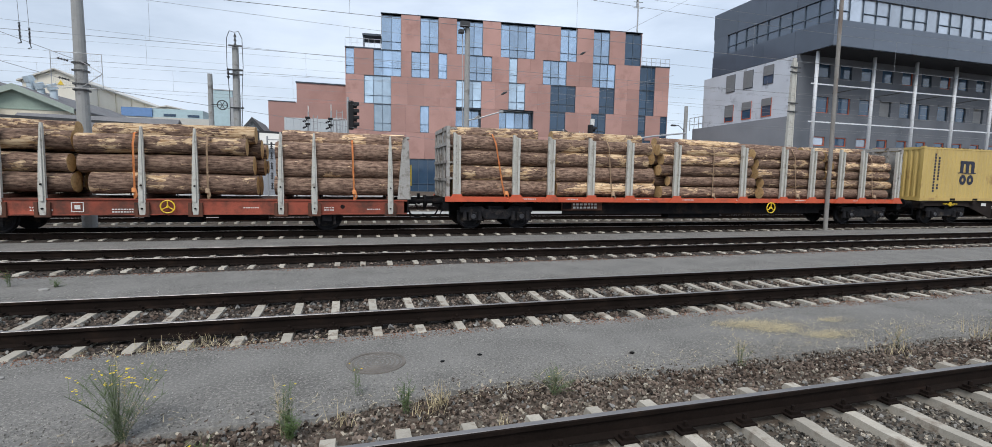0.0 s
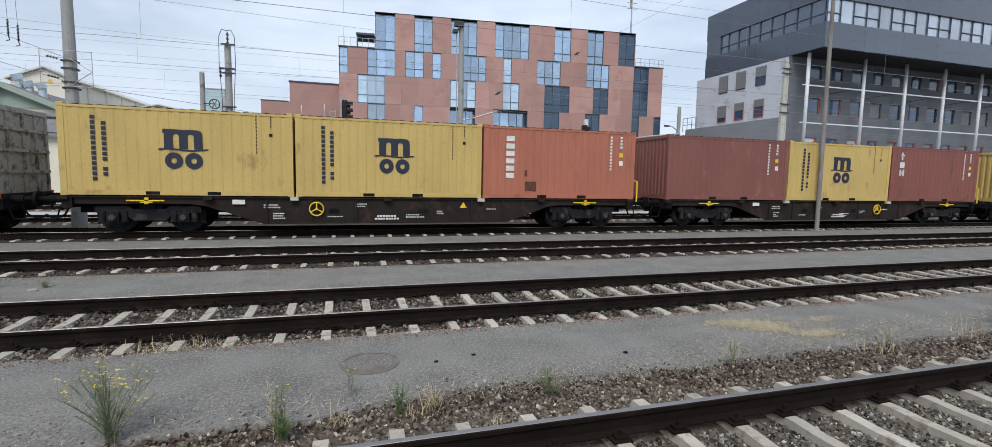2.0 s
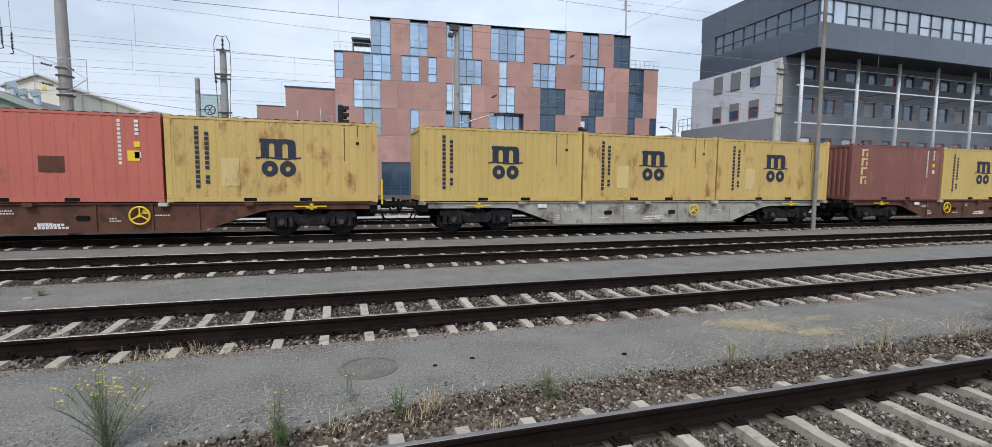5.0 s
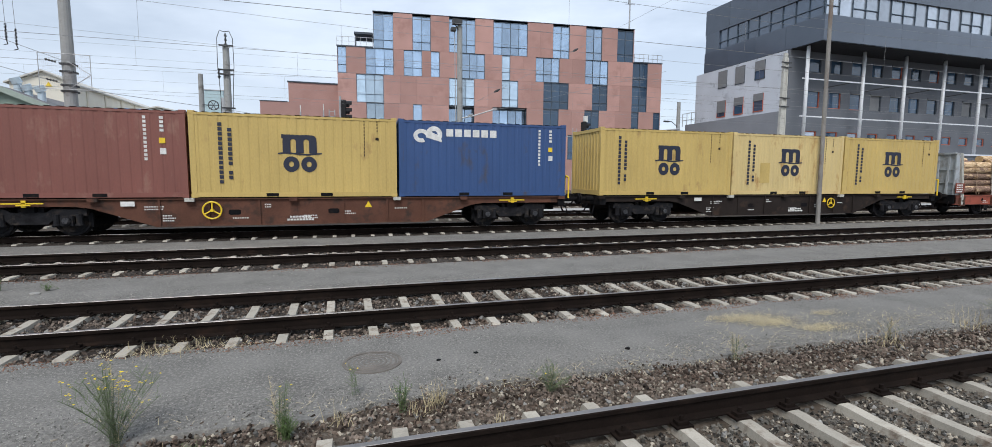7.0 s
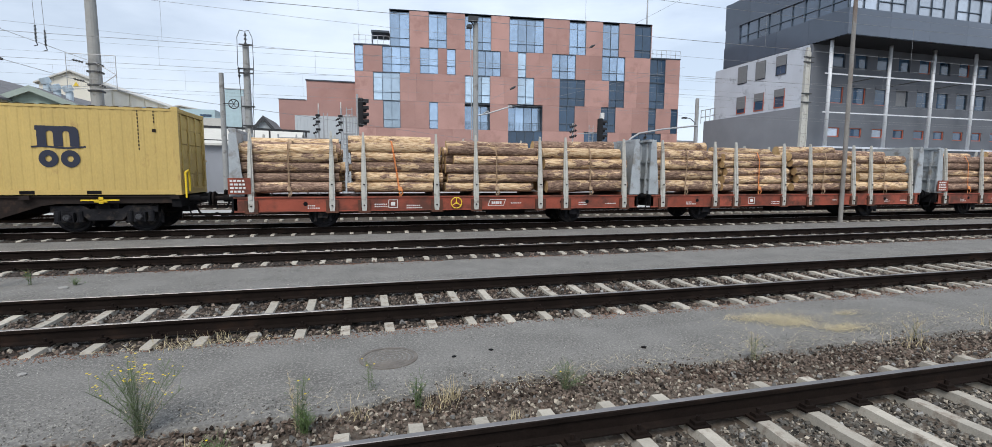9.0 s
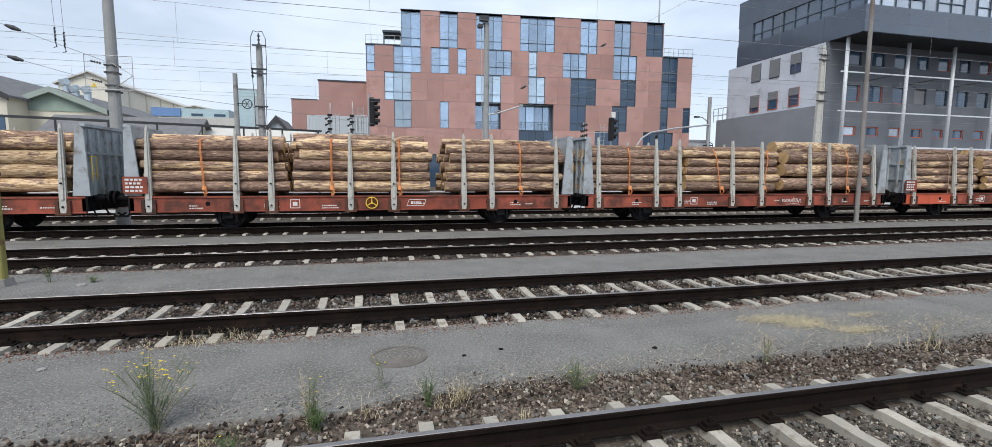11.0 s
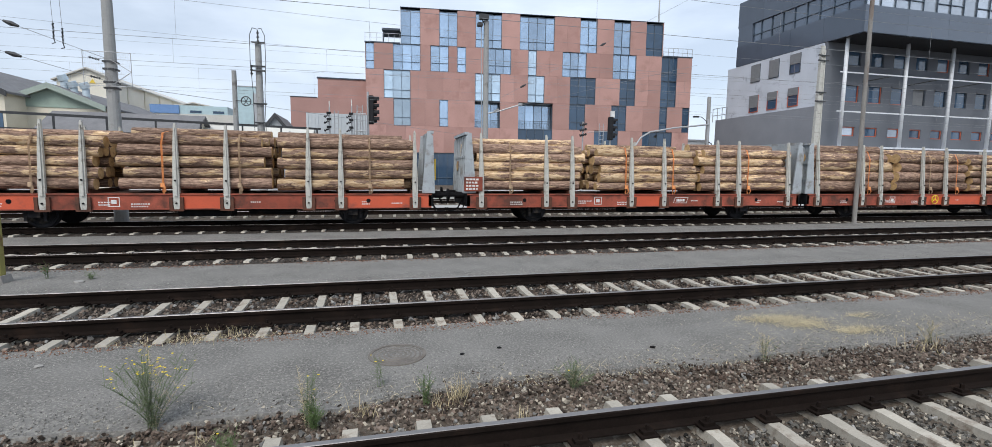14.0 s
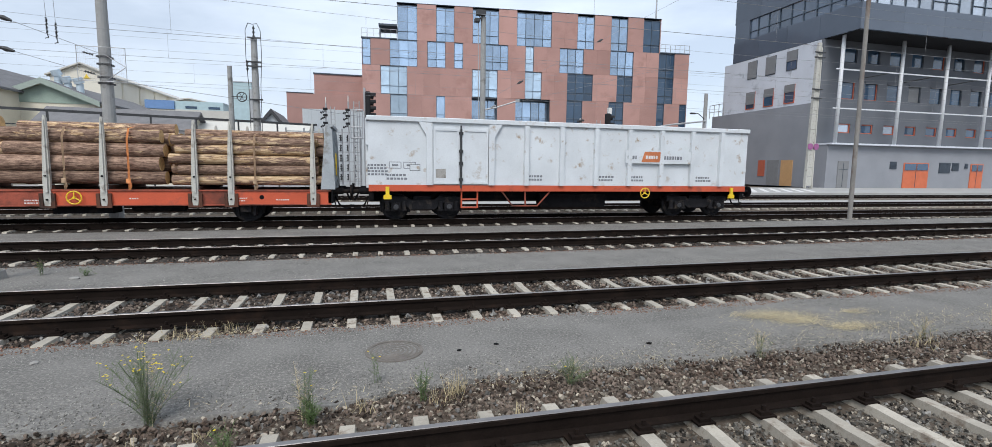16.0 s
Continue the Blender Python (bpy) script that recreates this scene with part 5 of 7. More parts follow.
def end_wall(parent, m, mat):
    """A ribbed end wall with slanting side plates, standing at x = 0 and facing +x."""
    wall = link_part("end_wall", cached(("end_wall", mat.name), lambda: mesh_of(boxes((-0.05, 0.0, -1.18, 1.18, 1.05, 3.05)), mat)), parent, "grey ribbed end wall", m)
    for s in (-1, 1):
        link_part("side_plate", cached(("side_plate", s, mat.name), lambda: mesh_of(extrude(bmesh.new(), [(-0.32, 1.05), (0.12, 1.05), (0.06, 2.95), (-0.06, 3.12), (-0.14, 3.12)], "y", *sorted((s * 1.183, s * 1.24))), mat)), wall)
    for y in (-0.9, -0.45, 0.0, 0.45, 0.9):
        link_part("rib", cached(("wall_rib", mat.name), lambda: mesh_of(extrude(bmesh.new(), [(0.003, 1.05), (0.13, 1.05), (0.05, 3.0), (0.003, 3.0)], "y", -0.04, 0.04), mat)), wall, m=pose(0, y, 0))
    link_part("top_rail", cached(("top_rail", mat.name), lambda: mesh_of(boxes((-0.06, 0.08, -1.18, 1.18, 3.053, 3.14)), mat)), wall)
    for z in (1.65, 2.3):
        link_part("cross_rib", cached(("cross_rib", mat.name), lambda: mesh_of(boxes((0.003, 0.06, -1.15, 1.15, -0.03, 0.03)), mat)), wall, m=pose(0, 0, z))


def stake_wagon(u, seed, bright=(), plate_end=0):
    """A two-axle flat with eight pairs of stakes; u is its first stake."""
    rnd = random.Random(seed)
    ob = rolling("stake_wagon", u + 6.475, "worn red two-axle stake wagon loaded with logs", "freight wagon", "stake wagons")
    o = -6.475
    for s in (-1, 1):
        y0, y1 = sorted((s * 1.17, s * 1.25))
        xs = [o - 0.5] + [o + p for p in STAKES[1:-1]] + [o + 13.45]
        for k, (a, b) in enumerate(zip(xs, xs[1:])):
            bm = boxes((a, b - 0.01, y0, y1, 0.55, 1.03))
            part("side_sill", bm, M_BRIGHT if k in bright and s < 0 else M_ORANGE, ob, "freshly painted red sill panel" if k in bright and s < 0 else "")
        lip = boxes((o - 0.5, o + 13.45, *sorted((s * 1.251, s * 1.28)), 0.985, 1.03), (o - 0.5, o + 13.45, *sorted((s * 1.251, s * 1.28)), 0.55, 0.58))
        part("sill_flange", lip, M_ORANGE, ob)
    deck = boxes((o - 0.5, o + 13.45, -1.16, 1.16, 0.97, 1.03))
    part("deck", deck, M_FRAME2, ob, "rusty steel deck")
    for p in STAKES:
        link_part("bolster", cached("bolster", lambda: mesh_of(boxes((-0.12, 0.12, -1.16, 1.16, 1.033, 1.14)), M_FRAME2)), ob, m=pose(o + p, 0, 0))
    und = boxes((o - 0.3, o + 13.2, -0.5, -0.35, 0.6, 0.96), (o - 0.3, o + 13.2, 0.35, 0.5, 0.6, 0.96), (o - 0.55, o - 0.4, -1.25, 1.25, 0.6, 1.03), (o + 13.35, o + 13.5, -1.25, 1.25, 0.6, 1.03), (-0.8, 0.7, -0.9, -0.3, 0.3, 0.75))
    tube(und, (1.2, -0.7, 0.5), (2.6, -0.7, 0.5), 0.17, seg=12)
    part("underframe", und, M_BLACK, ob)
    for p in STAKES:
        for s in (-1, 1):
            st = link_part("stake", cached(("stake", s), lambda: stake_mesh(s)), ob, "tapering grey steel stake", pose(o + p, 0, 0))
            link_part("stake_pocket", cached(("boss", s), lambda: stake_boss_mesh(s)), st)
            for z in (0.74, 1.42):
                link_part("bolt", cached(("bolt", s), lambda: stake_bolt_mesh(s)), st, m=pose(0, 0, z))
    for x, turn in ((o - 0.5, 180), (o + 13.45, 0)):
        end_wall(ob, pose(x, 0, 0, 0, 0, turn), M_OLDWALL if seed == 1 else M_WALLGREY)
    for x in (-4.4, 4.4):
        for s in (-1, 1):
            sus = bmesh.new()
            y0, y1 = sorted((s * 0.98, s * 1.08))
            extrude(sus, [(x - 0.75, 0.60), (x - 0.2, 0.66), (x + 0.2, 0.66), (x + 0.75, 0.60), (x + 0.7, 0.52), (x + 0.2, 0.58), (x - 0.2, 0.58), (x - 0.7, 0.52)], "y", y0, y1)
            box(sus, x - 0.15, x + 0.15, y0, s * 1.14 if s > 0 else y1, 0.33, 0.58) if s > 0 else box(sus, x - 0.15, x + 0.15, -1.14, y1, 0.33, 0.58)
            for d in (-0.28, 0.2):
                box(sus, x + d, x + d + 0.08, y0, y1, 0.22, 0.56)
            part("axle_guard", sus, M_BOGIE, ob)
        add_wheelset(ob, x)
    add_buffers(ob, o - 0.55, o + 13.5)
    if seed in (1, 2, 4, 6, 9):
        add_handwheel(ob, -0.03, 0.80, -1.34)
    y = -1.25
    for x, z, n, ln in ((-5.2, 0.72, 4, 2), (-3.0, 0.75, 5, 2), (-1.6, 0.7, 6, 2), (1.6, 0.75, 4, 1), (4.6, 0.75, 3, 2), (5.6, 0.7, 4, 1)):
        panel_marks(ob, x + rnd.uniform(-0.4, 0.4), z, y, rnd, lines=ln, n=n)
    xx = rnd.uniform(-2.6, -2.2)
    marks(ob, [(xx, xx + 0.3, 0.9, 0.92), (xx, xx + 0.3, 0.64, 0.66), (xx, xx + 0.02, 0.66, 0.9), (xx + 0.28, xx + 0.3, 0.66, 0.9), (xx + 0.08, xx + 0.22, 0.72, 0.84)], y, M_MARK)
    for x in (-4.9, -3.2, 3.1, 3.9, 4.9):
        link_part("drain_hole", cached("drain_hole", lambda: mesh_of(tube(bmesh.new(), (0, -1.256, 0), (0, -1.249, 0), 0.07, seg=12), M_BLACK)), ob, m=pose(x, 0, 0.8))
    if seed in (2, 4, 6, 8):
        mark = bmesh.new()
        a, b = [(1.1, 0.68), (1.68, 0.68), (1.76, 0.9), (1.18, 0.9)], [(1.122, 0.695), (1.668, 0.695), (1.738, 0.885), (1.192, 0.885)]
        va, vb = [mark.verts.new((x, -1.254, z)) for x, z in a], [mark.verts.new((x, -1.254, z)) for x, z in b]
        for i in range(4):
            mark.faces.new((va[i], va[(i + 1) % 4], vb[(i + 1) % 4], vb[i]))
        sign = part("framed_marking", mark, M_MARK, ob, "white slanting framed lettering")
        marks(sign, text_bars(1.24, 0.74, 5, 0.065, 0.09, 0.02, rnd), -1.2545, M_MARK, "lettering_bars")
    if plate_end:
        pl = part("number_board", boxes((o - 0.62, o + 0.02, -1.34, -1.31, 1.12, 1.62)), M_ORANGE, ob, "red board with white bars")
        rows = []
        for k in range(4):
            rows += text_bars(o - 0.56, 1.5 - k * 0.11, 4, 0.1, 0.06, 0.03, rnd)
        marks(pl, rows, -1.34, M_MARK)
    if seed == 5:
        pen = bmesh.new()
        for k in range(7):
            x0 = 1.72 + 0.135 * k
            lean = rnd.uniform(-0.05, 0.05)
            bent_tube(pen, [(x0, -1.257, 0.66 + rnd.uniform(0, 0.06)), (x0 + 0.03 + lean, -1.257, 0.88 + rnd.uniform(-0.08, 0.03)), (x0 + 0.09, -1.257, 0.8), (x0 + 0.06, -1.257, 0.74), (x0 + 0.135, -1.257, 0.67 + rnd.uniform(0, 0.05))], 0.011, 5)
        bent_tube(pen, [(1.9, -1.257, 0.61), (2.3, -1.257, 0.63), (2.62, -1.257, 0.60)], 0.009, 5)
        part("scribble", pen, M_MARK, ob, "white spray-painted scribble")
    gr = bmesh.new()
    x = o + 13.6
    bent_tube(gr, [(x, -1.1, 1.5), (x, -1.1, 2.2), (x, -0.85, 2.2), (x, -0.85, 1.5)], 0.012)
    tube(gr, (x, -1.1, 1.7), (x, -0.85, 1.7), 0.012, seg=6)
    part("end_ladder", gr, M_YMARK, ob, "yellow ladder on the end wall")
    return ob


O, P = M_STRAP, M_STRAP2
for u, seed, bright, plate in ((-12.44, 1, (), 0), (144.17, 2, (), 1), (158.74, 3, (), 0), (173.8, 4, (), 1), (188.37, 5, (), 0), (203.55, 6, (0, 3, 6), 1), (218.0, 7, (0, 3, 6), 0), (233.18, 8, (3,), 1), (247.58, 9, (3, 4, 6), 0)):
    stake_wagon(u, seed, bright, plate)
B = 1.15
log_pile(-12.9, -8.45, B, 2.98, 3, 101, words="stack of thick barked spruce logs, ends showing")
log_pile(-8.3, -3.6, B, 2.95, 3, 102, ((-6.85, O, 0.0), (-4.95, P, 0.0)), "stack of thick barked spruce logs, strapped")
log_pile(-3.2, 0.95, B, 2.93, 3, 103, ((-0.75, O, 0.05),), "stack of thick barked spruce logs, strapped")
for a, b, rows, st in ((143.77, 146.87, 5, ((145.27, P, 0),)), (147.12, 150.12, 5, ((148.47, O, 0.25),)), (150.32, 153.67, 5, ((152.07, P, 0),)), (153.87, 157.27, 4, ((155.67, P, 0),)),
                       (158.34, 161.44, 4, ((159.84, P, -0.1),)), (161.64, 164.84, 5, ((163.24, O, 0),)), (165.04, 168.24, 5, ((166.74, P, -0.2),)), (168.44, 171.74, 4, ((170.04, P, 0),)),
                       (173.35, 177.6, 5, ((175.2, O, 0.1),)), (177.75, 182.2, 5, ((179, O, 0), (181.15, O, 0))), (182.7, 187.1, 5, ((185.35, O, 0),)),
                       (187.82, 191.87, 5, ((189.62, O, 0),)), (192.02, 196.47, 5, ((193.32, O, 0.3), (195.82, O, -0.2))), (196.77, 201.42, 3, ((199.82, O, 0),)),
                       (203.09, 207.49, 5, ((205.59, P, 0),)), (207.89, 211.99, 5, ((208.89, O, 0.15), (211.09, P, 0))), (212.24, 216.59, 5, ((214.69, O, 0),)),
                       (217.58, 221.78, 5, ((220.13, P, 0),)), (222.13, 226.43, 5, ((223.43, O, 0), (225.53, P, 0))), (226.63, 230.93, 5, ((229.43, P, 0),)),
                       (232.72, 237.02, 5, ((234.22, P, 0),)), (237.52, 241.82, 5, ((238.72, O, 0), (240.72, O, 0))), (242.02, 246.32, 5, ((244.12, O, 0),)),
                       (247.08, 251.73, 4, ((250.28, O, 0),)), (251.93, 256.23, 4, ((253.78, P, 0), (255.38, O, 0))), (256.43, 260.78, 5, ((258.78, P, 0),))):
    log_pile(a, b, B, 2.8 + 0.06 * math.sin(a), rows, int(a * 10), st)


# ---- bogie stake wagon with tall load
def long_stake_wagon(u_mid):
    ob = rolling("bogie_stake_wagon", u_mid, "red-sided bogie stake wagon with grey end racks, loaded with logs", "freight wagon")
    for s in (-1, 1):
        part("side_sill", boxes((-10.72, 10.72, *sorted((s * 1.20, s * 1.30)), 0.98, 1.16)), M_BRIGHT, ob, "bright red side sill")
        part("lower_sill", boxes((-6.2, 6.2, *sorted((s * 0.9, s * 1.0)), 0.52, 0.97)), M_BLACK, ob)
    part("deck", boxes((-10.72, 10.72, -1.19, 1.19, 1.0, 1.12)), M_FRAME, ob)
    part("underframe", boxes((-10.68, 10.68, -0.4, 0.4, 0.6, 0.99), (-10.78, -10.58, -1.25, 1.25, 0.7, 0.99), (10.58, 10.78, -1.25, 1.25, 0.7, 0.99), (-1.5, 1.0, -0.85, -0.41, 0.35, 0.7)), M_BLACK, ob)
    def post(s):
        w, o, i, f = 0.13, s * 1.32, s * 1.205, s * 1.25
        bm = extrude(bmesh.new(), [(-w, i), (w, i), (w, o), (0.05, o), (0.05, f), (-0.05, f), (-0.05, o), (-w, o)], "z", 1.163, 3.24)
        for v in bm.verts:
            if v.co.z > 3 and v.co.x < 0:
                v.co.z += 0.1
        return mesh_of(bm, M_STAKE)
    def foot(s):
        return mesh_of(extrude(bmesh.new(), [(-0.36, 0.98), (0.36, 0.98), (0.24, 1.1), (0.16, 1.24), (-0.16, 1.24), (-0.24, 1.1)], "y", *sorted((s * 1.325, s * 1.37))), M_BRIGHT)
    sides = [(post(s), foot(s)) for s in (-1, 1)]
    for x in (2.70, 4.85, 6.19, 7.81, 9.43, 11.53, 14.74, 16.83, 18.40, 20.03, 21.31, 23.42):
        for pm, fm in sides:
            st = link_part("stake", pm, ob, "grey channel-section stake", pose(x - u_mid, 0, 0))
            link_part("stake_foot", fm, st, "red stake foot")
    for x, d in ((-10.62, 1), (10.62, -1)):
        rack = part("end_rack", boxes((x - 0.06, x + 0.06, -1.25, 1.25, 3.42, 3.56)), M_OLDWALL, ob, "weathered grey end rack")
        for y in (-1.25, -0.7, 0.0, 0.6, 1.15):
            part("rack_post", boxes((x - 0.06, x + 0.06, y, y + 0.1, 1.12, 3.417)), M_OLDWALL, rack)
        for z in (1.7, 2.3, 2.9):
            part("rack_bar", boxes((x - d * 0.061 - 0.02, x - d * 0.061 + 0.02, -1.25, 1.25, z, z + 0.09)), M_OLDWALL, rack)
        part("rack_sheet", boxes((x - 0.012, x + 0.012, -1.14, 1.14, 1.12, 3.4)), M_OLDWALL, rack, "weathered sheet of the end rack")
        for s in (-1, 1):
            for z in (1.75, 2.3, 2.85, 3.45):
                part("rack_bar", boxes((*sorted((x + d * 0.063, x + d * 0.3)), *sorted((s * 1.2, s * 1.27)), z, z + 0.07)), M_OLDWALL, rack)
    for x in (-8.8, 8.8):
        add_bogie(ob, x)
    add_buffers(ob, -10.78, 10.78)
    add_handwheel(ob, 3.16, 0.78, -1.36, 1.15)
    rnd = random.Random(5)
    for x in (-8, -6.2, -3.3, -1.2, 1.4, 4.5, 7.8):
        panel_marks(ob, x, 1.07, -1.30, rnd, lines=1, n=7)
    bd = part("number_board", boxes((-6.28, -4.61, -1.06, -1.03, 0.66, 0.98)), M_FRAME2, ob, "brown board with white bars")
    marks(bd, text_bars(-5.82, 0.85, 7, 0.11, 0.07, 0.05, rnd) + text_bars(-5.82, 0.73, 7, 0.11, 0.07, 0.05, rnd), -1.06, M_MARK)
    marks(bd, [(-6.25, -5.88, 0.69, 0.95)], -1.06, M_BLACK, "label_plate")
    return ob


long_stake_wagon(13.02)
log_pile(2.55, 6.42, 1.16, 3.36, 4, 301, ((4.0, O, 0.5),), "tall stack of half-barked logs, strapped")
log_pile(6.5, 10.72, 1.16, 3.36, 4, 304, ((8.5, P, 0.25),), "tall stack of half-barked logs, strapped")
log_pile(10.95, 15.4, 1.16, 3.34, 5, 302, ((13.3, P, 0.0),), "tall stack of mixed spruce logs, strapped")
log_pile(15.5, 19.3, 1.16, 3.27, 5, 303, ((17.4, P, 0.25),), "tall stack of mixed spruce logs, strapped")
log_pile(19.4, 23.25, 1.16, 3.27, 5, 305, ((21.8, P, 0.3),), "tall stack of mixed spruce logs, strapped")


# ---- high-sided open wagon at the end of the train
def open_wagon(ua, ub):
    mid, hl = (ua + ub) / 2, (ub - ua) / 2
    ob = rolling("open_wagon", mid, "dirty white high-sided open wagon, last of the train", "freight wagon")
    yw = 1.36
    for s in (-1, 1):
        part("side_wall", boxes((-hl, hl, *sorted((s * yw, s * (yw - 0.04))), 1.21, 3.28)), M_WHITE, ob, "dented dirty-white side sheeting")
        part("sill", boxes((-hl, hl, *sorted((s * (yw + 0.03), s * (yw - 0.1))), 1.0, 1.205)), M_BRIGHT, ob, "orange-red sill")
        part("top_rail", bevelled(boxes((-hl - 0.04, hl + 0.04, *sorted((s * (yw + 0.08), s * (yw - 0.1))), 3.28, 3.44)), 0.02), M_WHITE, ob, "scuffed white top rail")
        for x in (-1.91, -0.59, 0.74, 2.08, 3.41, 4.74, 6.04):
            rib = bmesh.new()
            extrude(rib, [(x - 0.09, s * (yw + 0.001)), (x - 0.075, s * (yw + 0.13)), (x + 0.075, s * (yw + 0.13)), (x + 0.09, s * (yw + 0.001))], "z", 1.21, 3.27)
            part("rib", rib, M_WHITE, ob)
        for x in (-5.30, -3.17):
            gus = bmesh.new()
            extrude(gus, [(x - 0.1, 1.21), (x + 0.1, 1.21), (x + 0.1, 2.85), (x + (0.1 if x < -4 else 0.36), 3.27), (x - (0.36 if x < -4 else 0.1), 3.27), (x - 0.1, 2.85)], "y", *sorted((s * (yw + 0.002), s * (yw + 0.1))))
            part("door_post", gus, M_WHITE, ob)
        for x0, x1 in ((-5.17, -4.29), (-4.19, -3.29)):
            dr = part("door", boxes((x0, x1, *sorted((s * (yw + 0.003), s * (yw + 0.045))), 1.25, 3.1)), M_WHITE, ob, "white side door leaf")
            fr = boxes(*[(a, b, *sorted((s * (yw + 0.046), s * (yw + 0.075))), c, d) for a, b, c, d in ((x0, x1, 3.02, 3.1), (x0, x1, 1.25, 1.33), (x0, x0 + 0.08, 1.33, 3.02), (x1 - 0.08, x1, 1.33, 3.02))])
            part("door_edge", fr, M_WHITE, dr)
        lk = bmesh.new()
        tube(lk, (-4.24, s * (yw + 0.09), 1.1), (-4.24, s * (yw + 0.09), 3.2), 0.03, seg=8)
        for z in (1.35, 1.9, 2.3, 2.9):
            box(lk, -4.31, -4.17, *sorted((s * (yw + 0.05), s * (yw + 0.12))), z, z + 0.1)
        part("door_lock", lk, M_DARKSTEEL, ob, "dark locking bar")
    for x in (-hl, hl - 0.05):
        ew = boxes((x, x + 0.05, -yw + 0.05, yw - 0.05, 1.21, 3.4))
        for y in (-0.9, -0.3, 0.3, 0.9):
            box(ew, x - 0.08 if x < 0 else x + 0.051, x - 0.001 if x < 0 else x + 0.13, y - 0.06, y + 0.06, 1.1, 3.4)
        for z in (1.8, 2.5, 3.3):
            box(ew, x - 0.06 if x < 0 else x + 0.051, x - 0.002 if x < 0 else x + 0.11, -yw + 0.06, yw - 0.06, z, z + 0.08)
        part("end_wall", ew, M_WHITE, ob)
    part("floor", boxes((-hl, hl, -yw + 0.05, yw - 0.05, 1.05, 1.2)), M_FRAME2, ob)
    part("underframe", boxes((-hl, hl, -0.45, 0.45, 0.6, 1.04), (-hl, -hl + 0.15, -1.3, 1.3, 0.7, 1.0), (hl - 0.15, hl, -1.3, 1.3, 0.7, 1.0), (-1.2, 1.4, -0.95, -0.5, 0.4, 0.9)), M_BLACK, ob)
    for x in (-5.5, 5.35):
        add_bogie(ob, x)
    add_buffers(ob, -hl, hl)
    add_handwheel(ob, 2.75, 0.95, -1.5)
    for x in (-6.68, 6.61):
        hk = bmesh.new()
        extrude(hk, [(x - 0.06, 1.15), (x + 0.06, 1.15), (x + 0.06, 0.9), (x + 0.13, 0.86), (x + 0.13, 0.74), (x - 0.13, 0.74), (x - 0.13, 0.86), (x - 0.06, 0.9)], "y", -1.46, -1.40)
        part("rope_hook", hk, M_YMARK, ob, "yellow tow hook")
    step = bmesh.new()
    for x in (-4.19, -3.63):
        tube(step, (x, -1.3, 1.0), (x, -1.3, 0.42), 0.03, seg=6)
    for z in (0.44, 0.72):
        tube(step, (-4.19, -1.3, z), (-3.63, -1.3, z), 0.03, seg=6)
    part("step", step, M_BRIGHT, ob, "red steel step")
    lev = bmesh.new()
    bent_tube(lev, [(-2.76, -1.3, 1.0), (-2.37, -1.35, 0.48), (-1.46, -1.35, 0.48), (-0.95, -1.3, 1.0)], 0.03)
    tube(lev, (-1.9, -1.35, 0.48), (-1.9, -1.3, 1.0), 0.03, seg=6)
    part("lever_frame", lev, M_ORANGE, ob, "red bent-pipe frame")
    y = -yw
    rnd = random.Random(3)
    grey = material("grey_lettering", (0.18, 0.19, 0.21), 0.7, bump=0)
    for k in range(4):
        marks(ob, text_bars(-7.3, 1.82 - k * 0.1, 6, 0.09, 0.065, 0.03, rnd), y, grey, "number_bars")
    for x in (-6.62, -6.15):
        marks(ob, [(x, x + 0.4, 1.95, 1.97), (x, x + 0.4, 1.75, 1.77), (x, x + 0.02, 1.77, 1.95), (x + 0.38, x + 0.4, 1.77, 1.95), (x + 0.1, x + 0.3, 1.83, 1.89)], y, grey)
    for x in (-6.7, -1.9, 0.8, 2.1, 5.0):
        marks(ob, text_bars(x, 1.5, 6, 0.09, 0.07, 0.03, rnd) + text_bars(x, 1.38, 6, 0.09, 0.07, 0.03, rnd), y, grey)
    sg = part("side_board", boxes((1.9, 4.65, -yw - 0.12, -yw - 0.095, 2.05, 2.52)), M_WHITE, ob, "white board with emblem bars")
    em = bmesh.new()
    extrude(em, [(2.55, 2.1), (3.3, 2.1), (3.42, 2.48), (2.67, 2.48)], "y", -yw - 0.127, -yw - 0.121)
    part("emblem", em, material("emblem_orange", (0.50, 0.16, 0.06), 0.6, bump=0), sg, "slanted orange emblem")
    marks(sg, text_bars(1.98, 2.2, 4, 0.09, 0.13, 0.035, rnd), -yw - 0.12, grey)
    marks(sg, text_bars(3.5, 2.2, 7, 0.1, 0.13, 0.035, rnd), -yw - 0.12, grey)
    marks(sg, text_bars(2.72, 2.22, 5, 0.08, 0.12, 0.03, rnd), -yw - 0.127, M_MARK)
    marks(ob, [(-5.1, -4.75, 1.45, 1.75)], -yw - 0.045, M_OLDWALL, "label_plate")
    marks(ob, [(-5.95, -5.6, 1.68, 1.9)], -yw, grey, "label_frame")
    marks(ob, [(-5.93, -5.62, 1.70, 1.88)], -yw - 0.005, M_WHITE, "label_plate")
    return ob


open_wagon(262.2, 276.75)
# ================= masts, poles and signals
def pole(name, x, y, z0, z1, r0, r1, mat, label, seg=14, category="mast"):
    ob = thing(name, pose(x, y, z0), label, category)
    part("shaft", tube(bmesh.new(), (0, 0, -0.3), (0, 0, z1 - z0), r0, r1, seg), mat, ob, smooth=False)
    return ob


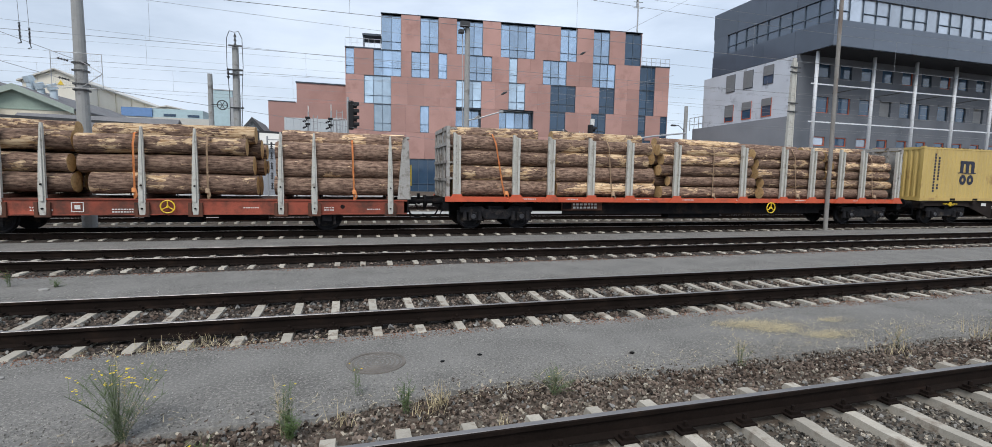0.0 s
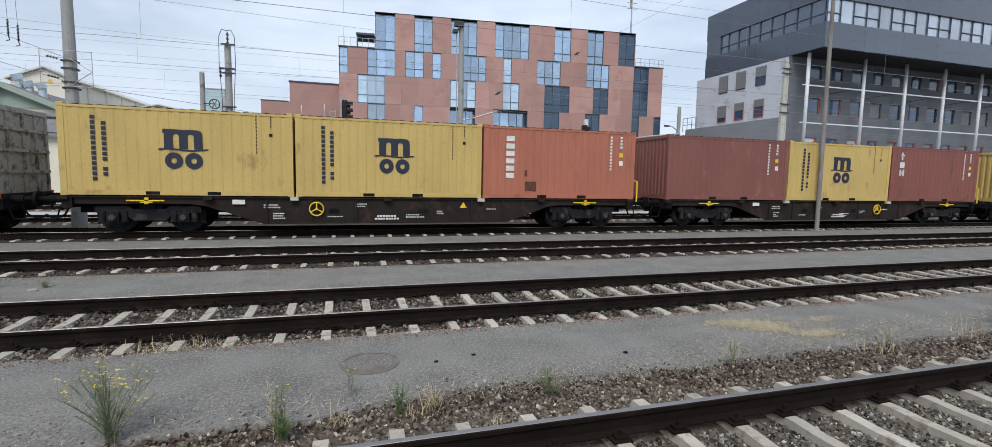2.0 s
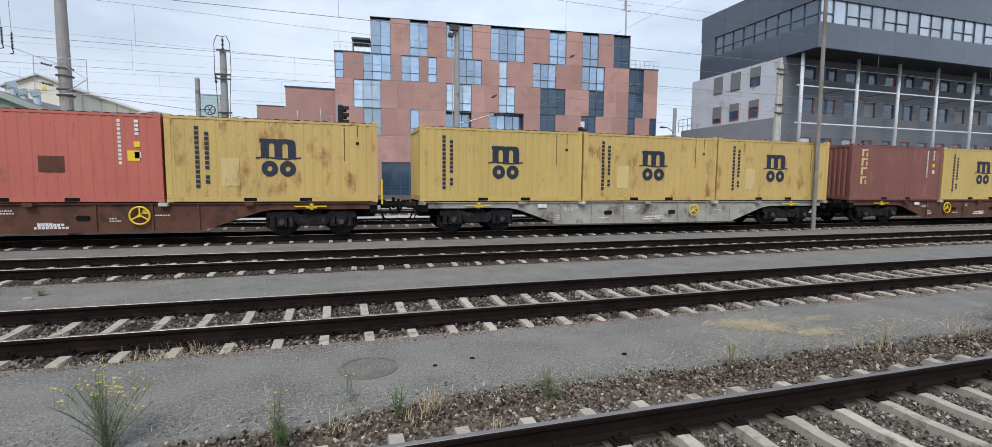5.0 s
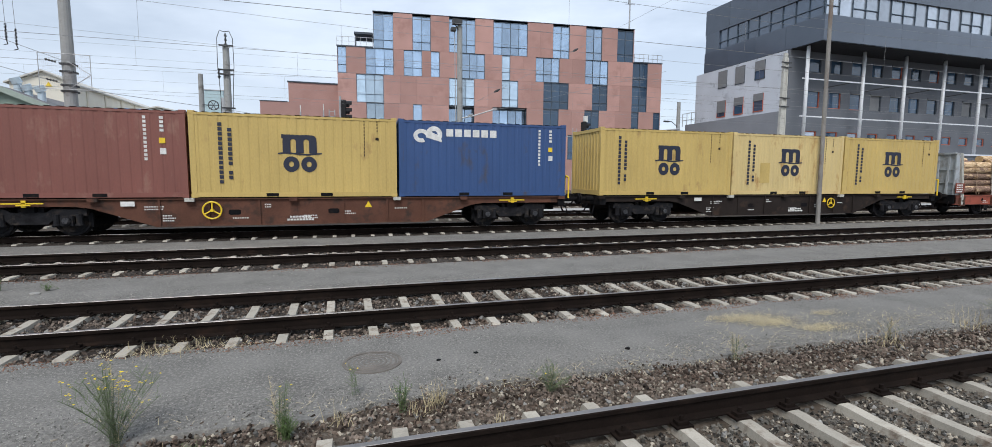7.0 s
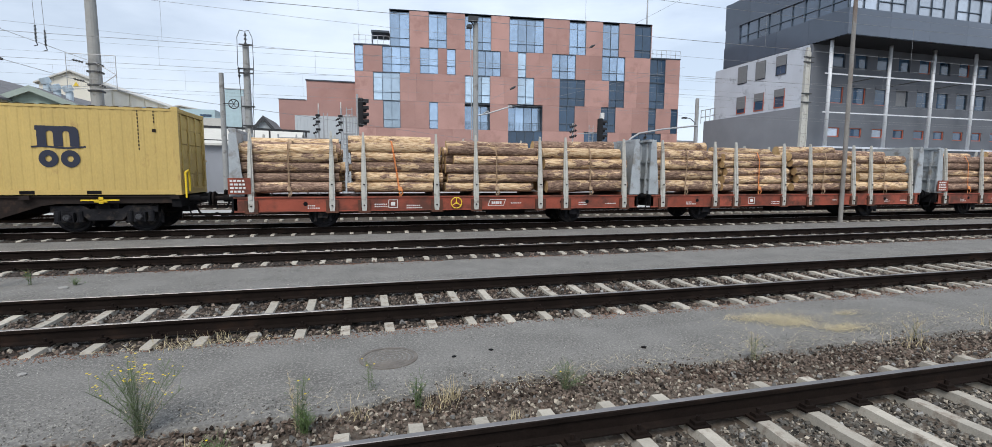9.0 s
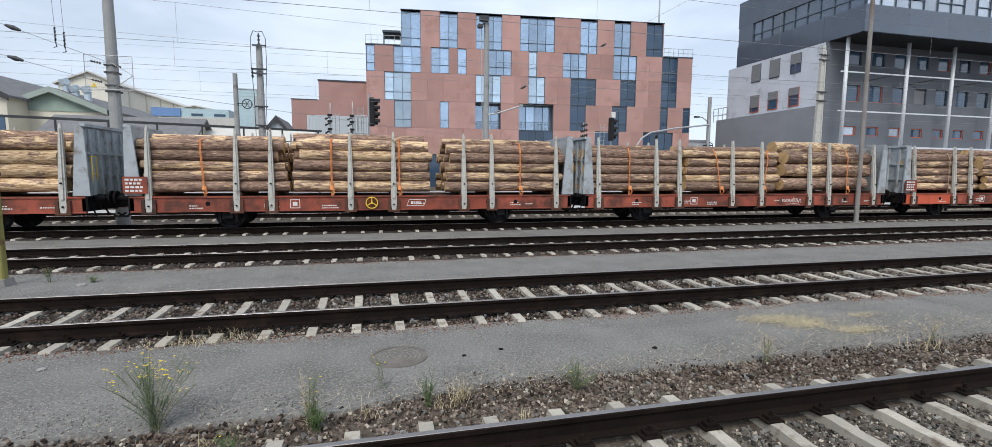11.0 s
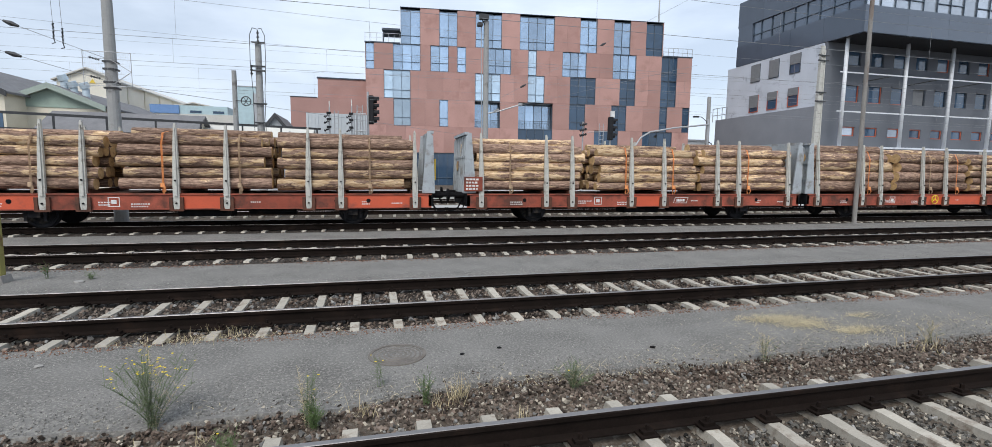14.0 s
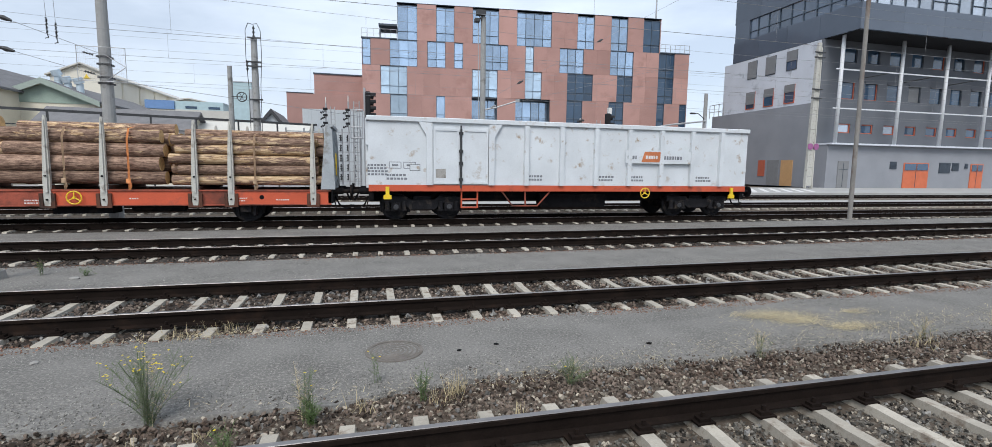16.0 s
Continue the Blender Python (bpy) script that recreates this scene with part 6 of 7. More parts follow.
def insulator(bm, a, b, n=5, r=0.06):
    a, b = Vector(a), Vector(b)
    tube(bm, a, b, r * 0.35, seg=6)
    for i in range(n):
        p, q = a + (b - a) * ((i + 0.2) / n), a + (b - a) * ((i + 0.65) / n)
        tube(bm, p, q, r, r * 0.55, 8)


m1 = pole("catenary_mast", -8.95, 20.3, 0.0, 12.5, 0.225, 0.125, M_POLE, "tapered round concrete catenary mast with a mesh guard")
g = bmesh.new()
for a, b in (((-0.70, -0.3, 4.79), (0.74, -0.3, 4.79)), ((-0.70, -0.3, 5.94), (0.74, -0.3, 5.94)), ((-0.70, -0.3, 4.79), (-0.70, -0.3, 5.94)), ((0.74, -0.3, 4.79), (0.74, -0.3, 5.94)), ((0.1, -0.3, 4.8), (0.74, -0.3, 5.3)), ((0.1, -0.3, 5.7), (0.74, -0.3, 5.3))):
    tube(g, a, b, 0.012, seg=6)
part("guard_frame", g, M_GALV, m1, "thin steel guard frame")
g = bmesh.new()
for i in range(1, 28):
    xx = -0.70 + 1.44 * i / 28
    box(g, xx - 0.0008, xx + 0.0008, -0.302, -0.299, 4.79, 5.94)
for i in range(1, 23):
    zz = 4.79 + 1.15 * i / 23
    box(g, -0.70, 0.74, -0.298, -0.295, zz - 0.0008, zz + 0.0008)
part("guard_mesh", g, M_GALV, m1, "fine wire mesh")
g = bmesh.new()
for z in (4.75, 4.95, 5.4, 5.65):
    part("mast_clamp", boxes((-0.19, 0.19, -0.19, 0.19, z - 0.03, z + 0.03)), M_DARKSTEEL, m1)
for z in (5.05, 5.68):
    g = bmesh.new()
    insulator(g, (-0.25, -0.2, z), (-0.5, -0.35, z + 0.05), 4, 0.05)
    part("insulator", g, M_DARKSTEEL, m1)
for sx, zt, zb in ((-10.58, 6.85, 6.2), (-10.32, 6.7, 6.05)):
    ob = thing("hanging_insulator", pose(sx, 20.3, 0), "dark ribbed insulator hanging from an overhead wire", "insulator")
    g = bmesh.new()
    insulator(g, (0, 0, zt), (0, 0, zb + 0.12), 12, 0.04)
    bent_tube(g, [(0, 0, zb + 0.12), (0.03, 0, zb), (-0.07, 0, zb - 0.03)], 0.014)
    part("body", g, M_DARKSTEEL, ob)
    part("hanger_wire", tube(bmesh.new(), (0, 0, zt), (-0.12, 0, 12.4), 0.007, seg=5), M_WIRE, ob)

m2 = pole("catenary_mast", -6.57, 32.0, 0.2, 9.35, 0.25, 0.17, M_POLE, "tapered concrete catenary mast with looped cables")
g = bmesh.new()
insulator(g, (0.0, 0, 9.15), (0.0, 0, 9.85), 3, 0.09)
part("insulator", g, M_DARKSTEEL, m2)
g = bmesh.new()
for x0, h in ((0.42, 1.0), (-0.38, 1.0)):
    bent_tube(g, [(0.0, -0.25, 9.85), (x0 * 0.6, -0.28, 9.9), (x0, -0.28, 9.5), (x0 * 1.05, -0.28, 8.0), (x0 * 0.8, -0.28, 6.3), (x0 * 0.75, -0.28, 2.0)], 0.018)
part("cable_loop", g, M_DARKSTEEL, m2, "drooping dark cables")
g = bmesh.new()
for z in (9.1, 7.75, 7.5, 5.6, 4.5):
    part("cross_arm", boxes((-0.3, 0.42, -0.3, -0.2, z - 0.04, z + 0.04)), M_DARKSTEEL, m2)
insulator(g, (-0.35, -0.25, 7.8), (-0.35, -0.25, 7.2), 3, 0.09)
part("insulator", g, M_DARKSTEEL, m2)

m3 = pole("concrete_post", -8.05, 32.5, 0.2, 7.76, 0.175, 0.13, M_POLE, "short concrete post with a tensioning wheel")
g = bmesh.new()
pts = [(0.62 + 0.27 * math.cos(6.28319 * i / 16), -0.1, 6.2 - 0.4 + 0.27 * math.sin(6.28319 * i / 16)) for i in range(17)]
bent_tube(g, pts, 0.03)
for i in range(3):
    a = i * 1.047
    tube(g, (0.62 - 0.27 * math.cos(a), -0.1, 5.8 - 0.27 * math.sin(a)), (0.62 + 0.27 * math.cos(a), -0.1, 5.8 + 0.27 * math.sin(a)), 0.02, seg=6)
tube(g, (0, -0.1, 5.8), (0.62, -0.1, 5.8), 0.03, seg=6)
part("tension_wheel", g, M_DARKSTEEL, m3, "spoked tensioning wheel")

m4 = pole("light_mast", 7.15, 32.0, 0.2, 11.7, 0.21, 0.17, M_POLE, "grey concrete lighting mast with lamps on top")
g = boxes((-0.5, 0.1, -0.35, 0.05, 11.55, 11.85), (-0.62, -0.3, -0.4, 0.0, 11.1, 11.3))
tube(g, (-0.1, -0.1, 11.2), (-0.45, -0.2, 11.7), 0.035, seg=6)
part("lamp_head", g, M_DARKSTEEL, m4, "dark floodlight heads")
g = bmesh.new()
tube(g, (-0.28, -0.1, 4.0), (-0.36, -0.1, 11.3), 0.03, seg=6)
bent_tube(g, [(0.1, -0.2, 5.6), (0.8, -0.25, 5.75), (2.3, -0.25, 6.25)], 0.05)
insulator(g, (0.5, -0.25, 5.75), (0.85, -0.25, 5.9), 4, 0.09)
box(g, 2.2, 2.45, -0.32, -0.18, 6.2, 6.36)
part("bracket_arm", g, M_GALV, m4)

m5 = pole("distant_mast", 43.8, 58.0, 0.2, 12.3, 0.30, 0.24, M_POLE, "distant concrete mast with a lamp arm")
g = bmesh.new()
bent_tube(g, [(0, -0.2, 8.6), (-1.2, -0.2, 9.4), (-1.9, -0.2, 9.4)], 0.05)
box(g, -2.4, -1.7, -0.35, -0.05, 9.3, 9.5)
part("lamp_arm", g, M_DARKSTEEL, m5)
g = boxes((-0.5, 0.5, -0.3, 0.3, 5.6, 5.75))
bent_tube(g, [(-0.6, -0.3, 5.2), (-0.2, -0.3, 6.2), (0.5, -0.3, 5.9), (0.7, -0.3, 5.0)], 0.06)
part("cable_bundle", g, M_DARKSTEEL, m5)

m6 = thing("steel_mast", pose(44.85, 42.0, 0.27), "pale grey riveted steel mast before the office building", "mast")
g = bmesh.new()
for s in (-1, 1):
    extrude(g, [(s * 0.42 - 0.06, -0.15), (s * 0.42 + 0.06, -0.15), (s * 0.42 + 0.06, 0.15), (s * 0.42 - 0.06, 0.15)], "z", 0, 0.01)
    v = [g.verts.new(p) for p in ((s * 0.42 - 0.07, -0.15, 0), (s * 0.42 + 0.07, -0.15, 0), (s * 0.42 + 0.07, 0.15, 0), (s * 0.42 - 0.07, 0.15, 0), (s * 0.2 - 0.07, -0.15, 14.5), (s * 0.2 + 0.07, -0.15, 14.5), (s * 0.2 + 0.07, 0.15, 14.5), (s * 0.2 - 0.07, 0.15, 14.5))]
    for f in ((0, 1, 5, 4), (1, 2, 6, 5), (2, 3, 7, 6), (3, 0, 4, 7), (4, 5, 6, 7)):
        g.faces.new([v[i] for i in f])
part("mast_leg", g, M_STAKE, m6)
g = bmesh.new()
for k in range(15):
    z = 0.3 + k * 0.98
    w = 0.42 - 0.22 * z / 14.5
    part("batten_plate", boxes((-w, w, -0.1, 0.1, z, z + 0.95)), M_STAKE, m6)
g = bmesh.new()
for z in (9.3, 10.2, 13.4, 13.9):
    box(g, -0.7, 0.6, -0.25, -0.16, z, z + 0.12)
part("cross_arm", g, M_DARKSTEEL, m6)
g = bmesh.new()
for dx in (-0.3, 0.45):
    tube(g, (dx, -0.22, 4.4), (dx, -0.19, 4.4), 0.34, seg=20)
part("round_sign", g, material("magenta_sign", (0.30, 0.10, 0.24), 0.5, bump=0), m6, "two round magenta signs")

m7 = pole("rusty_pole", 19.9, 16.42, -0.02, 11.5, 0.092, 0.075, M_POLERUST, "slim grey pole streaked with rust beside the train", 12)
part("foot_plate", boxes((-0.2, 0.2, -0.2, 0.2, -0.02, 0.03)), M_POLERUST, m7)
m7.rotation_euler = (0, radians(-0.6), 0)

M_OLIVE = material("olive_yellow_paint", (0.23, 0.21, 0.07), 0.7, vary=0.25, scale=6, grain=40, bump=0.1, dirt=(0.13, 0.07, 0.035), dirt_amount=0.3, dirt_scale=5)
m8 = thing("marker_post", pose(-6.28, 9.98, 0.0), "short olive-yellow steel post with a rusty foot", "post")
g = bevelled(boxes((-0.07, 0.07, -0.07, 0.07, 0.0, 1.9)), 0.015)
part("shaft", g, M_OLIVE, m8)
g = bmesh.new()
extrude(g, [(-0.13, 0.0), (0.13, 0.0), (0.10, 0.14), (-0.10, 0.14)], "y", -0.13, 0.13)
part("foot", g, M_POLERUST, m8, "rust-brown flared foot")
part("cap", boxes((-0.085, 0.085, -0.085, 0.085, 1.9, 1.96), (-0.02, 0.03, -0.09, -0.075, 1.3, 1.7)), M_DARKSTEEL, m8)


def signal_head(parent, x, z0, z1, n, r):
    part("backboard", bevelled(boxes((x - 0.2, x + 0.12, -r * 0.9, r * 0.9, z0 - 0.05, z1 + 0.05)), 0.05), M_SOFFIT, parent)
    for i in range(n):
        z = z0 + (z1 - z0) * (i + 0.5) / n
        g = bmesh.new()
        tube(g, (x + 0.12, 0.0, z), (x + 0.34, 0.0, z - 0.03), r * 0.74, r * 0.6, 14)
        for k in range(8):
            a0, a1 = 3.1416 * k / 8, 3.1416 * (k + 1) / 8
            q = [g.verts.new((x + xx, r * 0.8 * math.cos(a), z + r * 0.8 * math.sin(a))) for a, xx in ((a0, 0.1), (a1, 0.1), (a1, 0.48), (a0, 0.48))]
            g.faces.new(q)
        part("lamp_hood", g, M_SOFFIT, parent)


s1 = thing("signal_mast", pose(-0.35, 34.0, 0.25), "railway signal mast with ladder and black hooded lamps", "signal")
g = bmesh.new()
for x in (-0.75, -0.4):
    tube(g, (x, 0, 0), (x, 0, 6.0), 0.03, seg=6)
for k in range(19):
    tube(g, (-0.75, 0, 0.3 + k * 0.31), (-0.4, 0, 0.3 + k * 0.31), 0.018, seg=6)
part("ladder", g, M_GALV, s1)
part("shaft", tube(bmesh.new(), (-0.05, 0.1, 0), (-0.05, 0.1, 6.9), 0.07, seg=10), M_GALV, s1)
signal_head(s1, 0.2, 4.85, 6.6, 4, 0.27)
g = bmesh.new()
for z in (3.6, 4.3, 5.4):
    bent_tube(g, [(-0.95, -0.5, z), (-0.95, 0.4, z), (-0.2, 0.4, z), (-0.2, -0.5, z), (-0.95, -0.5, z)], 0.03)
for x in (-0.95, -0.2):
    tube(g, (x, -0.5, 3.6), (x, -0.5, 5.4), 0.03, seg=6)
part("cage", g, M_GALV, s1)
for px, top in ((-1.45, 6.2), (-2.85, 6.05)):
    s = thing("switch_post", pose(px, 34.1, 0.25), "steel post with line switches and a ladder", "signal")
    part("shaft", tube(bmesh.new(), (0, 0, 0), (0, 0, top - 0.25), 0.045, seg=8), M_GALV, s)
    part("tip", tube(bmesh.new(), (0, 0, top - 0.25), (0, 0, top + 0.15), 0.03, seg=8), M_MARK, s)
    g = bmesh.new()
    for x in (0.3, 0.55):
        tube(g, (x, 0, 0), (x, 0, 5.6), 0.025, seg=6)
    for k in range(17):
        tube(g, (0.3, 0, 0.3 + k * 0.32), (0.55, 0, 0.3 + k * 0.32), 0.016, seg=6)
    part("ladder", g, M_GALV, s)
    g = bmesh.new()
    for z in (4.4, 4.9, 5.3):
        insulator(g, (-0.05, -0.1, z), (-0.35, -0.1, z - 0.15), 3, 0.1)
        box(g, -0.18, 0.1, -0.12, 0.05, z + 0.06, z + 0.2)
    part("line_switch", g, M_SOFFIT, s)
rk = thing("equipment_rack", pose(-5.4, 34.6, 0.25), "open steel rack with rows of switchgear", "equipment")
g = bmesh.new()
for x in (0, 1.1, 2.3, 3.5, 4.7):
    tube(g, (x, 0, 0), (x, 0, 4.2), 0.05, seg=6)
for k in range(6):
    box(g, 0, 4.7, -0.05, 0.05, 0.7 + k * 0.65, 0.76 + k * 0.65)
part("rack_frame", g, M_GALV, rk)
for k in range(5):
    for i in range(10):
        g = bmesh.new()
        insulator(g, (0.25 + i * 0.45, -0.12, 0.78 + k * 0.65), (0.25 + i * 0.45, -0.12, 1.22 + k * 0.65), 4, 0.11)
        part("switchgear", g, M_DARKSTEEL, rk)

s2 = thing("signal_mast", pose(18.3, 36.0, 0.27), "small railway signal mast with black lamps and ladder", "signal")
part("shaft", tube(bmesh.new(), (0, 0.1, 0), (0, 0.1, 6.3), 0.07, seg=10), M_GALV, s2)
signal_head(s2, 0.0, 4.4, 6.1, 3, 0.26)
part("cap_box", boxes((-0.05, 0.25, -0.1, 0.1, 6.1, 6.6)), M_MARK, s2)
g = bmesh.new()
for x in (-1.0, -0.65):
    tube(g, (x, 0, 0), (x, 0, 5.6), 0.03, seg=6)
for k in range(16):
    tube(g, (-1.0, 0, 0.4 + k * 0.33), (-0.65, 0, 0.4 + k * 0.33), 0.018, seg=6)
tube(g, (-2.0, 0, 4.9), (-0.3, 0, 5.0), 0.03, seg=6)
part("ladder", g, M_GALV, s2)
s3 = thing("line_post", pose(15.9, 36.0, 0.27), "slim post with dark line fittings", "signal")
part("shaft", tube(bmesh.new(), (0, 0, 0), (0, 0, 5.7), 0.06, seg=8), M_GALV, s3)
g = bmesh.new()
for z in (4.6, 5.0, 5.4):
    insulator(g, (-0.3, -0.1, z), (0.3, -0.1, z + 0.15), 4, 0.12)
part("fittings", g, M_DARKSTEEL, s3)
la = thing("curved_lamp_arm", pose(0, 36.0, 0), "long bent grey pipe arm over the tracks", "catenary arm")
g = bmesh.new()
bent_tube(g, [(20.3, 0, 3.9), (21.0, 0, 4.9), (21.8, 0, 5.35), (24.0, 0, 5.75), (27.3, 0, 6.15)], 0.07, 8)
part("pipe", g, M_GALV, la)
g = bmesh.new()
insulator(g, (20.3, 0, 3.9), (20.5, 0, 4.2), 3, 0.12)
insulator(g, (22.4, 0, 5.1), (22.2, 0, 4.9), 3, 0.12)
part("insulator", g, M_DARKSTEEL, la)
part("support_post", tube(bmesh.new(), (27.3, 0.1, 0.25), (27.3, 0.1, 6.6), 0.10, seg=8), M_GALV, la)

# ================= overhead wires
def overhead(y, zc, zm, x0=-70, x1=230, every=5.9, phase=0.0, peak=7.0):
    """Contact wire, sagging messenger wire and droppers over one track."""
    ob = thing("overhead_line", pose(0, y, 0), "thin contact and messenger wires above the tracks", "overhead wire", "overhead lines")
    part("contact_wire", tube(bmesh.new(), (x0, 0, zc), (x1, 0, zc), 0.007, seg=5), M_WIRE, ob)
    span = 48.0
    def sag(x):
        f = ((x - peak) / span) % 1.0
        return zm + 0.55 * (2 * f - 1) ** 2 - 0.1
    g = bmesh.new()
    n = int((x1 - x0) / 4)
    pts = [(x0 + 4.0 * i, 0, sag(x0 + 4.0 * i)) for i in range(n + 1)]
    bent_tube(g, pts, 0.005, 5)
    part("messenger_wire", g, M_WIRE, ob)
    x = x0 + phase
    while x < x1:
        part("dropper", tube(bmesh.new(), (x, 0, zc), (x, 0, sag(x)), 0.0035, seg=4), M_WIRE, ob)
        x += every
    return ob


overhead(12.5, 5.86, 6.92, phase=5.02, peak=-9.0)
overhead(17.8, 6.04, 6.92, phase=4.98, peak=-9.0)
overhead(22.85, 6.23, 7.14, phase=3.13, peak=-14.0)
overhead(30.1, 6.3, 7.4, phase=1.8)
for y, z, zz in ((32.5, 6.45, 6.45), (32.5, 7.2, 7.2), (20.3, 10.3, 10.3), (32.0, 8.3, 8.3), (32.0, 8.95, 8.95)):
    ob = thing("feeder_wire", pose(0, y, 0), "thin overhead feeder wire", "overhead wire", "feeder wires")
    part("strand", tube(bmesh.new(), (-75, 0, z), (230, 0, zz), 0.005, seg=5), M_WIRE, ob)
for a, b, ins in (((8.1, 32.0, 6.85), (26.0, 32.0, 16.6), (0.09, 0.41)), ((-16.5, 20.3, 8.44), (-9.1, 20.3, 5.78), (0.64,)), ((-18.5, 20.3, 7.59), (-9.1, 20.3, 5.0), (0.716,)), ((-9.0, 20.3, 4.9), (7.0, 31.8, 4.2), ()), ((9.4, 32.0, 6.4), (21.5, 30.0, 9.4), ())):
    ob = thing("stay_wire", Matrix.Translation((0, 0, 0)), "slanting stay wire with dark insulators", "overhead wire", "stay wires")
    a, b = Vector(a), Vector(b)
    part("strand", tube(bmesh.new(), a, b, 0.009, seg=5), M_WIRE, ob)
    for f in ins:
        p = a.lerp(b, f)
        d = (b - a).normalized()
        part("insulator", tube(tube(bmesh.new(), p - d * 0.22, p, 0.04, 0.085, 8), p, p + d * 0.22, 0.085, 0.04, 8), M_DARKSTEEL, ob)

# ================= buildings beyond the masts
M_CREAM = material("cream_render", (0.68, 0.65, 0.56), 0.85, vary=0.08, scale=0.5, grain=12, bump=0.1)
M_BEIGE = material("beige_render", (0.60, 0.56, 0.46), 0.85, vary=0.1, scale=0.6, grain=14, bump=0.1)
M_SAGE = material("sage_green_boards", (0.28, 0.35, 0.30), 0.8, vary=0.12, scale=1, grain=14, bump=0.1)
M_BARGE = material("green_grey_boards", (0.30, 0.35, 0.31), 0.8, vary=0.1, scale=1, grain=14, bump=0.1)
M_TILE = material("grey_roof_tiles", (0.165, 0.165, 0.17), 0.85, vary=0.2, scale=1.5, grain=9, bump=0.4)
M_PALEROOF = material("pale_sheet_roof", (0.52, 0.51, 0.47), 0.7, vary=0.1, scale=0.4, grain=6, bump=0.1)
M_BLUEP = material("blue_panels", (0.13, 0.24, 0.45), 0.6, vary=0.1, bump=0.05)
M_TEALP = material("pale_blue_panels", (0.38, 0.50, 0.53), 0.6, vary=0.1, bump=0.05)
M_VENT = material("pale_vent", (0.47, 0.55, 0.60), 0.5, 0.2, vary=0.1, bump=0.05)
M_WHITEP = material("white_sheeting", (0.42, 0.45, 0.47), 0.6, vary=0.08, bump=0.05)


def gable_house(name, x0, x1, y0, y1, eave, ridge, wall, roof, label, along="y", trim=None, over=0.4):
    """A house with a pitched roof; the ridge runs along y (gable to the camera) or along x."""
    ob = thing(name, pose(x0, y0, 0.05), label, "building")
    w, d = x1 - x0, y1 - y0
    g = bmesh.new()
    if along == "y":
        extrude(g, [(0, 0), (w, 0), (w, eave), (w / 2, ridge), (0, eave)], "y", 0, d)
    else:
        extrude(g, [(0, 0), (d, 0), (d, eave), (d / 2, ridge), (0, eave)], "x", 0, w)
    part("wall", g, wall, ob)
    half = w / 2 if along == "y" else d / 2
    rise = (ridge - eave) / half
    for s in (-1, 1):
        g = bmesh.new()
        line = [(half + s * 0.0, ridge + 0.02), (half + s * (half + over), eave - rise * over + 0.02), (half + s * (half + over), eave - rise * over + 0.2), (half, ridge + 0.2)]
        extrude(g, line, along, -over, (d if along == "y" else w) + over)
        part("roof", g, roof, ob)
        if trim:
            g = bmesh.new()
            line = [(half, ridge + 0.02 - 0.28), (half + s * (half + over), eave - rise * over - 0.26), (half + s * (half + over), eave - rise * over + 0.22), (half, ridge + 0.22)]
            extrude(g, line, along, -over - 0.08, -over - 0.003)
            part("barge_board", g, trim, ob, "painted barge board")
    return ob


a_ = gable_house("beige_house", -37.7, -28.7, 48, 62, 7.85, 10.25, M_BEIGE, M_TILE, "beige rendered house with grey roof", "y", M_DARKSTEEL)
for k in range(3):
    part("window", boxes((7.6 - k * 3.6, 8.8 - k * 3.6, -0.04, 0.02, 4.4, 6.2)), M_GLASSDARK, a_)
b_ = gable_house("green_gabled_house", -30.4, -23.2, 50.5, 66, 7.2, 8.75, M_BEIGE, M_TILE, "house with sage-green gable and green-grey barge boards", "y", M_BARGE, 0.55)
g = bmesh.new()
extrude(g, [(0.15, 6.95), (7.05, 6.95), (7.05, 7.15), (3.6, 8.62), (0.15, 7.15)], "y", -0.06, -0.005)
part("gable_boarding", g, M_SAGE, b_, "sage-green gable boarding")
for vx, zt in ((3.8, 9.95), (4.5, 9.4), (5.4, 9.35)):
    g = tube(bmesh.new(), (vx, 1.5, 6.5), (vx, 1.5, zt - 0.45), 0.30, 0.27, 12)
    tube(g, (vx, 1.5, zt - 0.45), (vx - 0.12, 1.35, zt), 0.38, 0.36, 12)
    part("roof_vent", g, M_VENT, b_, "pale blue ventilation cowl")
gable_house("tiled_roof_house", -24.6, -14.4, 44.5, 49.5, 4.55, 6.15, M_BEIGE, M_TILE, "low house with grey tiled roof", "x")
gable_house("tiled_roof_house", -14.0, -5.8, 46, 51, 4.3, 5.5, M_GREYD, M_PALEROOF, "low house with pale tiled roof", "x")
c_ = gable_house("cream_hall", -39.2, -32.3, 75, 112, 12.9, 14.4, M_CREAM, M_PALEROOF, "large cream industrial hall with pale roof")
for k in range(7):
    part("wall_rib", boxes((6.9, 7.0, 2 + k * 5, 2.4 + k * 5, 0, 12.8)), M_BEIGE, c_)
tri = bmesh.new()
extrude(tri, [(3.6, 12.6), (4.3, 12.6), (3.95, 13.2)], "y", -0.05, -0.005)
part("warning_mark", tri, M_YMARK, c_)
gable_house("cream_hall", -31.5, -21.5, 84, 112, 10.6, 11.6, M_CREAM, M_PALEROOF, "lower cream industrial hall with pale roof")
d_ = thing("blue_banded_hall", pose(-27.0, 70.0, 0.05), "low hall with blue and pale-blue panel bands", "building")
part("wall", boxes((0, 9.5, 0, 10, 0, 8.7)), M_PALEROOF, d_)
part("blue_band", boxes((0, 3.2, -0.1, 9, 8.7, 9.75)), M_BLUEP, d_, "blue panel band")
part("pale_band", boxes((3.2, 8.7, 0.1, 9, 8.7, 9.75)), M_TEALP, d_, "pale blue panel band")
